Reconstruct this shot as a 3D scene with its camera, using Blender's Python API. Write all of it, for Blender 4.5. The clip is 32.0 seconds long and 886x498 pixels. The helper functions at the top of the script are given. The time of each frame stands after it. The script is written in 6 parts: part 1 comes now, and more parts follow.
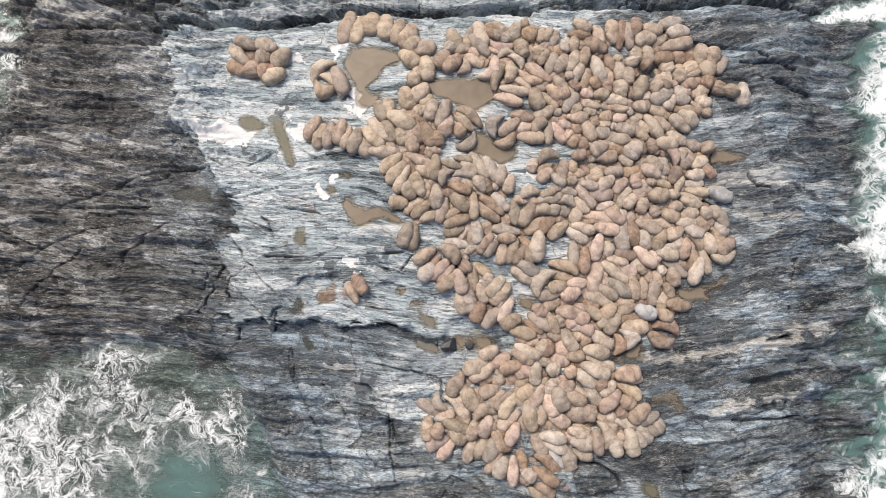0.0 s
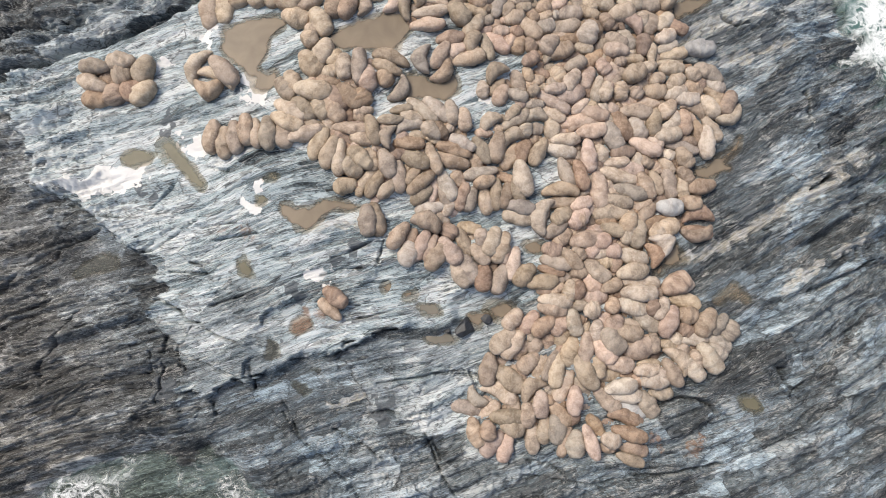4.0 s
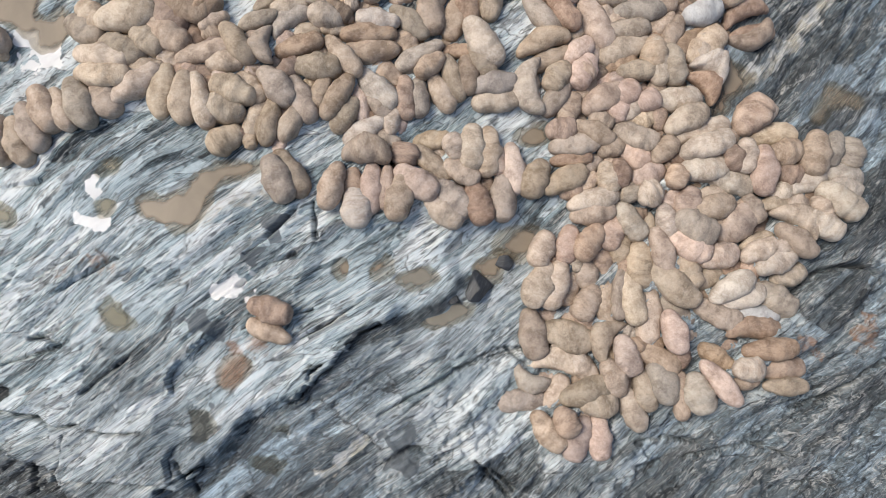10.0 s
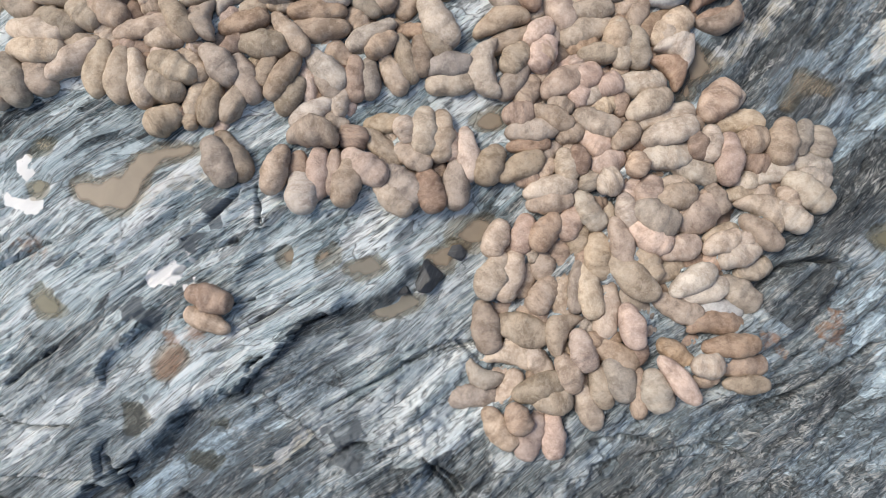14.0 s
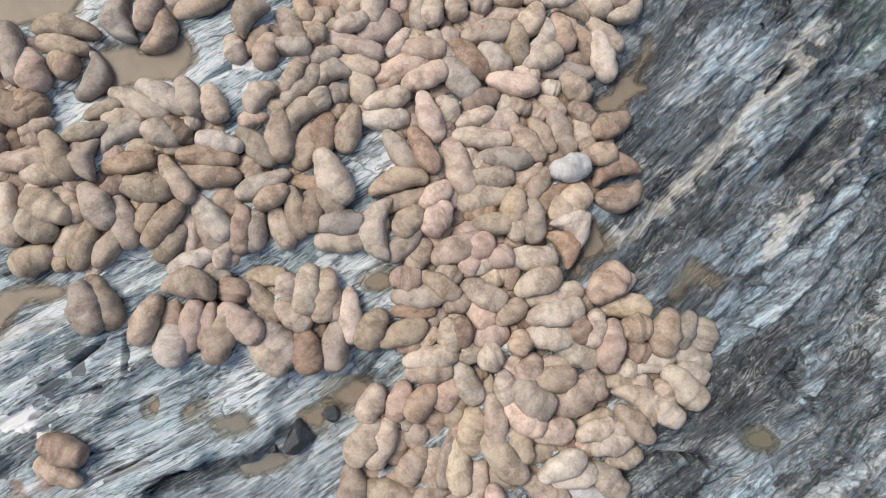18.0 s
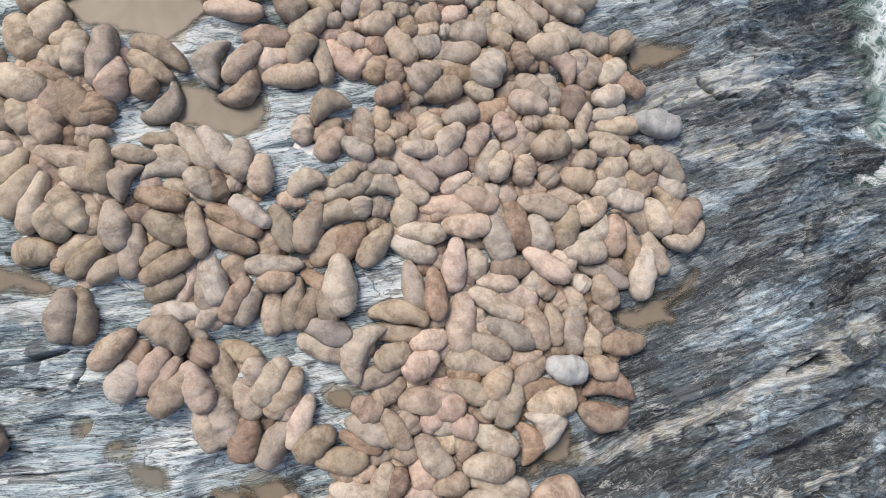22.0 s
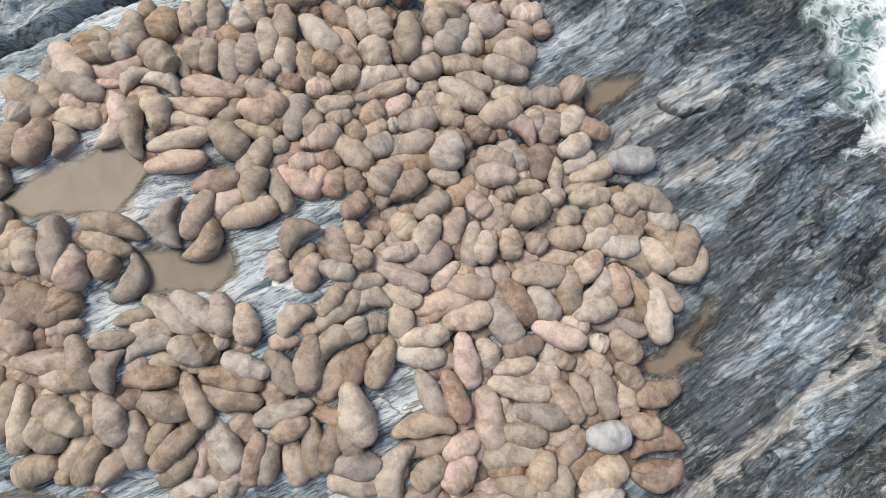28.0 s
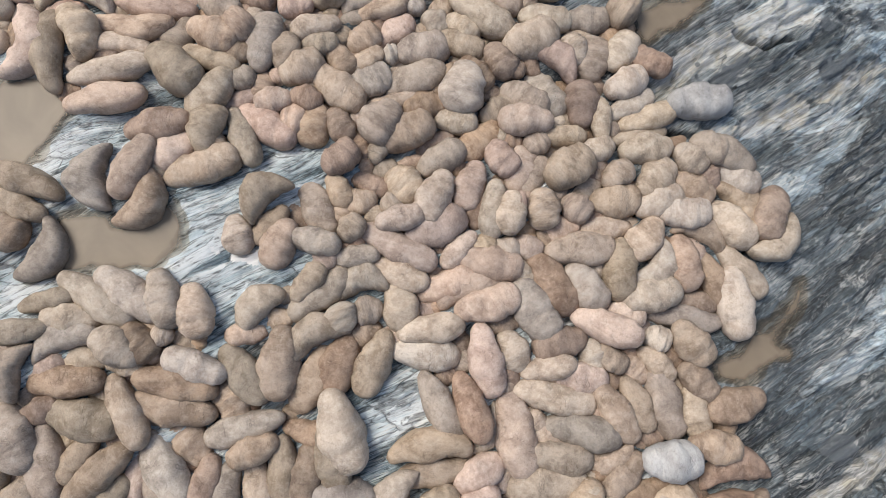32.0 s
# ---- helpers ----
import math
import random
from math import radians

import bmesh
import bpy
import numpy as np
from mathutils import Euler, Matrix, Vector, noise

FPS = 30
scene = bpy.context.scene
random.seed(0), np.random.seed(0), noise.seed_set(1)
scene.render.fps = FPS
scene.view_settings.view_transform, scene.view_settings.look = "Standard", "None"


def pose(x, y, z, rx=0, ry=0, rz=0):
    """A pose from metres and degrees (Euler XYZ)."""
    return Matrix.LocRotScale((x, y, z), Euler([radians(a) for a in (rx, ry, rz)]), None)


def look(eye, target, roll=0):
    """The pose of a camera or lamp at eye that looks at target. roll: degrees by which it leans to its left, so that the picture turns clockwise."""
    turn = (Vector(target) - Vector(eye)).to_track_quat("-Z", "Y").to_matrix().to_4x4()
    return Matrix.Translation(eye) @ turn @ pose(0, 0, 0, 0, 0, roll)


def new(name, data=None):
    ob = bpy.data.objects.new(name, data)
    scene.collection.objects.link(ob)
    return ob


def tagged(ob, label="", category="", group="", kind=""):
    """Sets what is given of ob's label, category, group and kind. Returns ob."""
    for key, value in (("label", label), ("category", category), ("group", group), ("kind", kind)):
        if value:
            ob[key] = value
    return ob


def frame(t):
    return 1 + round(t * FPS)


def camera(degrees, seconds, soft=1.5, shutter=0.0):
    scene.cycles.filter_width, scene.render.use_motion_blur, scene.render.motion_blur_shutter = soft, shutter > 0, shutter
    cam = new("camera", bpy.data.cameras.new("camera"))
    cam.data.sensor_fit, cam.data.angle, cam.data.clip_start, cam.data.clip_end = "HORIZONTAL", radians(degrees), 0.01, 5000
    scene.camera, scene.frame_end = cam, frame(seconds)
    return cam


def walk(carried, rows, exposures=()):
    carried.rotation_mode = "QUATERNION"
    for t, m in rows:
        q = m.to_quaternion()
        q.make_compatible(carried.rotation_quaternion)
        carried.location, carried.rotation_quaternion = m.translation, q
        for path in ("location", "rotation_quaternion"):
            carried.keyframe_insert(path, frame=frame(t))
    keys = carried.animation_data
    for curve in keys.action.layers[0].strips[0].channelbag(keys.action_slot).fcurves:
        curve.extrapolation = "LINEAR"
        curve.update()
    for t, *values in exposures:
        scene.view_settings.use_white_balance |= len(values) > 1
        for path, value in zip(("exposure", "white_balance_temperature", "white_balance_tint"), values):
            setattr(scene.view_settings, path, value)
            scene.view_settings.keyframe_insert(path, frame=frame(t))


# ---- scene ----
cam = camera(70.0, 32.0, soft=0.7)
PATH = [
    (0, (4.623, -4.598, 61.95), (4.583, -4.274, 59.977), -12.4),
    (0.5, (3.879, -4.301, 60.714), (3.868, -3.99, 58.738), -9.9),
    (1, (3.284, -4.197, 59.341), (3.295, -3.892, 57.364), -7.9),
    (1.5, (2.813, -4.25, 57.911), (2.843, -3.948, 55.934), -6.7),
    (2, (2.297, -4.422, 56.408), (2.347, -4.118, 54.432), -5.1),
    (2.5, (1.868, -4.667, 54.921), (1.936, -4.362, 52.946), -4.9),
    (3, (1.727, -4.676, 53.464), (1.81, -4.377, 51.488), -5.0),
    (3.5, (1.726, -4.526, 52.023), (1.819, -4.24, 50.046), -5.5),
    (5.5, (1.16, -4.696, 45.862), (1.288, -4.431, 43.884), -4.3),
    (6, (1.104, -4.753, 44.279), (1.233, -4.49, 42.3), -4.7),
    (6.5, (1.031, -4.779, 42.796), (1.17, -4.517, 40.818), -3.7),
    (7, (1.117, -4.779, 41.291), (1.259, -4.522, 39.313), -3.4),
    (7.5, (0.958, -4.724, 39.766), (1.113, -4.476, 37.787), -2.8),
    (8, (0.753, -4.813, 38.206), (0.926, -4.575, 36.228), -4.2),
    (8.5, (0.42, -4.836, 36.681), (0.609, -4.604, 34.704), -3.3),
    (9, (0.15, -4.796, 35.119), (0.35, -4.571, 33.142), -2.2),
    (9.5, (-0.108, -4.602, 33.658), (0.1, -4.391, 31.68), -0.5),
    (10, (-0.171, -4.527, 32.219), (0.035, -4.328, 30.24), -0.1),
    (10.5, (-0.164, -4.44, 31.097), (0.039, -4.251, 29.116), 1.1),
    (11, (-0.124, -4.485, 30.834), (0.084, -4.298, 28.854), 2.4),
    (11.5, (-0.132, -4.566, 30.81), (0.075, -4.379, 28.829), 2.2),
    (12, (-0.031, -4.729, 30.767), (0.175, -4.541, 28.787), 1.8),
    (12.5, (0.175, -4.914, 30.777), (0.377, -4.727, 28.797), 1.6),
    (13, (0.476, -5.167, 30.82), (0.675, -4.981, 28.838), 1.2),
    (13.5, (0.924, -5.713, 30.813), (1.12, -5.521, 28.832), 0.1),
    (15.5, (4.089, -7.991, 30.717), (4.299, -7.818, 28.736), 5.2),
    (16, (5.353, -7.807, 30.762), (5.573, -7.63, 28.782), 6.4),
    (16.5, (6.622, -7.086, 30.925), (6.857, -6.912, 28.947), 9.9),
    (17, (8.429, -5.899, 31.136), (8.645, -5.742, 29.154), 12.4),
    (17.5, (9.593, -4.496, 31.3), (9.826, -4.366, 29.318), 19.7),
    (18, (10.709, -3.44, 31.485), (10.951, -3.312, 29.504), 21.9),
    (18.5, (11.801, -2.737, 31.552), (12.037, -2.588, 29.572), 20.9),
    (19, (12.685, -1.999, 31.674), (12.912, -1.83, 29.694), 21.8),
    (19.5, (13.457, -1.297, 31.787), (13.673, -1.113, 29.807), 22.1),
    (20, (13.929, -0.622, 31.863), (14.141, -0.424, 29.884), 23.3),
    (20.5, (14.31, -0.001, 31.9), (14.515, 0.212, 29.922), 24.1),
    (21, (14.57, 0.649, 31.889), (14.772, 0.872, 29.911), 25.0),
    (21.5, (14.868, 1.17, 31.975), (15.066, 1.404, 29.999), 23.6),
    (22, (14.984, 1.375, 32.065), (15.177, 1.611, 30.089), 22.5),
    (22.5, (14.954, 1.217, 32.115), (15.149, 1.464, 30.14), 18.9),
    (23, (14.891, 1.233, 32.066), (15.094, 1.477, 30.092), 17.0),
    (23.5, (14.988, 1.147, 32.033), (15.19, 1.393, 30.058), 13.9),
    (24, (14.954, 1.143, 32.023), (15.158, 1.391, 30.049), 13.9),
    (24.5, (15.018, 1.372, 32.007), (15.223, 1.616, 30.033), 13.8),
    (25, (15.222, 1.696, 32.02), (15.424, 1.939, 30.045), 12.9),
    (25.5, (15.327, 2.107, 32.007), (15.537, 2.353, 30.033), 13.1),
    (27.5, (16.528, 4.796, 32.007), (16.762, 5.063, 30.039), 9.4),
    (28, (16.768, 5.199, 31.365), (16.995, 5.472, 29.396), 8.0),
    (28.5, (16.842, 5.491, 30.312), (17.062, 5.754, 28.341), 8.4),
    (29, (16.684, 5.613, 29.133), (16.905, 5.871, 27.163), 9.0),
    (29.5, (16.564, 5.648, 28.124), (16.786, 5.907, 26.153), 9.1),
    (30, (16.377, 5.534, 27.354), (16.605, 5.804, 25.385), 8.5),
    (30.5, (16.354, 5.581, 26.587), (16.577, 5.841, 24.617), 9.1),
    (31, (16.596, 5.678, 25.692), (16.804, 5.928, 23.719), 8.1),
    (31.5, (16.667, 5.622, 24.794), (16.876, 5.874, 22.821), 8.2),
    (32, (16.752, 5.643, 23.942), (16.96, 5.892, 21.969), 8.4),
]
EXPOSURES = [(0.0, 0.50, 6950, 11), (3.0, 0.49, 6900, 10), (6.0, 0.49, 6750, 8), (12.0, 0.48, 6550, 8), (20.0, 0.44, 6550, 8), (32.0, 0.40, 6550, 8)]
walk(cam, [(t, look(eye, target, roll)) for t, eye, target, roll in PATH], EXPOSURES)

# ---- light: an even overcast sky with a weak, wide sun behind it ----
SUN_DIR = Vector((-0.30, 0.62, 1.0)).normalized()
world = bpy.data.worlds.new("overcast_sky")
scene.world = world
world.use_nodes = True
wn = world.node_tree.nodes
sky = wn.new("ShaderNodeTexSky")
sky.sky_type = "NISHITA"
sky.sun_disc = False
sky.sun_elevation = math.asin(SUN_DIR.z)
sky.sun_rotation = math.atan2(SUN_DIR.x, SUN_DIR.y)
sky.air_density, sky.dust_density, sky.ozone_density = 1.0, 4.0, 1.0
wn["Background"].inputs["Strength"].default_value = 0.125
world.node_tree.links.new(sky.outputs[0], wn["Background"].inputs["Color"])
sun = new("sun", bpy.data.lights.new("sun", "SUN"))
sun.data.energy, sun.data.angle, sun.data.color = 1.9, radians(25), (1.0, 0.96, 0.9)
sun.matrix_world = look(SUN_DIR * 50, (0, 0, 0))


# ---- materials ----
class Nodes:
    """A small helper that adds and joins shader nodes of one material."""

    def __init__(self, name):
        self.mat = bpy.data.materials.new(name)
        self.mat.use_nodes = True
        self.tree = self.mat.node_tree
        self.bsdf = self.tree.nodes["Principled BSDF"]

    def put(self, target, value):
        if isinstance(value, bpy.types.NodeSocket):
            self.tree.links.new(value, target)
        else:
            target.default_value = value

    def node(self, kind, ins=(), **props):
        n = self.tree.nodes.new(kind)
        for key, value in props.items():
            setattr(n, key, value)
        for key, value in dict(ins).items():
            self.put(n.inputs[key], value)
        return n

    def math(self, op, a, b=0.0, c=0.0):
        n = self.node("ShaderNodeMath", operation=op)
        for i, value in enumerate((a, b, c)):
            self.put(n.inputs[i], value)
        return n.outputs[0]

    def scaled(self, vec, s):
        return self.node("ShaderNodeVectorMath", {0: vec, 1: s}, operation="MULTIPLY").outputs[0]

    def noise(self, vec, scale, detail=4.0, rough=0.6, warp=0.0):
        return self.node("ShaderNodeTexNoise", {"Vector": vec, "Scale": scale, "Detail": detail, "Roughness": rough, "Distortion": warp}).outputs[0]

    def ramp(self, fac, stops, mode="LINEAR"):
        n = self.node("ShaderNodeValToRGB", {"Fac": fac})
        n.color_ramp.interpolation = mode
        e = n.color_ramp.elements
        while len(e) < len(stops):
            e.new(0.5)
        for i, (p, c) in enumerate(stops):
            e[i].position = p
            e[i].color = (c, c, c, 1) if isinstance(c, (int, float)) else (*c, 1)
        return n.outputs[0]

    def mix(self, fac, a, b, blend="MIX"):
        n = self.node("ShaderNodeMix", data_type="RGBA", blend_type=blend)
        for key, value in ((0, fac), (6, a), (7, b)):
            self.put(n.inputs[key], (*value, 1) if isinstance(value, tuple) and len(value) == 3 else value)
        return n.outputs[2]

    def attr(self, name, out="Fac"):
        return self.node("ShaderNodeAttribute", attribute_name=name).outputs[out]

    def bump(self, height, strength, distance, normal=None):
        ins = {"Height": height, "Strength": strength, "Distance": distance}
        if normal is not None:
            ins["Normal"] = normal
        return self.node("ShaderNodeBump", ins).outputs[0]

    def done(self, color, rough, normal=None, spec=0.5):
        self.put(self.bsdf.inputs["Base Color"], (*color, 1) if isinstance(color, tuple) else color)
        self.put(self.bsdf.inputs["Roughness"], rough)
        self.bsdf.inputs["Specular IOR Level"].default_value = spec
        if normal is not None:
            self.put(self.bsdf.inputs["Normal"], normal)
        return self.mat


def rock_material():
    m = Nodes("foliated_schist")
    strata = m.attr("strata", "Vector")
    pos = m.node("ShaderNodeTexCoord").outputs["Object"]

    def layer(x, y, detail, rough, warp, shift=0.0):
        v = m.node("ShaderNodeVectorMath", {0: m.scaled(strata, (x, y, 0)), 1: (shift, shift, 0)}, operation="ADD").outputs[0]
        return m.noise(v, 1.0, detail, rough, warp)

    def off(n, k):
        return m.math("MULTIPLY_ADD", n, k, -0.5 * k)

    def lines(n, width):
        return m.ramp(m.math("ABSOLUTE", m.math("SUBTRACT", n, 0.5)), [(0.0, 1.0), (width, 0.0)])

    broad = layer(0.04, 0.40, 4, 0.6, 0.1)
    grit = m.noise(pos, 8.0, 4, 0.75)
    blot = m.noise(pos, 0.40, 6, 0.66, 0.8)
    blot2 = m.noise(pos, 1.6, 5, 0.65, 0.6)
    tone, cool = m.attr("tone"), m.attr("cool")

    # plates split along the foliation: each has its own shade and height, with a dark joint round it
    jitter = m.node("ShaderNodeVectorMath", {0: m.node("ShaderNodeTexNoise", {"Vector": pos, "Scale": 0.9, "Detail": 4.0}).outputs[1], 1: (0.5, 0.5, 0.5)}, operation="SUBTRACT").outputs[0]

    def plates(x, y, wob):
        v = m.node("ShaderNodeVectorMath", {0: m.scaled(strata, (x, y, 0)), 1: m.scaled(jitter, (wob, wob, 0))}, operation="ADD").outputs[0]
        cell = m.node("ShaderNodeTexVoronoi", {"Vector": v, "Scale": 1.0}, voronoi_dimensions="2D", feature="F1")
        rim = m.node("ShaderNodeTexVoronoi", {"Vector": v, "Scale": 1.0}, voronoi_dimensions="2D", feature="DISTANCE_TO_EDGE").outputs["Distance"]
        sep = m.node("ShaderNodeSeparateColor", {0: cell.outputs["Color"]})
        return sep.outputs[0], rim, sep.outputs[1]

    pa, ra, qa = plates(0.15, 0.55, 0.22)
    pb, rb, qb = plates(0.42, 2.7, 0.22)
    pc, rc, qc = plates(0.24, 1.15, 0.34)
    pd, rd, qd = plates(0.26, 0.52, 0.55)
    # the grain is cut off at the plates' edges and lies a little askew from plate to plate
    along, across = m.node("ShaderNodeSeparateXYZ", {0: strata}).outputs[:2]
    askew = off(pa, 0.12)
    across = m.math("ADD", across, m.math("ADD", m.math("MULTIPLY", along, askew), m.math("MULTIPLY", pb, 0.6)))
    along = m.math("ADD", along, m.math("ADD", m.math("MULTIPLY", pa, 31.0), m.math("MULTIPLY", pb, 17.0)))
    strata = m.node("ShaderNodeCombineXYZ", {0: along, 1: across}).outputs[0]
    bands = layer(0.11, 2.4, 6, 0.72, 0.0)
    fine = layer(0.24, 9.0, 5, 0.74, 0.0)
    hair = layer(0.50, 27.0, 3, 0.7, 0.0)

    # sharp-edged packets of layers
    packs = m.ramp(bands, [(0.385, 0.15), (0.392, 0.62), (0.450, 0.42), (0.456, 0.05), (0.476, 0.10), (0.482, 0.70), (0.535, 0.50), (0.541, 0.95), (0.575, 0.85), (0.581, 0.30), (0.640, 0.45), (0.646, 0.9)])
    leaves = m.ramp(fine, [(0.42, 0.25), (0.435, 0.70), (0.49, 0.55), (0.505, 0.10), (0.53, 0.2), (0.545, 0.85), (0.60, 0.6), (0.615, 0.35)])
    s = m.math("ADD", m.math("ADD", off(bands, 0.40), off(packs, 0.32)), m.math("ADD", off(fine, 0.40), off(leaves, 0.24)))
    s = m.math("ADD", s, off(hair, 0.50))
    s = m.math("MULTIPLY", s, m.math("ADD", m.math("MULTIPLY_ADD", qa, 0.95, 0.20), m.math("MULTIPLY", qb, 0.50)))
    s = m.math("ADD", s, off(broad, 0.65))
    rubble = m.noise(m.scaled(strata, (0.9, 2.2, 0)), 1.6, 6, 0.75, 0.8)
    s = m.math("ADD", s, off(grit, 0.34))
    s = m.math("ADD", s, m.math("MULTIPLY", off(rubble, 0.9), m.math("SUBTRACT", 1.15, tone)))
    s = m.math("ADD", s, m.math("ADD", off(pa, 0.34), m.math("ADD", off(pb, 0.30), off(pc, 0.40))))
    s = m.math("MULTIPLY_ADD", s, 1.02, 0.612)
    light = m.ramp(s, [(0.16, (0.024, 0.031, 0.035)), (0.32, (0.134, 0.184, 0.206)), (0.48, (0.333, 0.410, 0.438)), (0.66, (0.500, 0.574, 0.600)), (0.88, (0.68, 0.71, 0.71))])
    broken = m.noise(m.scaled(strata, (0.55, 1.1, 0)), 1.0, 8, 0.72, 0.6)
    r = m.math("ADD", m.math("ADD", off(bands, 0.20), off(packs, 0.20)), m.math("ADD", off(fine, 0.24), m.math("ADD", off(leaves, 0.14), off(hair, 0.26))))
    r = m.math("ADD", m.math("MULTIPLY", r, m.math("MULTIPLY_ADD", cool, 0.50, 0.50)), off(broken, 0.80))
    r = m.math("ADD", r, m.math("ADD", off(grit, 0.70), off(rubble, 1.05)))
    r = m.math("MULTIPLY", r, m.math("MULTIPLY_ADD", qa, 0.8, 0.55))
    r = m.math("ADD", r, m.math("ADD", off(pa, 0.34), m.math("ADD", off(pd, 0.38), m.math("ADD", off(pb, 0.22), off(pc, 0.28)))))
    r = m.math("MULTIPLY_ADD", r, m.math("MULTIPLY_ADD", cool, -0.30, 1.15), m.math("MULTIPLY_ADD", cool, 0.025, 0.468))
    dark = m.ramp(r, [(0.16, (0.026, 0.025, 0.024)), (0.40, (0.084, 0.081, 0.076)), (0.56, (0.150, 0.147, 0.139)), (0.72, (0.265, 0.265, 0.255)), (0.92, (0.56, 0.55, 0.52))])
    dark = m.mix(cool, dark, m.mix(1.0, dark, (0.78, 1.00, 1.20), "MULTIPLY"))
    edge = m.math("ADD", tone, m.math("ADD", off(blot, 1.0), m.math("ADD", off(bands, 0.4), off(pa, 0.35))))
    base = m.mix(m.ramp(edge, [(0.20, 0.0), (0.80, 1.0)]), dark, light)
    open_a = m.math("MULTIPLY", m.ramp(ra, [(0.0, 1.0), (0.022, 0.0)]), m.ramp(blot, [(0.44, 0.0), (0.54, 1.0)]))
    open_b = m.math("MULTIPLY", m.ramp(rb, [(0.0, 1.0), (0.030, 0.0)]), m.ramp(blot2, [(0.46, 0.0), (0.58, 1.0)]))
    open_c = m.math("MULTIPLY", m.ramp(rc, [(0.0, 1.0), (0.020, 0.0)]), m.ramp(blot2, [(0.42, 1.0), (0.52, 0.0)]))
    gap = m.math("MAXIMUM", m.math("MAXIMUM", open_a, open_b), open_c)
    open_d = m.math("MULTIPLY", m.math("MULTIPLY", m.ramp(rd, [(0.0, 1.0), (0.016, 0.0)]), m.ramp(blot, [(0.46, 1.0), (0.54, 0.0)])), m.ramp(tone, [(0.45, 1.0), (0.75, 0.0)]))
    gap = m.math("MAXIMUM", gap, open_d)
    base = m.mix(m.math("MULTIPLY", gap, 0.80), base, (0.014, 0.015, 0.016))
    # brownish film, flat damp patches along the grain
    base = m.mix(m.math("MULTIPLY", m.ramp(blot2, [(0.56, 0.0), (0.70, 1.0)]), m.math("MULTIPLY", m.math("MULTIPLY_ADD", tone, -0.28, 0.42), m.math("MULTIPLY_ADD", cool, -0.55, 1.0))), base, (0.100, 0.083, 0.070))
    damp = m.ramp(m.math("ADD", layer(0.22, 0.9, 4, 0.55, 0.2, 31.0), off(pb, 0.10)), [(0.61, 0.0), (0.63, 1.0)])
    base = m.mix(m.math("MULTIPLY", damp, 0.62), base, (0.060, 0.064, 0.068))
    # pale quartz seams and dark open joints along the foliation
    some = m.ramp(blot, [(0.42, 0.0), (0.56, 1.0)])
    seam = m.math("MULTIPLY", lines(layer(0.10, 1.9, 4, 0.6, 0.2, 7.0), 0.020), some)
    base = m.mix(m.math("MULTIPLY", seam, m.math("MULTIPLY_ADD", tone, 0.50, 0.24)), base, (0.60, 0.59, 0.55))
    joint = m.math("MULTIPLY", lines(layer(0.22, 1.5, 4, 0.62, 0.2, 53.0), 0.030), m.ramp(blot2, [(0.40, 0.0), (0.55, 1.0)]))
    base = m.mix(m.math("MULTIPLY", joint, 0.85), base, (0.012, 0.013, 0.014))
    thin = m.math("MULTIPLY", lines(layer(0.26, 5.0, 4, 0.6, 0.1, 17.0), 0.035), m.ramp(broken, [(0.46, 0.0), (0.58, 1.0)]))
    base = m.mix(m.math("MULTIPLY", thin, m.math("MULTIPLY_ADD", tone, 0.53, 0.09)), base, (0.62, 0.63, 0.61))
    slit = m.math("MULTIPLY", lines(layer(0.30, 4.2, 4, 0.6, 0.1, 71.0), 0.036), m.ramp(rubble, [(0.44, 0.0), (0.56, 1.0)]))
    base = m.mix(m.math("MULTIPLY", slit, 0.75), base, (0.016, 0.018, 0.020))
    scratch = m.math("MULTIPLY", lines(layer(0.3, 17.0, 3, 0.6, 0.0, 29.0), 0.035), m.ramp(rubble, [(0.40, 1.0), (0.52, 0.0)]))
    base = m.mix(m.math("MULTIPLY", scratch, m.math("MULTIPLY_ADD", tone, 0.38, 0.07)), base, (0.55, 0.57, 0.56))
    patch = m.ramp(layer(0.22, 1.6, 6, 0.78, 0.5, 91.0), [(0.65, 0.0), (0.69, 1.0)])
    base = m.mix(m.math("MULTIPLY", patch, m.math("MULTIPLY_ADD", tone, 0.44, 0.20)), base, (0.56, 0.55, 0.51))
    # folded white bands in the darker rock
    fold = lines(m.noise(m.scaled(strata, (0.30, 1.3, 0)), 1.0, 5, 0.62, 1.9), 0.030)
    fold = m.math("MULTIPLY", m.math("MULTIPLY", fold, m.ramp(blot, [(0.50, 0.0), (0.60, 1.0)])), m.ramp(tone, [(0.6, 1.0), (0.9, 0.25)]))
    base = m.mix(m.math("MULTIPLY", fold, 0.55), base, (0.62, 0.615, 0.585))
    curl = lines(m.noise(m.scaled(strata, (0.8, 2.6, 0)), 1.0, 5, 0.65, 1.6), 0.035)
    curl = m.math("MULTIPLY", m.math("MULTIPLY", curl, m.ramp(rubble, [(0.48, 0.0), (0.60, 1.0)])), m.ramp(tone, [(0.4, 1.0), (0.8, 0.1)]))
    base = m.mix(m.math("MULTIPLY", curl, 0.48), base, (0.56, 0.565, 0.55))
    vein = m.math("MULTIPLY_ADD", m.attr("vein"), 0.55, m.math("ADD", off(bands, 1.3), off(fine, 0.9)))
    swirl = m.noise(m.scaled(strata, (0.45, 3.0, 0)), 1.0, 5, 0.62, 1.3)
    strands = m.math("MAXIMUM", lines(swirl, 0.055), m.math("MULTIPLY", m.ramp(hair, [(0.46, 0.0), (0.60, 1.0)]), 0.55))
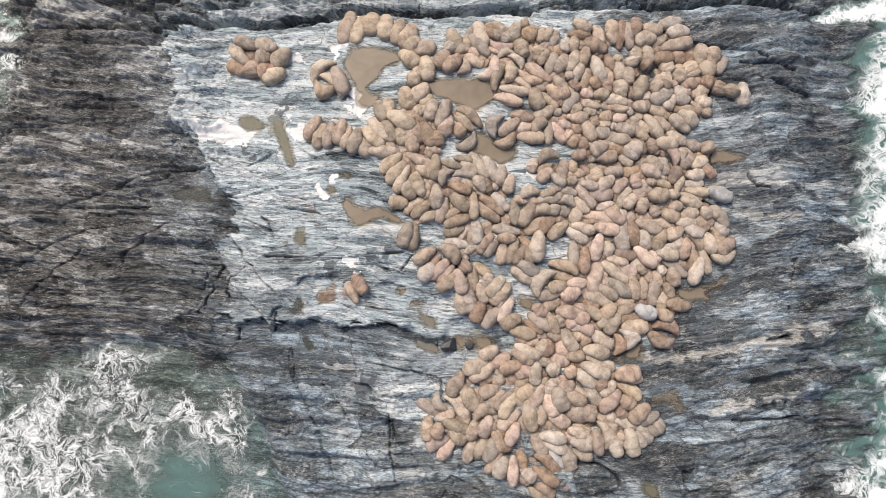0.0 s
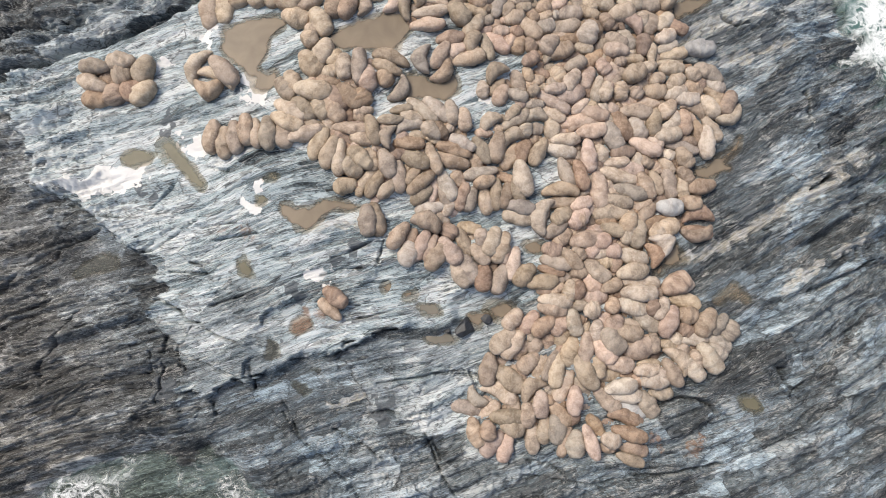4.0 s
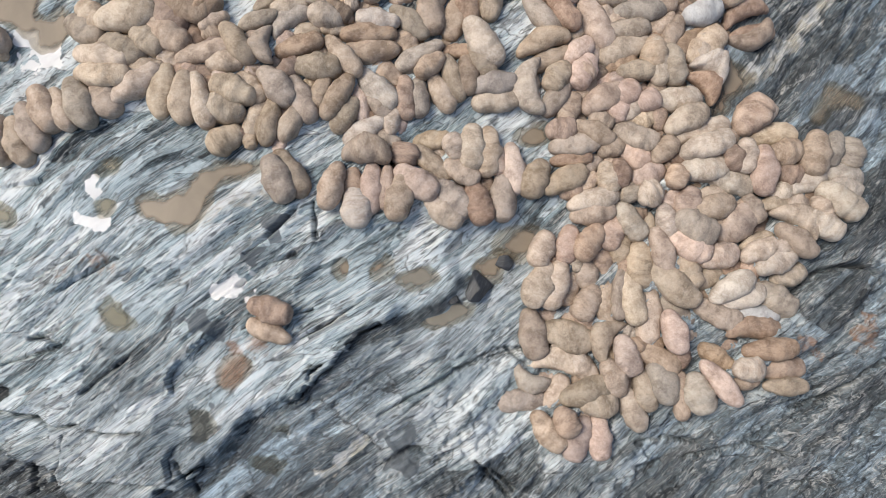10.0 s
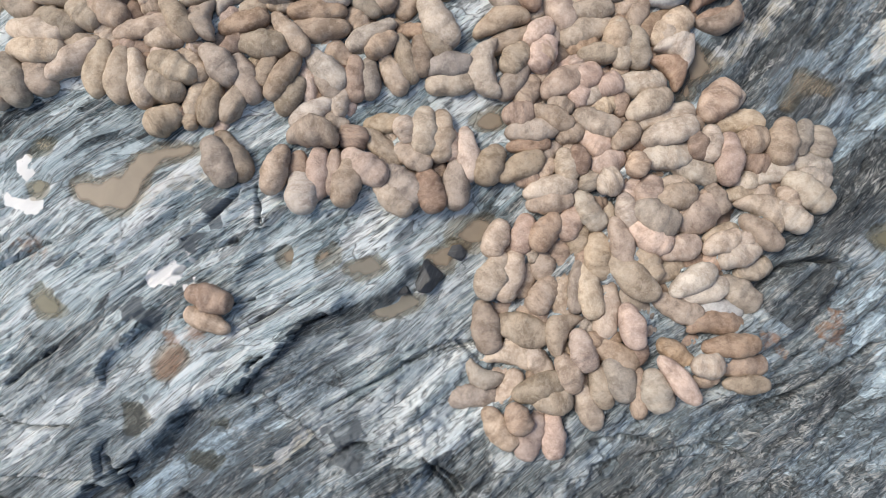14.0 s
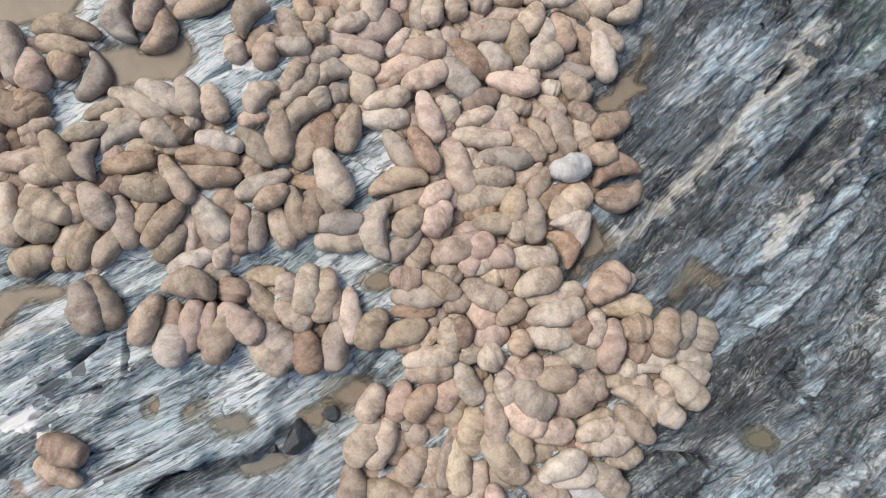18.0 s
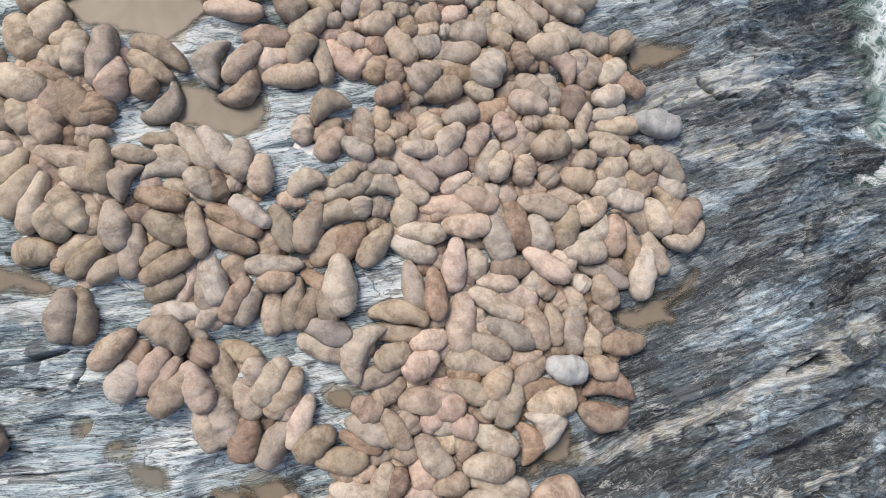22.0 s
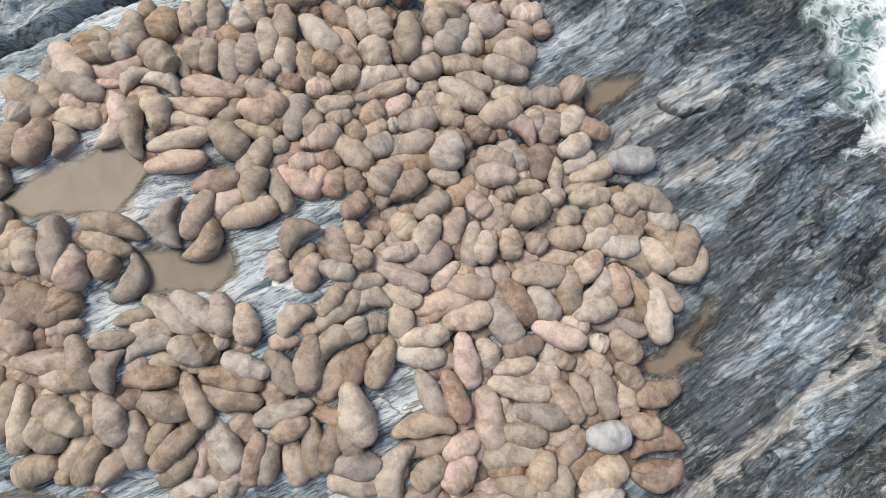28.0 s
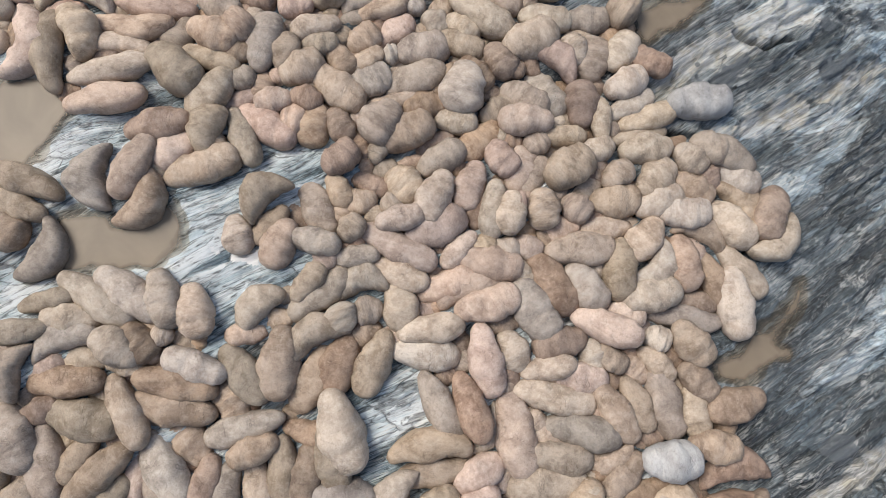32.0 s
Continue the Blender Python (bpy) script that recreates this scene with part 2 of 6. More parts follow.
    vein = m.math("MULTIPLY", m.ramp(vein, [(0.20, 0.0), (0.42, 1.0)]), m.math("MULTIPLY_ADD", strands, 0.64, 0.27))
    base = m.mix(vein, base, m.mix(m.ramp(blot2, [(0.44, 0.0), (0.56, 1.0)]), (0.60, 0.595, 0.575), (0.50, 0.465, 0.385)))
    # smooth dark damp lenses, bare of grain
    bare = m.ramp(m.math("ADD", m.attr("bare"), off(blot2, 0.5)), [(0.42, 0.0), (0.58, 1.0)])
    base = m.mix(m.math("MULTIPLY", bare, 0.82), base, (0.088, 0.100, 0.112))
    # ochre stain and white crust
    och = m.ramp(m.math("ADD", m.math("MULTIPLY", m.attr("ochre"), 0.8), off(blot2, 2.6)), [(0.52, 0.0), (0.95, 1.0)])
    base = m.mix(m.math("MULTIPLY", och, 0.55), base, (0.30, 0.155, 0.080))
    ragged = m.noise(m.scaled(pos, (1.0, 1.5, 1.0)), 1.5, 7, 0.72, 1.2)
    cr = m.math("ADD", m.math("MULTIPLY", m.attr("crust"), 1.38), off(ragged, 2.9))
    base = m.mix(m.ramp(cr, [(0.60, 0.0), (0.78, 1.0)]), base, (0.80, 0.79, 0.77))
    h = m.math("ADD", m.math("ADD", m.math("MULTIPLY", bands, 0.7), m.math("MULTIPLY", packs, 0.22)), m.math("MULTIPLY", fine, 0.6))
    h = m.math("ADD", h, m.math("MULTIPLY", hair, 0.24))
    h = m.math("ADD", h, m.math("MULTIPLY", grit, 0.22))
    h = m.math("SUBTRACT", h, m.math("MULTIPLY", m.math("MAXIMUM", m.math("MAXIMUM", joint, slit), gap), 0.30))
    h = m.math("ADD", h, m.math("ADD", m.math("MULTIPLY", pa, 0.30), m.math("ADD", m.math("MULTIPLY", pb, 0.18), m.math("MULTIPLY", pc, 0.24))))
    n = m.bump(h, 0.62, 0.20)
    rough = m.math("SUBTRACT", 0.75, m.math("MULTIPLY", m.math("MAXIMUM", damp, bare), 0.35))
    return m.done(base, rough, n, 0.35)


def water_material():
    m = Nodes("sea_water")
    pos = m.node("ShaderNodeTexCoord").outputs["Object"]
    drift = m.node("ShaderNodeVectorMath", {0: m.node("ShaderNodeTexNoise", {"Vector": pos, "Scale": 0.40, "Detail": 3.0, "Roughness": 0.5}).outputs[1], 1: (0.5, 0.5, 0.5)}, operation="SUBTRACT").outputs[0]
    p = m.node("ShaderNodeVectorMath", {0: pos, 1: m.scaled(drift, (3.2, 3.2, 0.0))}, operation="ADD").outputs[0]

    def threads(scale, sharp):
        n = m.noise(p, scale, 5, 0.58, 0.4)
        return m.math("MAXIMUM", m.math("SUBTRACT", 1.0, m.math("ABSOLUTE", m.math("MULTIPLY_ADD", n, sharp, -0.5 * sharp))), 0.0)

    foam = m.attr("foam")
    lace = m.math("MAXIMUM", threads(0.50, 13.0), m.math("MULTIPLY", threads(1.25, 10.0), 0.85))
    veil = m.noise(p, 0.30, 6, 0.72, 0.8)
    lace = m.math("MULTIPLY", lace, m.ramp(m.math("MULTIPLY_ADD", foam, 0.8, veil), [(0.58, 0.0), (0.80, 1.0)]))
    mass = m.ramp(m.math("MULTIPLY_ADD", foam, 0.55, m.noise(p, 0.22, 8, 0.70, 0.5)), [(0.76, 0.0), (0.84, 0.8), (0.95, 1.0)])
    f = m.math("MAXIMUM", m.math("MULTIPLY", lace, 0.9), mass)
    col = m.mix(m.attr("depth"), (0.130, 0.165, 0.150), (0.075, 0.140, 0.128))
    color = m.mix(f, col, (0.86, 0.88, 0.88))
    wave = m.bump(m.math("ADD", m.noise(pos, 0.9, 5, 0.6, 0.6), m.math("MULTIPLY", f, 0.08)), 0.6, 0.30)
    m.done(color, m.math("MULTIPLY_ADD", f, 0.55, 0.12), wave)
    # thin water over rock lets the rock show
    clear = m.node("ShaderNodeBsdfTransparent", {"Color": (0.80, 0.88, 0.85, 1)})
    k = m.math("MAXIMUM", m.math("MAXIMUM", f, m.attr("depth")), 0.10)
    both = m.node("ShaderNodeMixShader", {0: k, 1: clear.outputs[0], 2: m.bsdf.outputs[0]})
    m.tree.links.new(both.outputs[0], m.tree.nodes["Material Output"].inputs["Surface"])
    return m.mat


def pool_material(name, color, thick=1.0):
    m = Nodes(name)
    pos = m.node("ShaderNodeTexCoord").outputs["Object"]
    n = m.noise(pos, 0.35, 4, 0.55, 0.8)
    lo = tuple(c * 0.86 for c in color)
    hi = tuple(c * 1.10 for c in color)
    base = m.mix(m.ramp(n, [(0.35, 0.0), (0.65, 1.0)]), lo, hi)
    fleck = m.ramp(m.noise(pos, 5.5, 3, 0.7), [(0.74, 0.0), (0.78, 1.0)])
    base = m.mix(m.math("MULTIPLY", fleck, 0.35), base, (0.6, 0.57, 0.52))
    m.done(base, 0.30, m.bump(m.noise(pos, 3.0, 3, 0.5), 0.05, 0.05), 0.10)
    clear = m.node("ShaderNodeBsdfTransparent", {"Color": (0.88, 0.85, 0.80, 1)})
    k = m.math("ADD", m.attr("murk"), m.math("MULTIPLY_ADD", n, 0.5, -0.25))
    k = m.math("MULTIPLY", m.ramp(k, [(0.10, 0.15), (0.75, 1.0)]), thick)
    both = m.node("ShaderNodeMixShader", {0: k, 1: clear.outputs[0], 2: m.bsdf.outputs[0]})
    m.tree.links.new(both.outputs[0], m.tree.nodes["Material Output"].inputs["Surface"])
    return m.mat


def skin_material(name, color, stain, pale, joined=False):
    """Mottled smooth brown surface of the walrus stand-ins: a base tint, darker stains, a pale dusty bloom, speckle and
    fine creases across its length.
    """
    m = Nodes(name)
    lie = m.attr("lie", "Vector")
    info = m.node("ShaderNodeNewGeometry").outputs["Random Per Island"] if joined else m.node("ShaderNodeObjectInfo").outputs["Random"]
    shift = m.node("ShaderNodeCombineXYZ", {0: m.math("MULTIPLY", info, 37.0), 1: m.math("MULTIPLY", info, 91.0), 2: m.math("MULTIPLY", info, 53.0)}).outputs[0]
    p = m.node("ShaderNodeVectorMath", {0: lie, 1: shift}, operation="ADD").outputs[0]
    big = m.noise(p, 1.5, 4, 0.55, 0.4)
    mid = m.noise(p, 4.5, 5, 0.65, 0.3)
    tiny = m.noise(p, 26.0, 3, 0.7)
    base = m.mix(m.ramp(big, [(0.40, 0.0), (0.62, 1.0)]), tuple(c * 1.05 for c in color), tuple(c * 0.86 for c in stain))
    base = m.mix(m.math("MULTIPLY", m.ramp(mid, [(0.46, 0.0), (0.68, 1.0)]), 0.52), base, pale)
    spots = m.ramp(m.noise(p, 3.2, 5, 0.7, 0.5), [(0.56, 0.0), (0.68, 1.0)])
    base = m.mix(m.math("MULTIPLY", spots, 0.42), base, tuple(c * 0.60 for c in stain))
    fleck = m.noise(p, 11.0, 4, 0.7)
    base = m.mix(m.math("MULTIPLY", m.ramp(fleck, [(0.52, 0.0), (0.64, 1.0)]), 0.24), base, tuple(c * 0.55 for c in stain))
    base = m.mix(m.math("MULTIPLY", m.ramp(fleck, [(0.36, 1.0), (0.46, 0.0)]), 0.20), base, tuple(min(1.0, c * 1.12) for c in pale))
    base = m.mix(m.math("MULTIPLY", m.ramp(tiny, [(0.54, 0.0), (0.70, 1.0)]), 0.26), base, tuple(c * 0.45 for c in stain))
    hsv = m.node("ShaderNodeHueSaturation", {"Color": base, "Hue": m.math("MULTIPLY_ADD", info, 0.014, 0.492), "Saturation": m.math("MULTIPLY_ADD", m.math("FRACT", m.math("MULTIPLY", info, 13.7)), 0.22, 0.72), "Value": m.math("MULTIPLY_ADD", m.math("FRACT", m.math("MULTIPLY", info, 7.3)), 0.42, 0.80)})
    crease = m.noise(m.scaled(p, (1.1, 0.9, 0.9)), 7.0, 4, 0.6, 0.3)
    wrinkle = m.ramp(m.math("ABSOLUTE", m.math("SUBTRACT", m.noise(m.scaled(p, (1.5, 0.7, 0.7)), 2.2, 3, 0.55, 0.8), 0.5)), [(0.0, 1.0), (0.016, 0.0)])
    h = m.math("ADD", m.math("MULTIPLY", crease, 0.30), m.math("MULTIPLY", tiny, 0.16))
    h = m.math("ADD", h, m.math("MULTIPLY", mid, 0.4))
    h = m.math("SUBTRACT", h, m.math("MULTIPLY", wrinkle, 0.22))
    wrinkle = m.math("MULTIPLY", wrinkle, m.ramp(big, [(0.46, 0.0), (0.58, 1.0)]))
    face = m.mix(m.math("MULTIPLY", wrinkle, 0.42), hsv.outputs[0], tuple(c * 0.35 for c in stain))
    return m.done(face, 0.62, m.bump(h, 0.6, 0.10), 0.3)


def chunk_material():
    m = Nodes("wet_black_rock")
    pos = m.node("ShaderNodeTexCoord").outputs["Object"]
    n = m.noise(m.scaled(pos, (1, 4, 1)), 3.0, 6, 0.7)
    base = m.ramp(n, [(0.35, (0.006, 0.007, 0.009)), (0.6, (0.03, 0.033, 0.038)), (0.75, (0.10, 0.11, 0.12))])
    return m.done(base, 0.35, m.bump(n, 0.8, 0.08))


ROCK, WATER, CHUNK = rock_material(), water_material(), chunk_material()
MUD = pool_material("muddy_water", (0.200, 0.163, 0.122))
SILT = pool_material("silty_grey_water", (0.205, 0.186, 0.152), 0.85)
OLIVE = pool_material("algae_water", (0.160, 0.148, 0.104), 0.85)
BROWN = pool_material("brown_water", (0.205, 0.172, 0.128), 0.55)
RUST = pool_material("rusty_water", (0.240, 0.142, 0.092), 0.55)
# grey of the murky puddles, and of the shadow patch beside the terrace
MURK_AND_SHADE = pool_material("murky_grey_water_and_ledge_shade", (0.078, 0.082, 0.074), 0.75)
TINTS = {
    "tan": ((0.403, 0.310, 0.224), (0.299, 0.216, 0.144), (0.513, 0.423, 0.326)),
    "brown": ((0.287, 0.194, 0.129), (0.199, 0.123, 0.077), (0.390, 0.288, 0.206)),
    "pink": ((0.436, 0.312, 0.236), (0.340, 0.228, 0.166), (0.540, 0.420, 0.334)),
    "grey": ((0.355, 0.291, 0.230), (0.265, 0.209, 0.163), (0.467, 0.402, 0.337)),
    "pale": ((0.446, 0.370, 0.290), (0.351, 0.267, 0.195), (0.522, 0.451, 0.369)),
    "olive": ((0.358, 0.271, 0.189), (0.265, 0.188, 0.120), (0.456, 0.370, 0.274)),
    "white": ((0.430, 0.421, 0.408), (0.353, 0.335, 0.323), (0.490, 0.482, 0.469)),
    "rusty": ((0.374, 0.256, 0.164), (0.263, 0.163, 0.098), (0.467, 0.354, 0.257)),
}
SKINS = {k: skin_material(k + "_skin", *c) for k, c in TINTS.items()}
HEAP_SKINS = {k: skin_material(k + "_skin_of_the_heap", *c, joined=True) for k, c in TINTS.items()}


# ---- the rock: its lie as a field of heights ----
SEA = -3.20
table = np.random.RandomState(7).permutation(512)
table = np.concatenate([table, table])
turns = np.random.RandomState(8).rand(512) * 2 * np.pi
GX, GY = np.cos(turns), np.sin(turns)


def perlin(x, y):
    xi, yi = np.floor(x).astype(int), np.floor(y).astype(int)
    fx, fy = x - xi, y - yi
    ux, uy = fx * fx * fx * (fx * (fx * 6 - 15) + 10), fy * fy * fy * (fy * (fy * 6 - 15) + 10)

    def corner(i, j):
        g = table[(table[(xi + i) % 512] + yi + j) % 512]
        return GX[g] * (fx - i) + GY[g] * (fy - j)

    a = corner(0, 0) * (1 - ux) + corner(1, 0) * ux
    b = corner(0, 1) * (1 - ux) + corner(1, 1) * ux
    return (a * (1 - uy) + b * uy) * 1.4


def fbm(x, y, n=4, gain=0.5):
    total, k = 0, 1.0
    for i in range(n):
        total = total + k * perlin(x + 17.3 * i, y - 9.1 * i)
        x, y, k = x * 2.03, y * 2.03, k * gain
    return total


def smooth(x, a, b):
    t = np.clip((x - a) / (b - a), 0, 1)
    return t * t * (3 - 2 * t)


def line_distance(x, y, line):
    d = np.full(np.shape(x), 1e9)
    for (x0, y0), (x1, y1) in zip(line[:-1], line[1:]):
        dx, dy = x1 - x0, y1 - y0
        t = np.clip(((x - x0) * dx + (y - y0) * dy) / (dx * dx + dy * dy + 1e-9), 0, 1)
        d = np.minimum(d, np.hypot(x - x0 - t * dx, y - y0 - t * dy))
    return d


def area_distance(x, y, ring):
    """Signed distance to a ring: negative inside."""
    inside = np.zeros(np.shape(x), bool)
    for (x0, y0), (x1, y1) in zip(ring, ring[1:] + ring[:1]):
        cross = (y0 > y) != (y1 > y)
        inside ^= cross & (x < (x1 - x0) * (y - y0) / (y1 - y0 + 1e-12) + x0)
    d = line_distance(x, y, ring + ring[:1])
    return np.where(inside, -d, d)


def strata(x, y):
    """Along and across the foliation of the rock: it dips to the right in the west and runs level in the east."""
    bend = 8 * np.log1p(np.exp((x - 16) / 8))
    v = y + 0.19 * x - 0.25 * bend
    v = v + 0.60 * fbm(x / 13, y / 8, 2) + (0.10 + 0.90 * smooth(x, 27, 35)) * 0.22 * fbm(x / 6.0 + 5, y / 2.6, 2)
    u = x + 0.6 * fbm(x / 9 + 40, y / 9, 2)
    return u, v


SLAB = [(-25.2, 35.2), (-24.8, 31.3), (-23.5, 26.8), (-23.7, 22.2), (-21.4, 19.5), (-19.9, 18.1), (-19.1, 15.9), (-18.1, 12.9),
        (-17.9, 9.7), (-18.9, 8.1), (-18.0, 4.0), (-19.4, 0.9), (-14.8, -0.2), (-12.0, -0.6), (-9.1, -0.9), (-6.0, -1.0), (-3.1, -1.4),
        (-0.4, -2.2), (2.1, -3.2), (5.6, -3.9), (12.0, -4.6), (40.1, -8.0), (60, 0), (60, 40)]
TERRACE = [(-14.1, -0.4), (-14.1, 0.4), (-13.8, 1.2), (-13.3, 1.5), (-12.3, 1.3), (-11.8, 1.6), (-11.5, 2.2), (-11.3, 3.1), (-10.9, 3.8), (-10.1, 3.9), (-8.9, 4.1), (-7.3, 3.7), (-5.3, 4.5), (-4.7, 5.6), (-5.6, 8.3), (-8.3, 11.9), (-15.3, 13.5), (-17.3, 3.7)]
TOP_LEDGE = [(-60, 36.2), (-41.3, 34.0), (-34.5, 33.3), (-26.4, 32.4), (-16.3, 31.5), (-9.1, 30.6), (-2.9, 31.3), (1.8, 30.5), (8.7, 29.7), (14.2, 29.6), (18.9, 29.6), (25.3, 28.7), (32.4, 28.3), (37.6, 28.0), (43.8, 26.6), (70, 26)]
CRACKS, SMOOTH, MUDDY, GREENISH, WHITE, OCHRE = [], [], [], [], [], []


def course(kind, *points):
    """The course of one crack, or the outline of one patch, on the rock."""
    kind.append(list(points))


course(CRACKS, (24.7, -19.2), (23.7, -19.4), (23.7, -17.4), (24.2, -17.7))
course(CRACKS, (-29.9, 6.3), (-29.3, 8.2), (-26.8, 10.0), (-24.6, 11.3))
course(CRACKS, (29.7, -13.6), (31.4, -13.6), (33.1, -13.6), (34.5, -13.5), (35.5, -13.5))
course(CRACKS, (34.3, -12.1), (34.1, -12.7))
course(CRACKS, (36.2, -3.2), (36.1, -4.0))
course(CRACKS, (26.9, 0.0), (26.7, -0.7))
course(CRACKS, (-41.5, 11.7), (-38.0, 9.7), (-35.4, 10.4), (-31.9, 11.4))
course(CRACKS, (-40.2, 3.8), (-36.6, 7.1), (-33.5, 9.2))
course(CRACKS, (-36.1, 14.0), (-30.7, 15.3), (-26.1, 16.7), (-19.9, 16.5))
course(CRACKS, (-12.5, -2.4), (-12.3, -6.2), (-10.5, -10.6), (-9.0, -15.5))
course(CRACKS, (-3.4, -10.0), (-3.6, -13.3), (-3.2, -16.5))
course(CRACKS, (0.3, 5.2), (-0.5, 4.4), (-0.9, 3.9))
course(CRACKS, (-17.4, 8.2), (-16.7, 7.2), (-16.5, 6.2), (-15.5, 5.5), (-15.4, 5.0), (-14.7, 4.0), (-13.6, 3.0))
course(CRACKS, (-14.6, 10.6), (-13.0, 9.6), (-10.6, 9.5), (-8.9, 9.3), (-6.5, 9.1))
course(CRACKS, (-5.4, 4.9), (-3.7, 4.7), (-2.3, 4.1))
course(CRACKS, (-6.7, 3.2), (-3.7, 1.4))
course(CRACKS, (-0.7, -6.1), (0.9, -6.6), (1.9, -7.1), (2.0, -8.6))
course(CRACKS, (-5.2, -4.8), (-3.2, -5.4), (-1.1, -6.1))
course(CRACKS, (-4.0, -10.9), (-3.2, -10.7), (-3.1, -12.5))
course(CRACKS, (-8.5, -2.5), (-9.7, -2.1), (-10.1, -1.4))
course(CRACKS, (-41.1, 23.2), (-37.6, 22.9), (-34.2, 23.2))
course(CRACKS, (-35.5, 13.9), (-27.9, 13.1), (-22.9, 13.1), (-19.4, 13.4))
course(CRACKS, (-21.1, 16.0), (-20.0, 13.8), (-17.0, 12.8), (-12.7, 13.3))
course(CRACKS, (-18.2, 9.2), (-16.8, 7.2))
course(CRACKS, (-16.4, 10.6), (-13.6, 9.0))
course(CRACKS, (-38.0, 10.1), (-38.3, 8.5), (-39.7, 8.5))
course(CRACKS, (-35.6, 19.9), (-35.3, 18.1), (-34.4, 17.7))
course(CRACKS, (-15.8, 16.0), (-11.1, 17.8), (-8.7, 16.0))
course(CRACKS, (28.7, -1.4), (30.2, -0.7), (30.6, -0.1))
course(CRACKS, (-5.2, 0.8), (-3.5, 0.3), (-1.5, -0.1), (0.8, -0.9))
course(CRACKS, (30.4, 24.8), (34.4, 23.6), (37.3, 23.1), (38.3, 22.1))
course(CRACKS, (35.4, 21.9), (39.3, 21.6), (41.2, 20.8))
course(CRACKS, (-15.7, 13.7), (-14.4, 13.7), (-12.6, 13.3))
course(CRACKS, (-19.4, 14.0), (-18.1, 13.2), (-16.8, 13.4))
course(CRACKS, (-14.6, 10.6), (-13.8, 9.8), (-13.6, 9.0))
course(CRACKS, (-16.3, 5.6), (-17.2, 4.9), (-18.0, 4.8), (-18.4, 3.8))
course(CRACKS, (-14.4, 6.5), (-13.0, 6.3), (-11.6, 6.1))
course(CRACKS, (-13.6, 0.8), (-13.8, -0.1), (-14.0, -0.8))
course(CRACKS, (-20.0, 17.6), (-18.3, 16.4))
course(CRACKS, (-17.7, 22.3), (-15.9, 21.9), (-13.8, 21.6))
course(CRACKS, (-11.5, 9.5), (-11.2, 8.8), (-10.0, 8.8), (-8.1, 8.7), (-6.5, 8.5))
course(CRACKS, (-11.8, 7.8), (-12.1, 7.2), (-11.1, 6.9))
course(CRACKS, (-22.1, 13.6), (-20.8, 13.8))
course(CRACKS, (-19.0, 5.9), (-19.7, 4.5), (-21.5, 1.5))
course(CRACKS, (-12.9, -3.5), (-12.3, -6.4))
course(CRACKS, (-17.5, -0.4), (-17.6, -1.4))
course(CRACKS, (-9.8, -6.5), (-8.0, -8.8), (-7.3, -10.5))
course(CRACKS, (-20.5, 5.5), (-20.6, 4.5), (-21.2, 3.9), (-22.1, 4.2))
course(CRACKS, (28.4, -1.2), (29.1, -1.2), (28.9, -1.7))
course(CRACKS, (33.7, -6.2), (34.8, -6.1), (36.0, -5.9))
course(CRACKS, (28.5, -7.5), (29.4, -7.6))
course(CRACKS, (33.1, -12.0), (33.5, -12.8), (34.2, -12.8))
course(CRACKS, (30.4, -0.5), (31.0, -0.2))
course(CRACKS, (35.7, 9.0), (36.3, 8.6))
course(CRACKS, (2.0, -16.3), (6.6, -19.1), (9.7, -19.8), (11.8, -20.8), (16.2, -21.8))
course(CRACKS, (37.4, 20.2), (40.3, 18.8), (42.7, 18.3))
course(CRACKS, (38.0, 1.4), (37.6, 0.5), (37.4, -0.2), (37.1, -1.2))
course(CRACKS, (37.5, 1.3), (37.6, 0.7))
course(CRACKS, (36.4, -3.3), (36.1, -4.2))
course(CRACKS, (29.0, -13.3), (31.1, -13.4), (33.2, -13.5), (35.5, -13.5))
course(CRACKS, (14.0, -16.1), (15.2, -16.1), (16.2, -16.3), (17.1, -16.9), (17.6, -17.5), (17.8, -18.2))
course(CRACKS, (-13.0, 11.3), (-10.7, 10.9), (-8.9, 10.4), (-8.6, 10.2))
course(CRACKS, (-12.5, 12.6), (-9.8, 11.8))
course(CRACKS, (-0.9, -6.0), (1.0, -6.9), (2.6, -7.9))
course(CRACKS, (-1.2, 3.1), (2.4, 3.1), (3.7, 2.4))
course(CRACKS, (-4.0, 5.8), (-2.7, 5.6), (-0.5, 5.6))
course(CRACKS, (-7.2, -6.5), (-5.4, -7.0), (-4.3, -8.1), (-2.2, -8.8))
course(CRACKS, (29.2, -0.4), (29.5, -1.0), (30.3, -0.4), (29.8, -1.5))
course(CRACKS, (29.4, 8.1), (30.4, 7.3))
course(CRACKS, (34.3, 10.1), (35.1, 8.9), (35.7, 8.9))
course(CRACKS, (6.9, -19.2), (7.3, -19.9), (7.7, -20.8))
course(CRACKS, (3.0, -15.4), (4.3, -16.4), (5.3, -17.7))
POTHOLES = [(-6.2, -1.0, 0.2), (-5.9, -0.8, 0.17), (-7.8, -0.9, 0.24), (-8.4, -0.8, 0.18), (-9.5, -0.7, 0.28)]
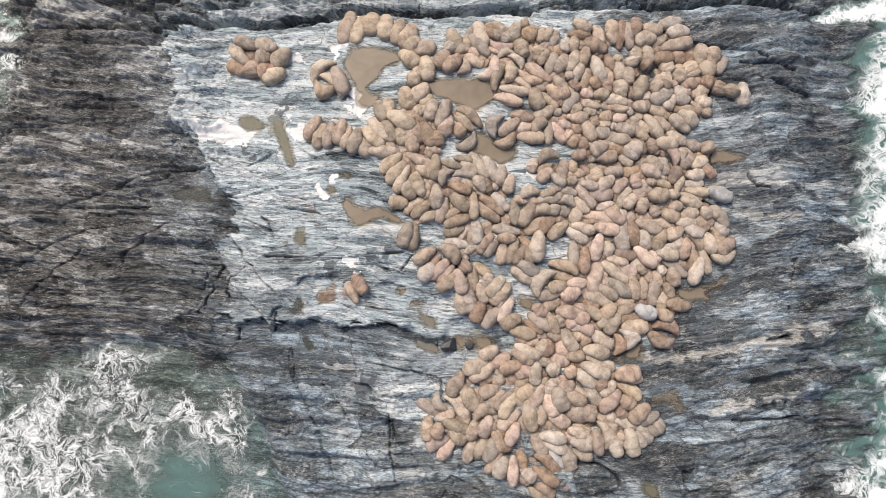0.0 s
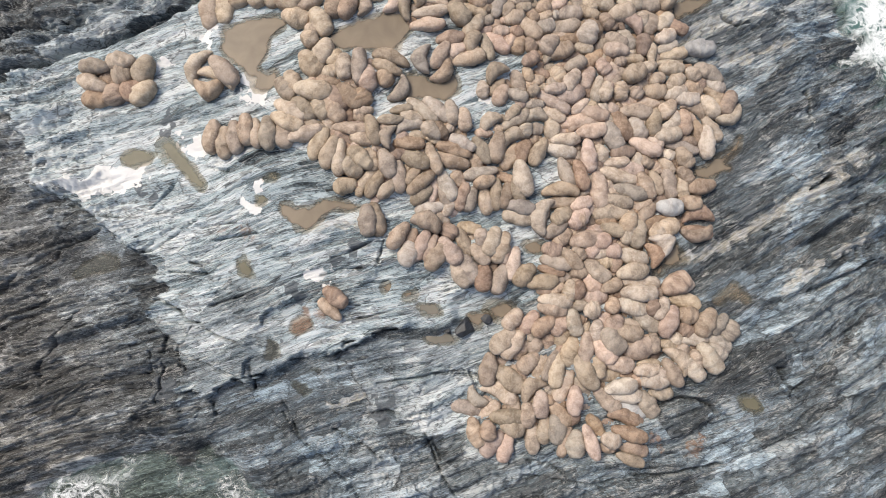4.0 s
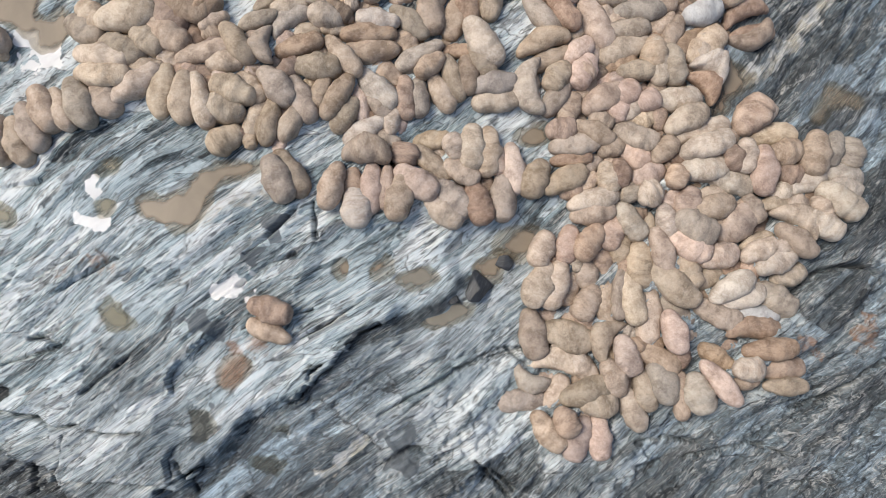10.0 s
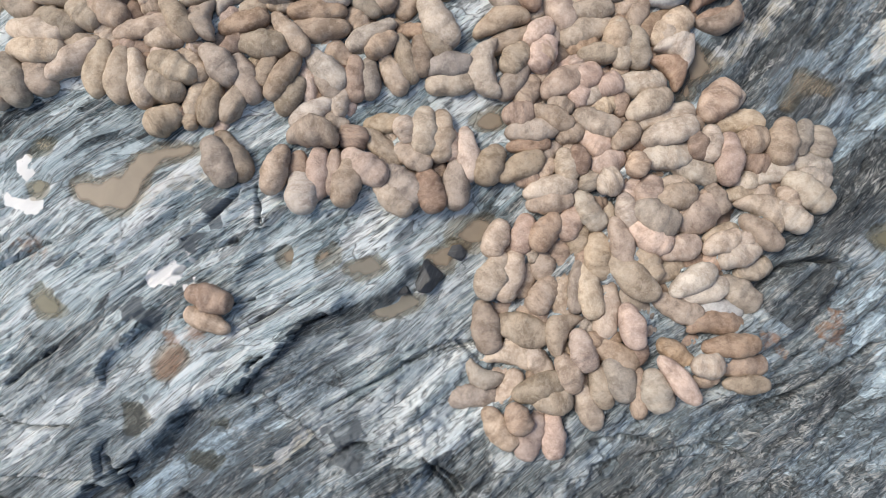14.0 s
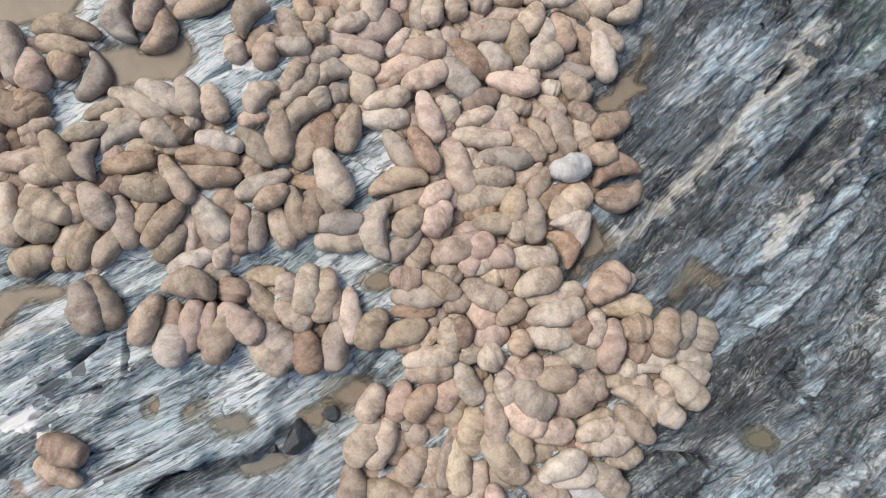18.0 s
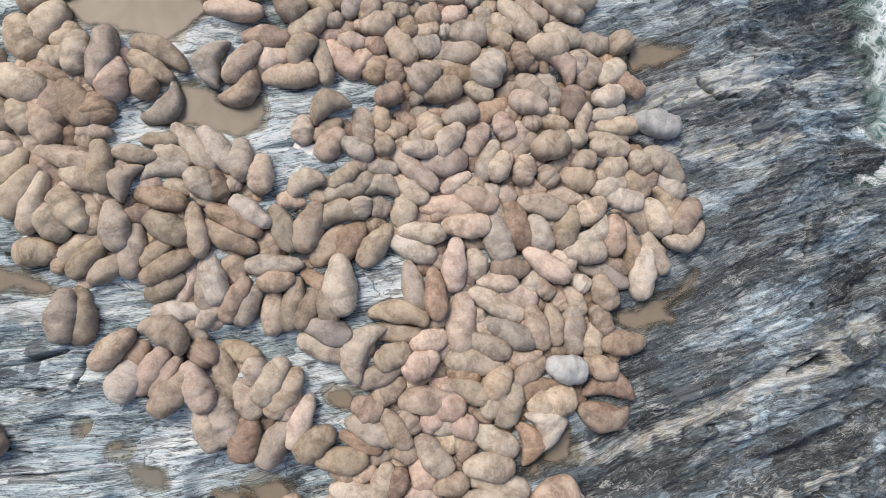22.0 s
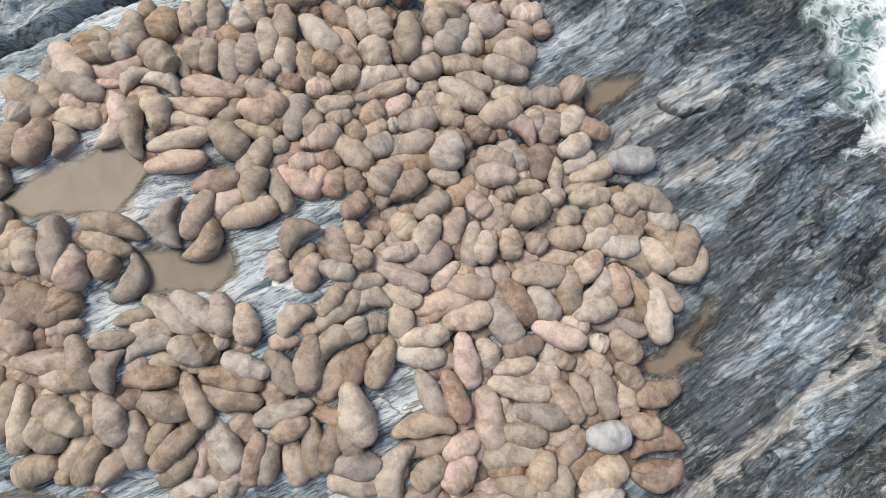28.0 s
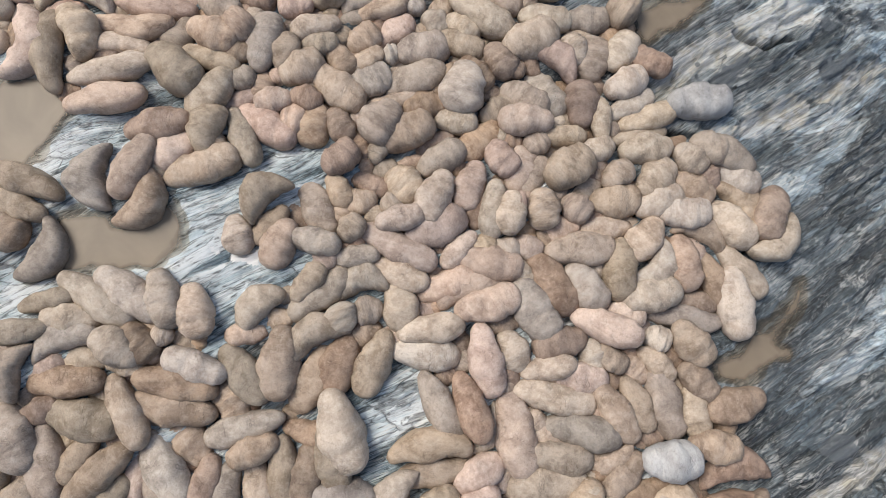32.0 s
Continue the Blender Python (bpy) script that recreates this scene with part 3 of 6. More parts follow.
VEINS = [([(21.1, -6.7), (22.7, -6.8), (24.9, -7.1), (26.4, -6.9), (28.3, -6.7), (30.3, -6.5), (32.0, -6.3), (33.8, -5.7), (36.3, -5.3), (38.0, -5.4), (40.2, -5.9)], 0.85), ([(33.5, -6.8), (34.9, -6.6), (36.5, -6.3)], 0.6), ([(30.7, 9.9), (33.8, 9.9), (37.4, 9.5)], 1.5),
         ([(27.0, -12.4), (31.7, -11.6), (36.4, -11.6)], 0.6), ([(-9.1, -4.9), (-6.8, -4.9)], 0.5), ([(31.3, 6.8), (35.0, 6.0), (39.1, 5.9)], 0.7), ([(-4.2, 8.7), (-1.4, 7.5)], 0.7)]
course(SMOOTH, (-16.2, 19.4), (-15.2, 19.3), (-15.8, 17.7), (-15.4, 16.8), (-16.3, 17.3))
course(SMOOTH, (-3.7, 5.5), (-1.8, 5.9), (-0.8, 5.6), (-1.9, 5.3), (-3.3, 5.1))
course(SMOOTH, (-8.3, 5.5), (-7.7, 5.2), (-7.0, 4.0), (-7.7, 3.9), (-8.5, 4.8))
course(SMOOTH, (-11.5, 1.9), (-10.8, 1.4), (-11.1, 0.4), (-11.9, 0.8))
course(SMOOTH, (-11.1, 23.3), (-11.1, 22.8), (-12.1, 21.0), (-12.6, 20.8), (-12.0, 22.4))
course(SMOOTH, (-18.1, 12.8), (-17.1, 12.7), (-17.4, 11.6), (-18.4, 11.8))
course(SMOOTH, (-5.8, -5.9), (-5.0, -6.6), (-6.1, -7.8), (-6.8, -6.9))
course(SMOOTH, (-20.7, 3.1), (-19.3, 2.4), (-20.0, 1.3), (-21.5, 1.9))
course(SMOOTH, (38.0, 8.4), (38.9, 8.8), (41.0, 8.1), (39.7, 8.1), (38.3, 8.2))
course(SMOOTH, (35.7, 7.0), (37.0, 7.2), (38.4, 6.7), (36.9, 6.5), (35.8, 6.6))
course(SMOOTH, (31.2, 8.8), (32.3, 9.3), (34.0, 9.0), (34.1, 8.6), (32.3, 8.7))
course(SMOOTH, (41.3, 7.5), (42.5, 7.3), (42.4, 6.9), (41.3, 7.2))
course(SMOOTH, (41.9, 6.4), (44.2, 6.4), (44.9, 6.1), (42.7, 5.9))
course(SMOOTH, (27.6, -5.6), (28.5, -5.6), (28.4, -6.0), (27.7, -5.9))
course(MUDDY, (-4.6, 26.8), (-4.1, 27.6), (-2.7, 27.5), (0.4, 26.7), (0.8, 26.1), (1.0, 25.5), (-0.2, 25.2), (-1.0, 25.1), (-1.5, 24.1), (-2.2, 23.4), (-2.8, 23.2), (-2.9, 22.7), (-2.5, 22.2), (-1.6, 22.3), (-1.8, 21.5), (-2.5, 20.8), (-3.6, 20.8), (-4.0, 21.6), (-3.4, 22.3), (-4.0, 22.7), (-4.5, 24.4), (-5.3, 25.8))
course(MUDDY, (3.4, 22.7), (4.6, 22.9), (7.1, 22.7), (9.0, 22.5), (9.7, 22.0), (10.1, 21.2), (10.1, 20.3), (9.0, 19.7), (8.2, 19.2), (7.3, 19.2), (6.5, 19.8), (5.3, 20.6), (3.7, 21.3), (3.1, 22.4))
course(MUDDY, (5.9, 15.4), (7.6, 16.7), (7.7, 17.0), (8.5, 16.6), (9.4, 16.2), (9.6, 15.5), (10.1, 15.0), (11.0, 15.5), (11.5, 15.1), (11.5, 14.8), (11.5, 14.2), (11.1, 13.7), (10.1, 13.5), (9.8, 13.4), (8.3, 14.3), (7.0, 15.0), (6.2, 15.1))
course(MUDDY, (27.9, -0.1), (28.6, -0.6), (29.2, -0.4), (30.1, 0.0), (30.8, 0.3), (30.5, -0.3), (29.6, -0.7), (28.7, -1.0), (28.4, -1.2), (28.9, -1.7), (28.5, -1.9), (27.7, -1.6), (27.0, -1.8), (26.5, -1.8), (25.7, -1.2), (25.9, -0.5), (26.6, -0.6), (27.0, -0.8), (27.4, -0.4))
course(MUDDY, (31.2, 13.2), (32.8, 12.6), (33.8, 12.3), (34.6, 12.0), (34.1, 11.7), (33.1, 11.5), (32.0, 11.5), (30.7, 11.6), (30.8, 12.5))
course(MUDDY, (20.8, -5.2), (21.8, -5.2), (21.7, -5.9), (21.4, -6.4), (22.0, -6.9), (20.6, -6.9), (19.8, -6.6), (19.1, -7.1), (18.6, -6.9), (19.3, -6.3), (20.1, -6.1))
course(MUDDY, (10.5, 0.1), (11.5, -0.1), (11.8, -0.7), (11.3, -1.2), (10.9, -0.9), (10.3, -0.3))
course(MUDDY, (5.5, -3.2), (6.2, -3.2), (7.0, -3.5), (7.7, -4.2), (7.0, -4.5), (6.3, -4.6), (5.8, -4.3), (5.6, -3.8))
course(MUDDY, (-1.3, 2.1), (-0.8, 2.0), (-0.3, 1.4), (-0.3, 1.0), (-0.9, 1.2), (-1.4, 1.5))
course(MUDDY, (0.0, 0.7), (0.5, 0.7), (0.6, 0.4), (0.4, 0.2), (-0.1, 0.5))
course(MUDDY, (-6.0, 11.9), (-5.0, 10.6), (-3.8, 10.2), (-2.5, 10.4), (-1.6, 9.8), (0.0, 8.4), (-0.6, 8.4), (-2.0, 9.0), (-2.9, 9.1), (-4.0, 8.7), (-5.1, 8.5), (-5.8, 9.7), (-6.2, 10.7))
course(MUDDY, (3.7, -2.8), (4.8, -3.3), (5.3, -3.4), (5.8, -4.3), (5.1, -3.8), (4.5, -4.2), (4.1, -4.4), (3.7, -3.4))
course(GREENISH, (0.1, -2.6), (1.1, -2.8), (2.0, -3.0), (2.1, -3.5), (2.0, -4.1), (2.4, -4.5), (2.0, -4.6), (0.7, -4.4), (-0.2, -3.8), (-0.3, -3.2))
course(GREENISH, (0.4, -0.4), (1.3, -0.6), (1.9, -1.2), (2.1, -2.3), (1.6, -2.2), (0.9, -1.8), (0.4, -1.0))
course(GREENISH, (-7.5, 13.2), (-6.6, 12.9), (-6.6, 12.2), (-7.3, 11.9), (-7.8, 12.3))
course(GREENISH, (-5.8, 14.3), (-5.2, 14.0), (-5.0, 13.4), (-5.6, 13.3), (-6.1, 13.8))
course(GREENISH, (-11.1, 8.9), (-10.1, 8.7), (-10.0, 8.1), (-10.0, 7.2), (-10.6, 7.1), (-11.2, 7.6), (-11.3, 8.3))
course(GREENISH, (-12.9, 20.7), (-11.9, 20.9), (-11.2, 18.3), (-10.7, 15.4), (-11.5, 15.4), (-12.4, 17.8), (-13.0, 19.7))
course(GREENISH, (-16.9, 21.3), (-14.9, 21.6), (-13.4, 20.2), (-14.5, 19.5), (-16.3, 20.2))
course(GREENISH, (19.8, -17.9), (21.1, -18.5), (21.4, -19.8), (20.4, -19.7), (19.7, -18.9))
RUSTY = [[(-8.7, 2.7), (-8.0, 2.6), (-7.5, 2.1), (-7.6, 1.6), (-8.5, 1.2), (-9.2, 1.2), (-9.6, 1.7), (-9.6, 2.2)]]
BROWNISH = [[(22.9, -10.1), (23.8, -9.9), (24.3, -10.3), (24.4, -11.1), (24.5, -11.8), (24.0, -12.3), (23.7, -11.5), (22.8, -11.0), (22.1, -11.1), (21.6, -10.6)]]
MURKY_AND_SHADED = [
    [(-24.1, 14.2), (-21.5, 14.9), (-20.0, 14.0), (-20.1, 12.6), (-22.2, 13.3), (-23.8, 13.4)],
    # shadow at the terrace ledge, painted as a dark sheet; no water there
    [(-11.3, 2.2), (-10.8, 1.6), (-11.0, 0.6), (-11.7, 0.5), (-12.1, 1.1), (-11.7, 1.6)],
    [(-9.9, -1.4), (-9.0, -1.4), (-8.8, -1.8), (-9.4, -2.4), (-10.1, -1.7)],
    [(-11.2, -1.6), (-10.2, -2.4), (-10.2, -3.1), (-11.0, -3.1), (-11.5, -2.1)],
]


def rounded(ring):
    """The ring with its corners cut twice."""
    for _ in range(2):
        ring = [(p[0] + (q[0] - p[0]) * k, p[1] + (q[1] - p[1]) * k) for p, q in zip(ring, ring[1:] + ring[:1]) for k in (0.3, 0.9)]
    return ring


POOLS = [(r, MUD, "still pool of opaque tan muddy water") for r in MUDDY] + [(r, SILT, "shallow silty grey-tan pool beside a dark rock") for r in GREENISH[:2]]
POOLS += [(r, OLIVE, "shallow olive-brown pool in a rock hollow") for r in GREENISH[2:]]
POOLS += [(r, BROWN, "shallow brown muddy puddle on the rock") for r in BROWNISH]
POOLS += [(r, RUST, "small rust-orange puddle on grey slab") for r in RUSTY] + [(r, MURK_AND_SHADE, "dark murky puddle or painted ledge shadow in a rock hollow") for r in MURKY_AND_SHADED]
POOLS = [(rounded(r), material, label) for r, material, label in POOLS]
course(WHITE, (-21.6, 21.3), (-19.9, 21.3), (-17.3, 20.8), (-15.1, 19.6), (-15.1, 18.5), (-17.9, 18.7), (-20.7, 19.6))
course(WHITE, (-11.2, 20.5), (-9.3, 19.1), (-9.3, 18.1), (-10.8, 18.2))
course(WHITE, (-4.5, 22.6), (-2.7, 22.5), (-2.4, 21.4), (-3.9, 19.8), (-4.8, 20.8))
course(WHITE, (-8.1, 13.5), (-7.2, 13.5), (-7.2, 13.1), (-8.1, 13.1), (-7.9, 12.0), (-8.4, 11.7), (-8.6, 12.7))
course(WHITE, (-6.4, 5.3), (-5.2, 5.2), (-5.1, 4.5), (-5.6, 4.2), (-6.2, 4.7))
course(WHITE, (9.0, 22.3), (9.7, 22.2), (9.5, 21.8), (10.0, 21.4), (9.7, 21.1), (8.8, 21.7))
course(WHITE, (12.5, 12.6), (13.4, 12.1), (13.0, 11.9), (12.4, 12.2))
course(WHITE, (-16.8, 27.1), (-15.6, 28.1), (-15.4, 27.5))
course(WHITE, (-6.4, 27.9), (-4.9, 28.0), (-5.1, 27.6), (-6.2, 26.6))
course(WHITE, (-11.0, 27.4), (-9.7, 27.5), (-10.1, 26.8))
course(WHITE, (9.9, 21.4), (10.9, 20.6), (10.5, 20.4))
course(OCHRE, (12.6, -17.6), (13.4, -18.5), (12.8, -18.7), (12.2, -18.0))
course(OCHRE, (13.8, -19.4), (14.4, -19.6), (15.6, -19.6), (15.6, -20.1), (14.6, -20.1), (13.8, -19.9))
course(OCHRE, (-6.6, 3.3), (-6.9, 1.6), (-7.8, 2.5))
course(OCHRE, (-10.6, 11.6), (-9.1, 10.8), (-9.8, 10.3))
EAST_Y = [-70, -21, -12, -5, 0, 6, 10, 16, 22, 29, 70]
EAST_X = [33, 40.2, 43.0, 44.6, 45.0, 45.2, 46.0, 46.6, 48.5, 50.0, 55]
SOUTH_X = [-90, -42, -35, -27, -20, -17, -14, -5, 10, 40, 90]
SOUTH_Y = [2, 0, -1.4, -1.4, -3.8, -9, -18, -34, -44, -46, -46]


def teeth(u, v, thick, seed, aspect=5):
    """A jagged offset: each layer of the foliation is broken off at its own place."""
    i = np.floor(v / thick + 0.12 * np.sin(u * 1.7)).astype(int)
    j = np.floor(u / (thick * aspect) + (i % 7) * 0.37).astype(int)
    return table[(table[(i + seed) % 512] + j) % 512] / 256.0 - 1.0


def jagged(x, y):
    u, v = strata(x, y)
    return 0.9 * fbm(x / 4.5 + 70, y / 4.5, 3) + 0.30 * teeth(u, v, 0.42, 3) + 0.42 * teeth(u, v, 1.15, 11)


# the broad swell of the shelf: place and height
RELIEF = [(-18, 20, -0.25), (-10, 6, -0.07), (-4, 12, 0.98), (3, -2, -0.54), (4, -14, -0.91), (10, 2, -0.07), (10, 13, 0.53), (10, 23, 0.66), (19, 0, -0.32), (19, 13, -0.28), (29, 5, 0.11), (32, -6, -0.55)]


def bare_heights(x, y):
    u, v = strata(x, y)
    wob = 0.35 * fbm(x / 1.7, y / 1.7, 3) + 0.5 * fbm(u / 3.0, v / 0.8, 2)
    z = 0.10 * fbm(x / 13, y / 9, 3) + sum(k * np.exp(-((x - a) ** 2 + (y - b) ** 2) / 162) for a, b, k in RELIEF)
    # the raised light slab ends west and south in a ledge, a lower terrace is let into it
    d = area_distance(x, y, SLAB) + 0.15 * wob + jagged(x, y)
    drop = 0.80 * (1 - smooth(x, 2, 9))
    z = z - drop * smooth(d, 0.0, 0.06) - 0.70 * drop * (1 - smooth(d, 0.04, 0.17)) * (d > 0)
    d2 = area_distance(x, y, TERRACE) + 0.10 * wob + 0.22 * jagged(x, y)
    z = z + (0.48 * (1 - smooth(d2, 0.0, 0.06)) - 0.30 * (1 - smooth(d2, 0.02, 0.12)) * (d2 > 0)) * (1 - smooth(y, 4.5, 9)) * (1 - smooth(x, -8.5, -6.5))
    # broken steps along the foliation
    q = fbm(u / 9, v / 1.5, 4) * 3.4
    f = q - np.floor(q)
    rough_part = 0.45 + 0.55 * np.maximum(smooth(-x, 17, 20), smooth(-y, 4, 9)) + 0.25 * smooth(x, 33, 37)
    z = z + rough_part * 0.24 * (np.floor(q) + smooth(f, 0.0, 0.07) - 0.25 * f)
    w = fbm(u / 2.6 + 9, v / 0.55, 3) * 2.2
    f2 = w - np.floor(w)
    z = z + rough_part * 0.075 * (np.floor(w) + smooth(f2, 0.0, 0.18))
    west = np.maximum(smooth(-x, 16, 21), 0.6 * smooth(-y, 5, 10)) + 0.15 * smooth(x, 20, 30) + 0.24
    ub, vb = u + 0.9 * fbm(x / 3, y / 3, 3), v + 0.7 * fbm(x / 4, y / 2.5, 3)
    z = z + west * (0.17 * teeth(ub, vb, 1.6, 21, 2.2) + 0.10 * teeth(ub, vb, 0.7, 29, 3))
    # north: a black cleft, then torn lower ledges
    top = np.interp(x, [p[0] for p in TOP_LEDGE], [p[1] for p in TOP_LEDGE])
    n = y - top + 0.5 * wob
    jag = fbm(u / 3.5 + 3, v / 0.9, 4)
    z = z - 0.55 * smooth(n, -0.1, 0.4) + smooth(n, 0.4, 1.5) * (0.55 * jag + 0.20 * teeth(u, v, 0.8, 57, 4) + 0.16 * teeth(u, v, 0.35, 61))
    n = n + 0.35 * teeth(u, v, 0.7, 41) + 0.25 * teeth(u * 0.5, v, 2.0, 47)
    z = z - 2.1 * np.exp(-(((n - 0.7) / 0.38) ** 2)) * (0.50 + 0.50 * smooth(perlin(x / 6, y * 0 + 3.3), -0.35, 0.2))
    z = z - 1.2 * np.exp(-(((n - 3.2 - 0.8 * perlin(x / 7, y * 0 + 8.1)) / 0.35) ** 2)) * smooth(perlin(x / 5 + 9, y * 0), -0.1, 0.2)
    # down to the sea, east, south-west, west and far north
    e = x - np.interp(y, EAST_Y, EAST_X) + 1.6 * fbm(x / 6, y / 4, 3)
    s = np.interp(x, SOUTH_X, SOUTH_Y) - y + 1.4 * fbm(x / 5, y / 4 + 30, 3)
    wst = -44.0 - x + 2.0 * fbm(x / 6, y / 5 + 60, 3) - 3.5 * (1 - smooth(y, 18, 30))
    nth = y - 47 + 2.5 * fbm(x / 7, y / 7, 3)
    z = z - 3.05 * smooth(e, -10, 0) - np.clip(e, 0, 60) * 0.42
    low = SEA - 0.22 + 0.42 * (z + 0.5) - np.clip(s, 0, 60) * 0.035
    z = z + (low - z) * smooth(s, -4.5, 1.0)
    z = z - 2.8 * smooth(wst, -5, 0) - np.clip(wst, 0, 60) * 0.2 - np.clip(nth, 0, 60) * 0.2
    for px, py, r in POTHOLES:
        z = z - 0.30 * (1 - smooth(np.hypot(x - px, y - py) + 0.05 * wob, r * 0.5, r))
    for line in CRACKS:
        z = z - (0.60 + 0.7 * smooth(x, 9, 13)) * np.exp(-((line_distance(x, y, line) + 0.16 * wob) / (0.070 + 0.035 * smooth(x, 9, 13))) ** 2)
    inland = (e < -6) & (s < -6) & (wst < -6)
    z = np.where(inland, np.maximum(z, SEA + 0.08), z)
    return z


def level_of(ring):
    z = bare_heights(np.array([p[0] for p in ring]), np.array([p[1] for p in ring]))
    return float(np.median(z))


LEVELS = [level_of(ring) for ring, _, _ in POOLS]


def heights(x, y):
    z = bare_heights(x, y)
    wob = 0.18 * fbm(x / 0.9, y / 0.9, 3) + 0.25 * fbm(x / 2.4 + 20, y / 1.2, 2)
    for (ring, material, _), level in zip(POOLS, LEVELS):
        d = area_distance(x, y, ring) + wob - (0.30 if material == MUD else 0.12)
        z = np.where(d < 1.6, z + (level + 0.03 - z) * (1 - smooth(d, 0.45, 1.6)), z)
        z = z - 0.18 * (1 - smooth(d, -0.40, 0.12))
    return z


def spread(*stops):
    """Grid lines from stop to stop: place, spacing, place, spacing, ..., place."""
    return np.concatenate([np.arange(stops[i], stops[i + 2], stops[i + 1]) for i in range(0, len(stops) - 2, 2)])


def sheet(name, xs, ys, z, material, fields):
    nx, ny = len(xs), len(ys)
    X, Y = np.meshgrid(xs, ys)
    co = np.stack([X, Y, z], -1).reshape(-1, 3)
    i = (np.arange(ny - 1)[:, None] * nx + np.arange(nx - 1)[None]).ravel()
    quads = np.stack([i, i + 1, i + 1 + nx, i + nx], -1)
    me = bpy.data.meshes.new(name)
    me.vertices.add(len(co))
    me.vertices.foreach_set("co", co.astype(np.float32).ravel())
    me.loops.add(quads.size)
    me.loops.foreach_set("vertex_index", quads.astype(np.int32).ravel())
    me.polygons.add(len(quads))
    me.polygons.foreach_set("loop_start", np.arange(0, quads.size, 4, dtype=np.int32))
    me.polygons.foreach_set("use_smooth", np.ones(len(quads), bool))
    me.update(calc_edges=True)
    for key, value in fields.items():
        vec = value.ndim == 3
        at = me.attributes.new(key, "FLOAT_VECTOR" if vec else "FLOAT", "POINT")
        at.data.foreach_set("vector" if vec else "value", value.astype(np.float32).ravel())
    me.materials.append(material)
    me.validate()
    return new(name, me)


XS = spread(-75, 0.30, -44, 0.14, -24, 0.07, 4, 0.09, 44, 0.30, 80)
YS = spread(-55, 0.30, -24, 0.13, -6, 0.07, 12, 0.09, 17, 0.13, 37, 0.30, 60)
GXX, GYY = np.meshgrid(XS, YS)
GZ = heights(GXX, GYY)
gu, gv = strata(GXX, GYY)


WARP = 0.85 * fbm(GXX / 1.2, GYY / 1.2, 3)


def nearness(rings, reach):
    a = np.zeros(GXX.shape)
    for ring in rings:
        a = np.maximum(a, 1 - smooth(area_distance(GXX, GYY, ring) + WARP, -0.25, reach))
    return a


slab_d = area_distance(GXX, GYY, SLAB) + jagged(GXX, GYY)
north = GYY - np.interp(GXX, [p[0] for p in TOP_LEDGE], [p[1] for p in TOP_LEDGE])
# the blue-grey of the slab fades eastwards and over the lower rock in the south
tone = 0.95 * (1 - smooth(slab_d, -0.5, 0.6)) * (1 - 0.88 * smooth(GXX, 17, 28))
tone = np.maximum(tone, 0.50 * (1 - smooth(-GYY, 12, 22)) * smooth(GXX, -14, 0) * (1 - smooth(GXX, 12, 26)))
tone = np.maximum(tone, 0.10 * smooth(GXX, 8, 18))
tone = np.maximum(tone, 0.34 * smooth(GXX, 24, 31) * smooth(GYY, 4, 9) * (1 - smooth(GYY, 15, 24)))
tone = np.maximum(tone, 0.10 * smooth(GXX, 20, 27) * smooth(GYY, -14, -6))
tone = tone * (1 - 0.45 * smooth(-GXX, 8.0, 12.0) * (1 - smooth(GYY, 5.5, 9.5)))
tone = tone * (1 - 0.40 * np.exp(-(((GXX - 9.5) / 5.5) ** 2 + ((GYY - 19.5) / 4.5) ** 2)))
tone = tone * (1 - 0.60 * smooth(north, -0.4, 0.6)) * (1 - 0.5 * smooth(GXX, 38, 43))
veins = np.zeros(GXX.shape)
for line, wide in VEINS:
    veins = np.maximum(veins, 1 - smooth(line_distance(GXX, GYY, line) + 0.6 * WARP, 0.1 * wide, wide))
ground = sheet("ground", XS, YS, GZ, ROCK, {"strata": np.stack([gu, gv, gu * 0], -1), "tone": tone, "cool": np.maximum(smooth(GXX, -34, -12), smooth(-GYY, -1, 5) * smooth(GXX, -25, -15)), "crust": nearness(WHITE, 0.45), "ochre": nearness(OCHRE, 0.8), "vein": veins, "bare": nearness(SMOOTH, 0.25)})
tagged(ground, "streaked blue-grey schist rock shelf with ledges and cracks", "rock", kind="structure")


def ground_z(x, y):
    i = np.clip(np.searchsorted(XS, x) - 1, 0, len(XS) - 2)
    j = np.clip(np.searchsorted(YS, y) - 1, 0, len(YS) - 2)
    return float(GZ[j:j + 2, i:i + 2].mean())


# ---- the sea ----
SX = np.concatenate([-np.geomspace(2500, 90, 14), np.arange(-80, 86, 0.45), np.geomspace(95, 2500, 14)])
SY = np.concatenate([-np.geomspace(2500, 80, 14), np.arange(-70, 71, 0.45), np.geomspace(80, 2500, 14)])
sxx, syy = np.meshgrid(SX, SY)
rock = heights(np.clip(sxx, -90, 95), np.clip(syy, -80, 80))
deep = SEA - rock
near_sea = np.exp(-((np.abs(sxx) / 160) ** 4)) * np.exp(-((np.abs(syy) / 160) ** 4))
swell = 0.10 * fbm(sxx / 9, syy / 6, 4) * near_sea
southwest = smooth(-sxx, 8, 16) * smooth(-syy, -6, 4)
offshore = smooth(sxx, 30, 38)
surf = np.exp(-((np.clip(deep, -1, 9) - 0.8 - 1.3 * offshore) / (1.5 - 0.4 * offshore)) ** 2)
inland = np.interp(sxx, SOUTH_X, SOUTH_Y) - syy + 2.0 * fbm(sxx / 6, syy / 5 + 11, 3)
corner = smooth(-syy, 8, 17) * smooth(-sxx, 26, 36)
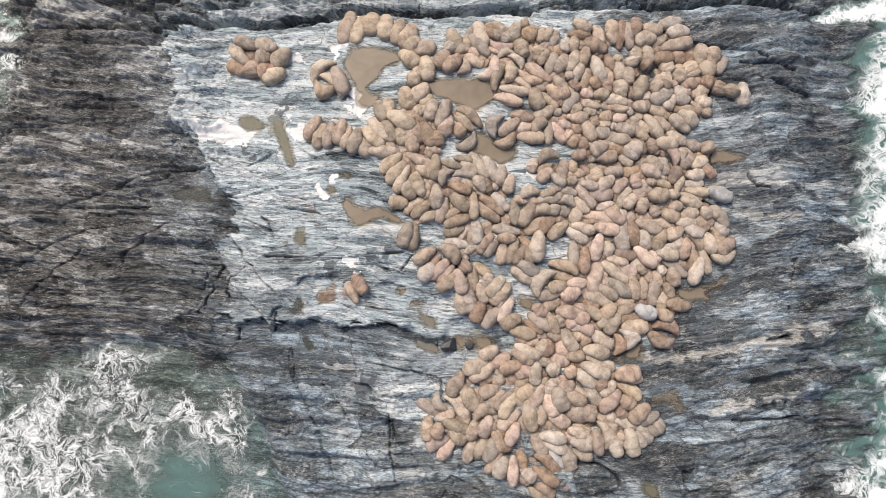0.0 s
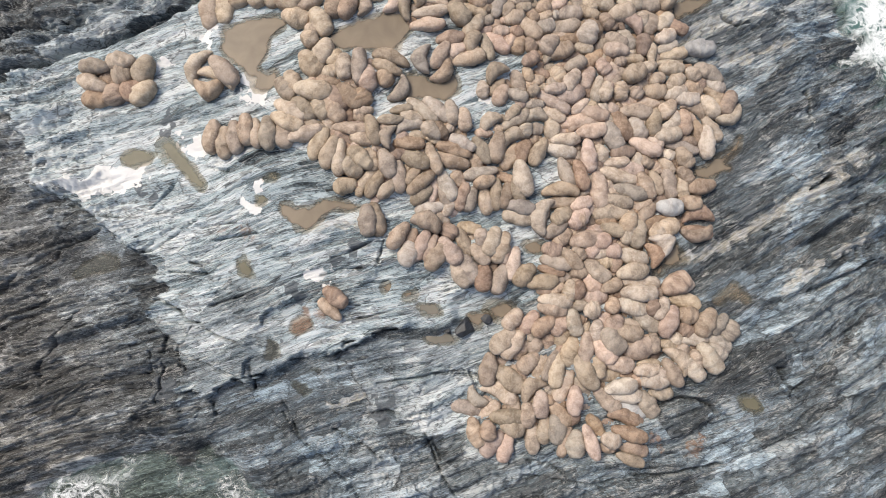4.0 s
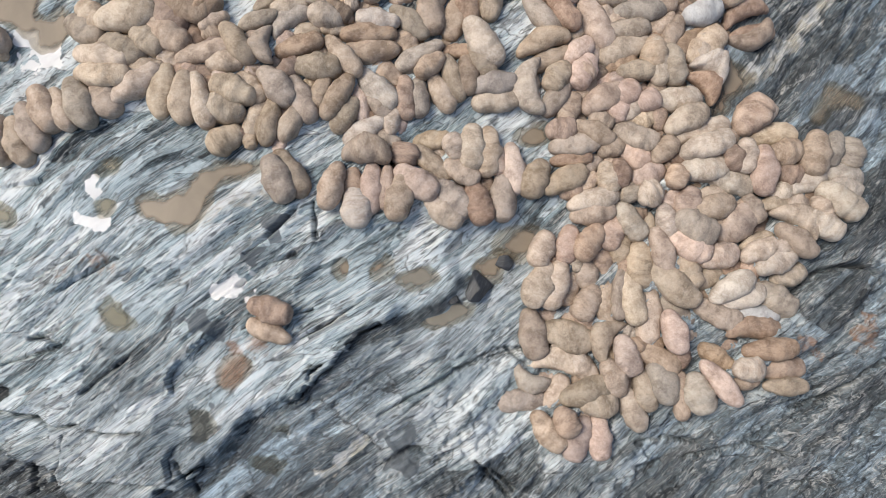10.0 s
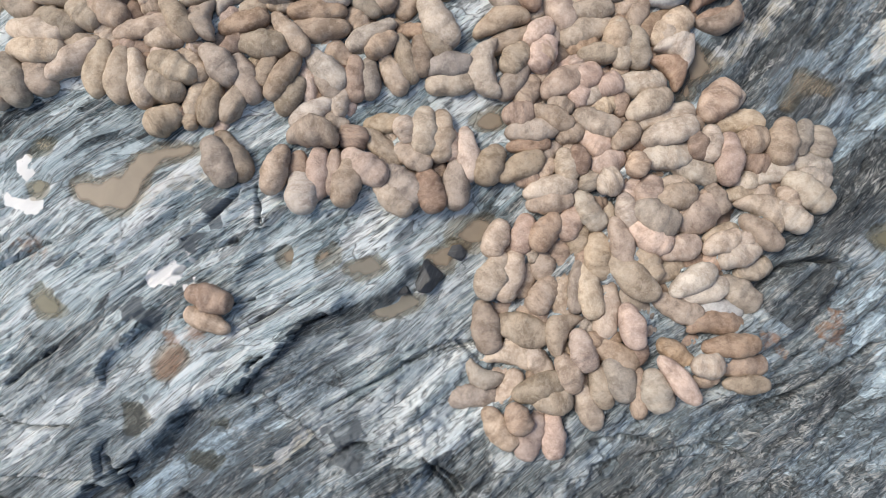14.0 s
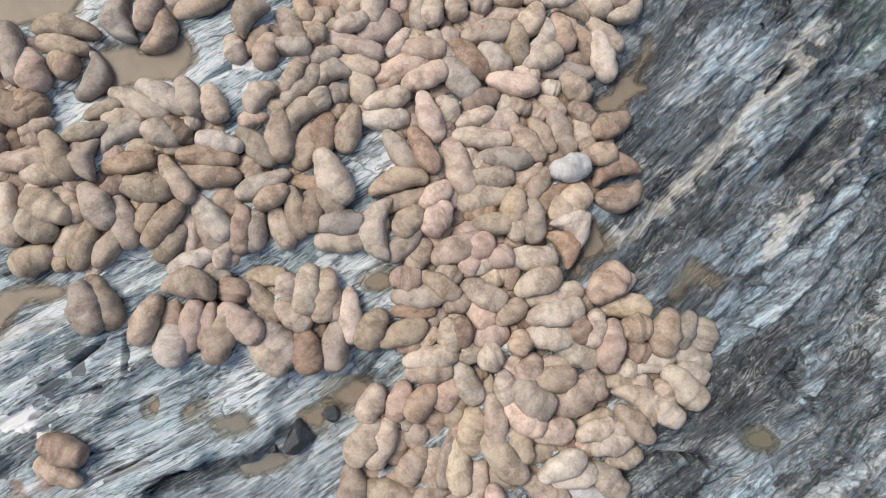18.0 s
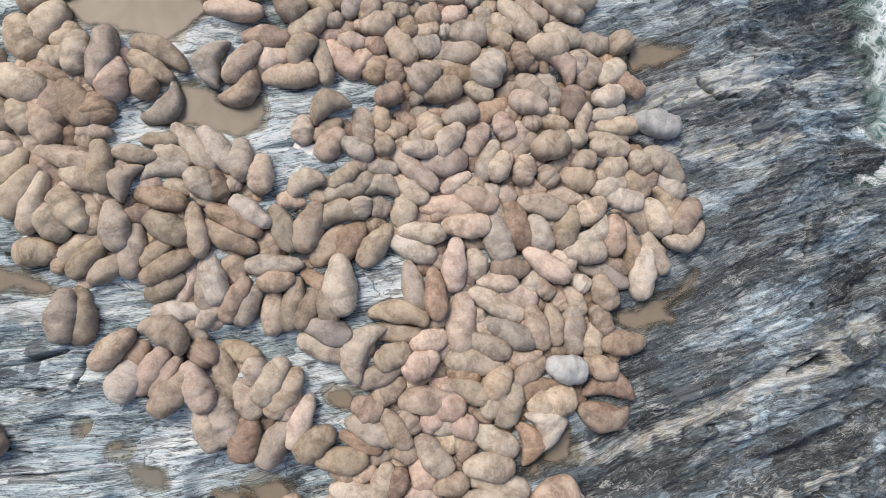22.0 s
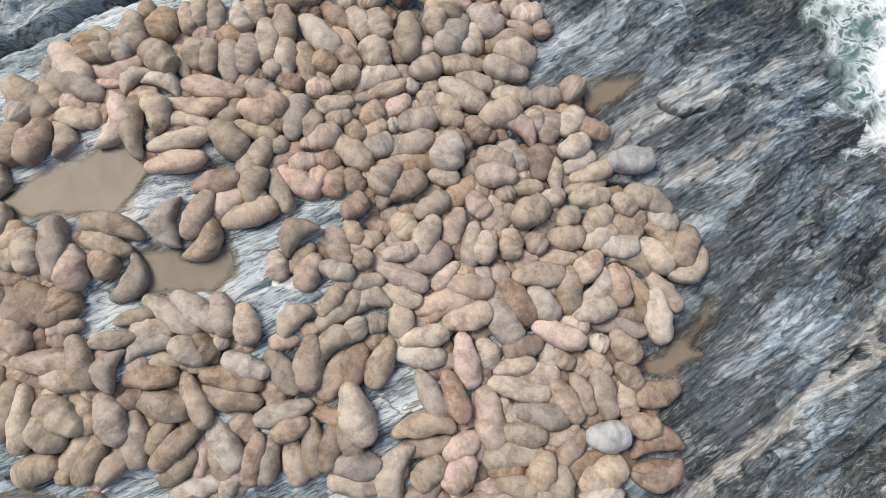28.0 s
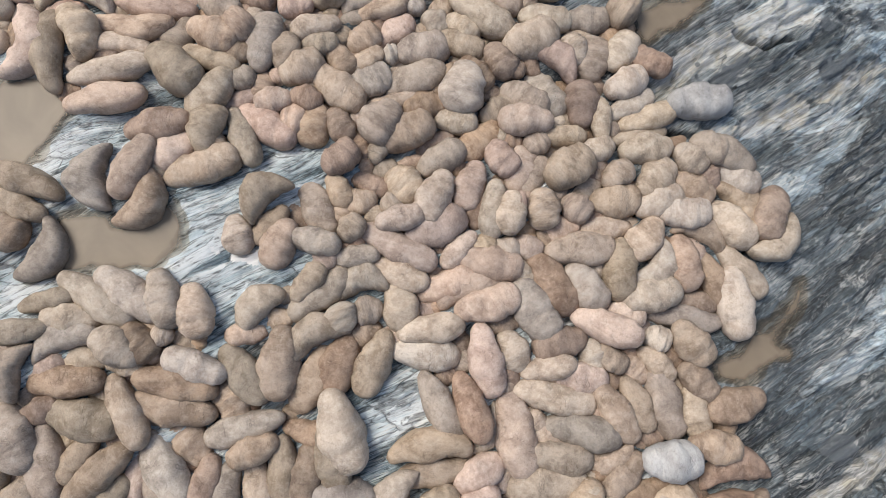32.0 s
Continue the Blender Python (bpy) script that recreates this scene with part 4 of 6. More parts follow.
wash = smooth(inland, -3.0, 3.5) * smooth(-sxx, 14.5, 21) * (0.23 + 0.24 * fbm(sxx / 9, syy / 7, 2) + 0.22 * corner - 0.40 * np.exp(-(((sxx + 24) / 4.5) ** 2 + ((syy + 15) / 4.0) ** 2)))
wash = wash + 0.20 * np.exp(-(((sxx + 20.7) / 1.6) ** 2 + ((syy + 10.5) / 1.8) ** 2))
wash = wash * smooth(sxx, -58, -46) * smooth(syy, -34, -22)
crests = sum(k * np.exp(-(((sxx - a) / 2.6) ** 2 + ((syy - b) / w) ** 2)) for a, b, w, k in [(45.6, 1.6, 3.2, 0.28), (48.5, 10.5, 3.0, 0.10), (38.5, -22.6, 4.0, 0.50), (51.5, 19.0, 3.0, 0.40)])
foam = crests + surf * (0.40 - 0.30 * smooth(-sxx, 28, 36) + 0.55 * fbm(sxx / 6.5, syy / 6.5, 2)) * (1 - southwest) + southwest * wash + 0.08
sea = sheet("sea", SX, SY, SEA + swell, WATER, {"foam": np.clip(foam, 0, 1), "depth": smooth(deep, 0.02, 1.5 - 0.8 * offshore) * (1 - 0.45 * southwest) + 0.75 * np.exp(-(((sxx + 24.5) / 4.5) ** 2 + ((syy + 15) / 4.0) ** 2))})
tagged(sea, "green-grey sea water with white foam washing over rock", "sea", kind="structure")


# ---- pools ----
def pool(ring, material, label, level):
    """Water lying in a hollow: clear and shallow at the rim, with closed sides down to its bed."""
    cx, cy = sum(p[0] for p in ring) / len(ring), sum(p[1] for p in ring) / len(ring)
    px = np.arange(min(p[0] for p in ring) - 0.7, max(p[0] for p in ring) + 0.7, 0.14)
    py = np.arange(min(p[1] for p in ring) - 0.7, max(p[1] for p in ring) + 0.7, 0.14)
    X, Y = np.meshgrid(px, py)
    d = area_distance(X, Y, ring)
    rim = d + 0.16 * fbm(X / 0.8, Y / 0.8, 3) + 0.10 * fbm(X / 2.5 + 9, Y / 2.5, 2)
    keep = d < 0.6
    bm = bmesh.new()
    murk = bm.verts.layers.float.new("murk")
    made = {}
    for j, i in zip(*np.nonzero(keep)):
        made[j, i] = bm.verts.new((X[j, i] - cx, Y[j, i] - cy, 0))
        made[j, i][murk] = float(1 - smooth(rim[j, i], -0.45 if material in (MUD, SILT) else -0.62, 0.15))
    for j, i in made:
        corners = [(j, i), (j, i + 1), (j + 1, i + 1), (j + 1, i)]
        if all(c in made for c in corners):
            bm.faces.new([made[c] for c in corners])
    bmesh.ops.delete(bm, geom=[v for v in bm.verts if not v.link_faces], context="VERTS")
    sides = bmesh.ops.extrude_edge_only(bm, edges=[e for e in bm.edges if e.is_boundary])
    for g in sides["geom"]:
        if isinstance(g, bmesh.types.BMVert):
            g.co.z -= 0.12
    me = bpy.data.meshes.new("pool")
    bm.to_mesh(me)
    bm.free()
    me.materials.append(material)
    ob = new("pool", me)
    ob.location = (cx, cy, level - 0.03)
    return tagged(ob, label, "pool", group="rock pools")


for (ring, material, label), level in zip(POOLS, LEVELS):
    pool(ring, material, label, level)


# ---- loose dark rocks in the hollow ----
def dark_rock(x, y, size, turn, seed):
    """A broken angular block: the hull of a few scattered corners."""
    rnd = random.Random(seed)
    bm = bmesh.new()
    for _ in range(16):
        p = Vector((rnd.uniform(-1, 1), rnd.uniform(-1, 1), rnd.uniform(-0.5, 1)))
        bm.verts.new(p.normalized() * rnd.uniform(0.38, 0.58))
    hull = bmesh.ops.convex_hull(bm, input=bm.verts)
    bmesh.ops.delete(bm, geom=[g for g in hull["geom_interior"] if isinstance(g, bmesh.types.BMVert)], context="VERTS")
    bmesh.ops.bevel(bm, geom=bm.edges[:], offset=0.02, segments=1, affect="EDGES")
    me = bpy.data.meshes.new("loose_rock")
    bm.to_mesh(me)
    bm.free()
    me.materials.append(CHUNK)
    ob = new("loose_rock", me)
    ob.scale = (size * 1.3, size, size * 0.7)
    ob.rotation_euler = (0, 0, radians(turn))
    ob.location = (x, y, ground_z(x, y) + 0.14 * size)
    tagged(ob, "jagged wet black rock lying in a puddle", "rock", group="loose rocks")


dark_rock(3.01, -3.87, 1.65, 20, 1.0)
dark_rock(1.80, -3.52, 0.65, 70, 2.0)
dark_rock(5.03, -4.09, 0.9, -30, 3.0)


# ---- the rounded boulder shapes, which stand in for lying walruses ----
BENDS = (-0.55, -0.28, 0.0, 0.28, 0.55)
VARIANTS = 5


def standin_mesh(bend, k):
    """A long rounded form, one unit long and wide: narrow at one end, full and blunt at the other, bent sideways and creased across."""
    rnd = random.Random(100 + k)
    taper, neck = rnd.uniform(0.18, 0.38), rnd.uniform(0.0, 0.08)
    full, blunt = rnd.uniform(0.52, 0.66), rnd.uniform(3.0, 4.4)
    folds = [(rnd.uniform(0.12, 0.90), rnd.uniform(0.02, 0.055), rnd.uniform(-0.05, 0.05), rnd.uniform(0, 6)) for _ in range(5)]
    rings, sides = 26, 16
    off = Vector((rnd.uniform(0, 50), rnd.uniform(0, 50), rnd.uniform(0, 50)))
    verts, faces = [], []
    for i in range(1, rings):
        a = -math.cos(math.pi * i / rings) * 0.35 + (2 * i / rings - 1) * 0.65
        s = (a + 1) / 2
        r = 0.47 * (1 - abs(a) ** blunt) ** 0.5
        r *= 1 - taper * max(0.0, -a) ** 1.5 - neck * math.exp(-((s - 0.22) / 0.06) ** 2) + 0.09 * math.exp(-((s - full) / 0.2) ** 2)
        for j in range(sides):
            t = 2 * math.pi * j / sides
            c, q = math.cos(t), math.sin(t)
            y = r * math.copysign(abs(c) ** 0.80, c)
            z = r * math.copysign(abs(q) ** 0.72, q)
            p = Vector((a * 1.2, y, z))
            lump = 1 + 0.20 * noise.noise(p * 1.9 + off) + 0.08 * noise.noise(p * 4.6 + off)
            for at, deep, slant, turn in folds:
                lump -= deep * math.exp(-((s - at - slant * c - 0.012 * math.sin(3 * t + turn)) / 0.017) ** 2)
            y, z = y * lump, max(z * lump, -0.42)
            verts.append((a * 0.5, y + bend * (0.5 - a * a), z))
    n = len(verts)
    verts += [(-0.5, -0.5 * bend, -0.04), (0.5, -0.5 * bend, -0.04)]
    for i in range(rings - 2):
        for j in range(sides):
            a, b = i * sides + j, i * sides + (j + 1) % sides
            faces.append((a, b, b + sides, a + sides))
    for j in range(sides):
        faces.append((n, (j + 1) % sides, j))
        last = (rings - 2) * sides
        faces.append((n + 1, last + j, last + (j + 1) % sides))
    me = bpy.data.meshes.new("boulder")
    me.from_pydata(verts, [], faces)
    me.polygons.foreach_set("use_smooth", [True] * len(me.polygons))
    if me.polygons[len(faces) // 2].normal.dot(me.polygons[len(faces) // 2].center) < 0:
        me.flip_normals()
    lie = me.attributes.new("lie", "FLOAT_VECTOR", "POINT")
    lie.data.foreach_set("vector", [c * k for v in verts for c, k in zip(v, (2.2, 1.0, 0.9))])
    return me


SHAPES = [standin_mesh(bend, 10 * i + k) for i, bend in enumerate(BENDS) for k in range(VARIANTS)]
SHAPE_CO = [np.array([v.co for v in me.vertices]) for me in SHAPES]
SHAPE_FACES = [[tuple(p.vertices) for p in me.polygons] for me in SHAPES]
NEAR = {}
# plain boulder-like shapes in place of walruses, by tint
LABELS = {
    "tan": "smooth rounded tan walrus stand-in, mottled, lying among others on rock",
    "brown": "smooth rounded dark brown walrus stand-in wedged among others",
    "pink": "smooth rounded pinkish walrus stand-in lying in the pile",
    "grey": "smooth rounded dusty grey walrus stand-in on the rock shelf",
    "pale": "smooth rounded pale cream walrus stand-in lying in the pile",
    "olive": "smooth rounded olive-tan walrus stand-in, stained, lying among others",
    "white": "smooth rounded chalky white walrus stand-in, conspicuous in the pile",
    "rusty": "smooth rounded rust-orange stained walrus stand-in on grey rock",
}
heap = {"verts": [], "lie": [], "faces": [], "tints": [], "count": 0}
TINT_NAMES = list(TINTS)
# the middle of the pile, which the camera passes nearest
MIDDLE = [(14, 1), (19, 5), (24, 7)]


def lay(tint, x, y, turn, length, width, bend=0.0, lift=0.0):
    """One walrus stand-in with its middle at x, y, its narrow end pointing away from turn degrees. Those far from the
    middle of the pile are joined into one heap.
    """
    rnd = random.Random(int(x * 1000) * 31 + int(y * 1000))
    want = bend / width + rnd.uniform(-0.12, 0.12)
    k = min(range(len(BENDS)), key=lambda i: abs(BENDS[i] - want)) * VARIANTS + rnd.randrange(VARIANTS)
    tall = min(width, 1.40) * rnd.uniform(0.90, 1.12)
    z = min(ground_z(x, y), ground_z(x + 0.5, y), ground_z(x - 0.5, y))
    spot = Vector((x, y, z + 0.22 * tall + (lift or rnd.uniform(-0.08, 0.14))))
    turned = Euler((radians(rnd.uniform(-10, 10)), radians(rnd.uniform(-4, 5)), radians(turn)))
    size = Vector((1.02 * length, 1.05 * width, tall))
    if lift or float(line_distance(np.array(x), np.array(y), MIDDLE)) > 10.2:
        m = np.array(Matrix.LocRotScale(spot, turned, size))
        n = heap["count"]
        heap["verts"].append(SHAPE_CO[k] @ m[:3, :3].T + m[:3, 3])
        heap["lie"].append(SHAPE_CO[k] * (2.2, 1.0, 0.9))
        heap["faces"] += [tuple(i + n for i in f) for f in SHAPE_FACES[k]]
        heap["tints"] += [TINT_NAMES.index(tint)] * len(SHAPE_FACES[k])
        heap["count"] += len(SHAPE_CO[k])
        return
    if (tint, k) not in NEAR:
        NEAR[tint, k] = SHAPES[k].copy()
        NEAR[tint, k].materials.append(SKINS[tint])
    ob = new("boulder", NEAR[tint, k])
    ob.location, ob.rotation_euler, ob.scale = spot, turned, size
    word = "large " if length > 2.7 else "short " if length < 1.7 else "bent " if abs(bend) > 0.25 * width else ""
    tagged(ob, word + LABELS[tint], "boulder", group=tint + " boulders")


def tan(*a):
    lay("tan", *a)


def brown(*a):
    lay("brown", *a)


def pink(*a):
    lay("pink", *a)


def grey(*a):
    lay("grey", *a)


def pale(*a):
    lay("pale", *a)


def olive(*a):
    lay("olive", *a)


def white(*a):
    lay("white", *a)


def rusty(*a):
    lay("rusty", *a)


tan(9.26, 27.32, -80, 2.98, 1.54)
grey(9.05, 26.07, 124, 3.09, 1.33)
grey(8.26, 27.61, -113, 1.86, 0.88)
olive(7.74, 26.40, 86, 1.92, 1.15)
rusty(10.47, 27.48, 78, 1.70, 1.63)
tan(11.10, 26.93, 125, 0.95, 0.77)
grey(11.88, 26.55, 44, 1.37, 1.09)
pink(11.27, 25.88, -14, 2.77, 1.08, -0.61)
pink(10.36, 25.42, -31, 1.44, 0.60)
olive(11.64, 24.94, -173, 1.91, 0.97, -0.48)
tan(13.28, 25.18, 109, 2.10, 1.45)
tan(14.07, 24.69, 77, 2.10, 0.89)
tan(14.84, 24.66, 74, 1.74, 1.34)
tan(15.36, 24.20, 59, 1.94, 1.14)
tan(16.11, 23.46, 65, 2.54, 1.20)
tan(17.17, 23.28, 46, 2.23, 1.43)
pale(12.65, 24.11, -52, 2.23, 0.96, 0.58)
pink(14.68, 22.59, 139, 3.31, 1.15)
rusty(13.52, 22.16, -34, 3.31, 1.02, -0.31)
tan(12.84, 21.53, 146, 2.35, 0.85, -0.25)
tan(11.73, 22.68, 79, 2.28, 1.27, -0.47)
olive(10.53, 22.43, 65, 3.34, 1.07, 0.28)
pink(9.81, 23.24, 45, 2.96, 1.42, -0.48)
brown(9.41, 24.03, 49, 1.43, 0.57)
tan(8.31, 24.46, -36, 2.29, 1.15)
tan(7.18, 23.85, -113, 1.94, 1.06, 0.71)
brown(6.59, 24.29, -113, 1.54, 0.59)
tan(12.03, 20.83, -16, 3.22, 0.99)
pink(11.34, 19.93, -19, 3.06, 1.08)
olive(14.13, 19.59, -74, 2.55, 1.47)
tan(15.42, 19.47, -48, 2.38, 0.92)
tan(14.75, 18.17, -154, 2.55, 1.28)
rusty(16.01, 20.20, -52, 2.12, 1.21)
tan(16.75, 21.27, -61, 1.91, 1.08)
rusty(12.53, 18.02, -18, 2.53, 1.19)
olive(14.04, 16.89, 47, 2.04, 1.23, 0.50)
tan(14.99, 16.16, -97, 2.55, 0.95, 0.21)
tan(17.97, 23.15, 18, 1.54, 1.19)
tan(18.63, 22.20, 57, 2.33, 1.26)
olive(19.46, 21.50, 68, 2.45, 1.13)
brown(20.31, 20.97, 128, 1.45, 1.14)
tan(20.77, 21.64, 112, 1.13, 1.06)
brown(21.47, 20.57, 107, 1.56, 1.06)
tan(22.81, 20.07, 95, 1.99, 1.39)
brown(23.94, 19.68, 65, 1.45, 0.95)
pink(25.20, 19.13, 27, 1.36, 1.08)
grey(26.40, 18.69, 30, 1.18, 1.15)
tan(27.39, 18.03, 1, 1.49, 1.23)
tan(17.79, 21.96, 28, 0.97, 1.02)
brown(18.18, 20.87, -49, 1.50, 0.95)
pink(19.35, 19.91, 158, 1.44, 0.95)
tan(20.79, 19.70, -6, 1.67, 1.15)
tan(22.11, 18.92, -8, 2.58, 1.28, 0.32)
rusty(22.22, 18.19, -9, 2.43, 0.87)
olive(24.70, 18.19, -13, 1.93, 1.30)
grey(23.44, 17.86, -47, 1.18, 0.75)
tan(26.44, 17.32, 147, 2.43, 1.17)
tan(24.39, 17.16, -18, 1.04, 0.76)
tan(26.49, 16.19, -52, 2.23, 1.05)
tan(25.54, 15.86, -63, 3.01, 1.22)
tan(24.63, 15.91, -67, 1.69, 0.99)
pale(23.86, 16.70, -69, 1.29, 1.05)
pink(22.21, 17.19, 8, 2.00, 1.01)
tan(19.55, 18.69, 160, 2.03, 0.95)
grey(21.08, 18.43, -16, 1.18, 0.63)
rusty(16.94, 20.00, 14, 1.39, 1.31)
grey(17.54, 19.09, 48, 2.58, 1.32)
tan(18.03, 18.32, 44, 1.59, 1.01)
tan(19.34, 17.97, -29, 1.49, 0.89)
tan(20.96, 17.45, 8, 1.49, 1.17)
olive(19.72, 17.07, -77, 1.60, 1.03)
tan(20.59, 16.58, 1, 1.59, 0.75)
grey(22.76, 15.89, -21, 2.27, 1.38)
grey(21.55, 16.34, -15, 0.77, 0.80)
tan(24.19, 15.30, -54, 2.02, 1.03)
brown(25.13, 13.89, -86, 1.68, 1.17)
rusty(16.43, 19.20, -38, 1.10, 0.76)
tan(18.23, 17.44, -3, 1.91, 1.23)
pink(17.25, 17.69, -9, 0.58, 0.66)
olive(19.01, 16.10, -72, 2.59, 1.29)
grey(20.29, 15.75, -7, 1.83, 1.30)
tan(21.83, 14.98, -11, 2.73, 1.26)
rusty(22.84, 14.37, 17, 1.92, 0.77)
grey(23.22, 13.62, -135, 2.18, 1.67)
brown(24.01, 13.92, -81, 1.72, 1.04)
grey(16.10, 18.18, 1, 1.05, 0.87)
pink(16.68, 16.81, 157, 1.54, 1.02)
brown(17.77, 16.27, -44, 1.32, 0.98)
olive(20.46, 14.66, -16, 2.52, 0.79)
pink(15.95, 16.12, -65, 2.61, 1.15)
pink(17.03, 15.72, 143, 1.34, 1.19)
rusty(17.50, 15.32, -130, 1.84, 1.26)
brown(18.36, 14.75, -90, 1.52, 1.02)
tan(19.78, 14.01, -157, 1.92, 1.44)
tan(20.45, 13.19, -5, 2.25, 1.30)
tan(22.32, 12.66, -44, 1.75, 0.96)
olive(24.04, 12.29, -1, 1.68, 0.99)
rusty(28.41, 17.43, -13, 1.24, 0.79)
tan(29.07, 16.38, -43, 2.35, 1.41)
pale(28.21, 15.91, 129, 2.52, 1.29)
pale(27.68, 14.49, -42, 2.24, 1.10)
grey(29.12, 13.59, -27, 1.96, 1.12)
tan(30.59, 13.19, -67, 1.36, 1.40)
brown(30.37, 12.52, -22, 0.86, 0.59)
tan(26.58, 13.98, -7, 2.52, 1.49)
tan(27.95, 12.77, 86, 1.39, 1.00)
tan(28.47, 12.14, 47, 1.98, 1.41)
tan(29.59, 11.71, 21, 1.77, 1.23)
brown(30.24, 10.92, -53, 2.16, 1.04)
pink(26.95, 12.81, -63, 2.40, 1.03, 0.55)
brown(25.45, 13.31, -19, 0.90, 0.76)
grey(26.03, 11.96, -83, 2.47, 1.33)
brown(27.04, 10.74, 55, 2.03, 1.31)
pale(28.93, 10.50, -7, 1.84, 1.19)
pale(28.72, 9.72, -4, 2.11, 0.89)
tan(29.05, 8.91, -14, 2.57, 1.00)
white(31.08, 8.36, -31, 2.54, 1.34)
tan(25.18, 12.07, -62, 2.19, 1.25)
pink(24.67, 11.27, 143, 2.20, 1.20)
tan(27.31, 9.81, 61, 1.88, 0.82)
tan(25.57, 10.08, -31, 2.11, 0.86)
olive(28.37, 8.51, -19, 2.44, 0.76)
tan(4.66, 18.88, 63, 3.20, 1.27)
pink(4.85, 17.73, -113, 2.37, 1.47)
olive(7.35, 18.51, 134, 3.32, 1.14, -0.36)
tan(6.71, 17.96, 131, 2.70, 0.99)
olive(6.11, 17.22, -65, 1.69, 1.27)
grey(6.81, 15.95, -144, 2.55, 1.15, 0.64)
rusty(3.72, 16.46, -84, 1.77, 1.59)
tan(3.38, 15.35, 162, 1.71, 0.81)
grey(9.75, 17.36, -122, 2.53, 1.35, -0.70)
pink(11.11, 16.97, -145, 2.72, 1.16)
olive(10.69, 15.76, -150, 2.49, 1.14, 0.55)
tan(13.14, 15.81, -11, 2.96, 1.29)
tan(13.95, 16.39, 96, 0.87, 0.83)
tan(7.73, 13.39, -64, 3.28, 1.12)
grey(8.81, 12.92, -67, 2.90, 1.18)
tan(9.74, 12.15, -105, 2.25, 1.14)
tan(10.44, 11.23, -108, 2.06, 1.19)
olive(6.25, 14.18, -17, 2.06, 0.77)
tan(6.70, 13.18, 145, 2.11, 1.02)
tan(5.02, 13.68, 158, 2.27, 0.86)
brown(8.26, 11.29, -79, 1.74, 1.12)
brown(17.70, 13.51, 8, 1.59, 1.11)
olive(17.04, 12.52, -92, 1.58, 0.94)
tan(17.51, 11.77, 167, 1.32, 0.98)
brown(18.20, 12.21, -53, 1.61, 0.87)
tan(19.27, 11.51, -77, 1.65, 1.38)
olive(14.60, 13.62, -172, 2.17, 1.17, -0.82)
tan(16.02, 12.50, -93, 2.59, 1.20)
tan(16.71, 11.71, 29, 0.97, 0.82)
pale(18.46, 11.11, -19, 0.89, 0.88)
tan(13.03, 12.96, -109, 1.57, 1.08)
olive(14.21, 12.69, -158, 1.82, 0.85)
pink(14.15, 11.88, -146, 2.00, 1.22)
grey(15.28, 11.28, -43, 2.03, 0.95)
olive(16.70, 11.00, 15, 1.15, 0.92)
grey(16.19, 10.13, -29, 2.09, 0.80)
pink(17.78, 9.64, -58, 3.43, 1.14)
pink(19.40, 9.47, -4, 2.69, 1.38)
pink(18.45, 10.39, -18, 1.96, 0.93)
tan(20.02, 10.49, -146, 2.23, 1.24)
grey(21.03, 11.65, 0, 2.15, 1.14)
olive(19.06, 13.17, 41, 1.05, 0.74)
pink(19.85, 12.22, -14, 1.37, 0.56)
pink(21.46, 10.22, -139, 2.13, 1.14)
brown(21.30, 9.50, -122, 2.08, 0.85)
pink(23.06, 10.53, -81, 1.70, 1.13)
tan(21.73, 8.96, -128, 2.41, 1.07)
tan(22.19, 8.46, -128, 1.76, 1.13)
pink(19.76, 8.32, -166, 1.88, 0.83)
tan(17.35, 8.70, -52, 2.45, 1.08)
pale(16.00, 9.06, -18, 1.96, 1.12, 0.80)
pale(14.71, 8.35, 86, 1.15, 1.17)
tan(15.67, 8.11, 157, 1.16, 1.06)
grey(14.47, 9.54, 7, 2.93, 1.15)
tan(14.33, 10.11, 21, 1.83, 0.94)
tan(12.38, 10.25, -168, 2.09, 1.17, -0.53)
olive(16.75, 7.60, -108, 2.02, 1.28)
pink(18.69, 7.40, -8, 2.53, 1.09)
pink(19.30, 6.78, -10, 2.76, 1.04, 0.37)
pink(19.60, 5.99, -15, 2.62, 1.26)
pink(20.52, 7.21, -44, 2.59, 1.27)
pale(21.24, 7.43, -25, 1.45, 1.00)
tan(17.29, 6.29, -22, 2.59, 1.08)
pink(23.47, 9.76, 45, 2.12, 1.16)
tan(24.57, 10.30, 0, 1.06, 0.99)
tan(23.86, 9.31, 27, 1.85, 0.99)
tan(25.10, 8.78, 1, 2.16, 1.45)
tan(26.50, 8.87, -14, 1.47, 0.93)
tan(26.68, 7.60, 13, 1.45, 1.06)
tan(28.26, 7.90, -25, 2.23, 1.21)
tan(27.92, 6.70, 13, 1.91, 1.29)
tan(26.06, 6.78, -31, 2.08, 1.31)
pale(27.49, 5.84, -9, 2.08, 1.16)
tan(29.50, 6.64, -74, 1.51, 1.12)
olive(28.92, 5.57, -71, 1.80, 1.17)
pale(28.05, 4.97, -31, 2.06, 1.20)
grey(30.51, 6.52, -50, 1.89, 1.31)
grey(30.90, 5.95, 116, 2.32, 1.13)
grey(30.74, 5.06, -65, 2.04, 1.23)
tan(30.15, 4.21, -84, 2.33, 1.11, 0.56)
tan(29.42, 3.62, -78, 2.37, 1.33)
brown(30.94, 3.21, -141, 2.35, 1.34)
tan(30.64, 2.24, -171, 2.53, 1.06, 0.64)
tan(23.36, 7.97, -117, 1.65, 1.18)
pink(22.52, 8.62, -31, 0.83, 1.12)
pink(24.53, 7.34, -72, 1.31, 1.11)
tan(25.19, 6.05, 153, 2.12, 0.96)
olive(23.82, 5.90, -27, 2.86, 1.29)
tan(26.19, 4.93, -158, 1.99, 1.27)
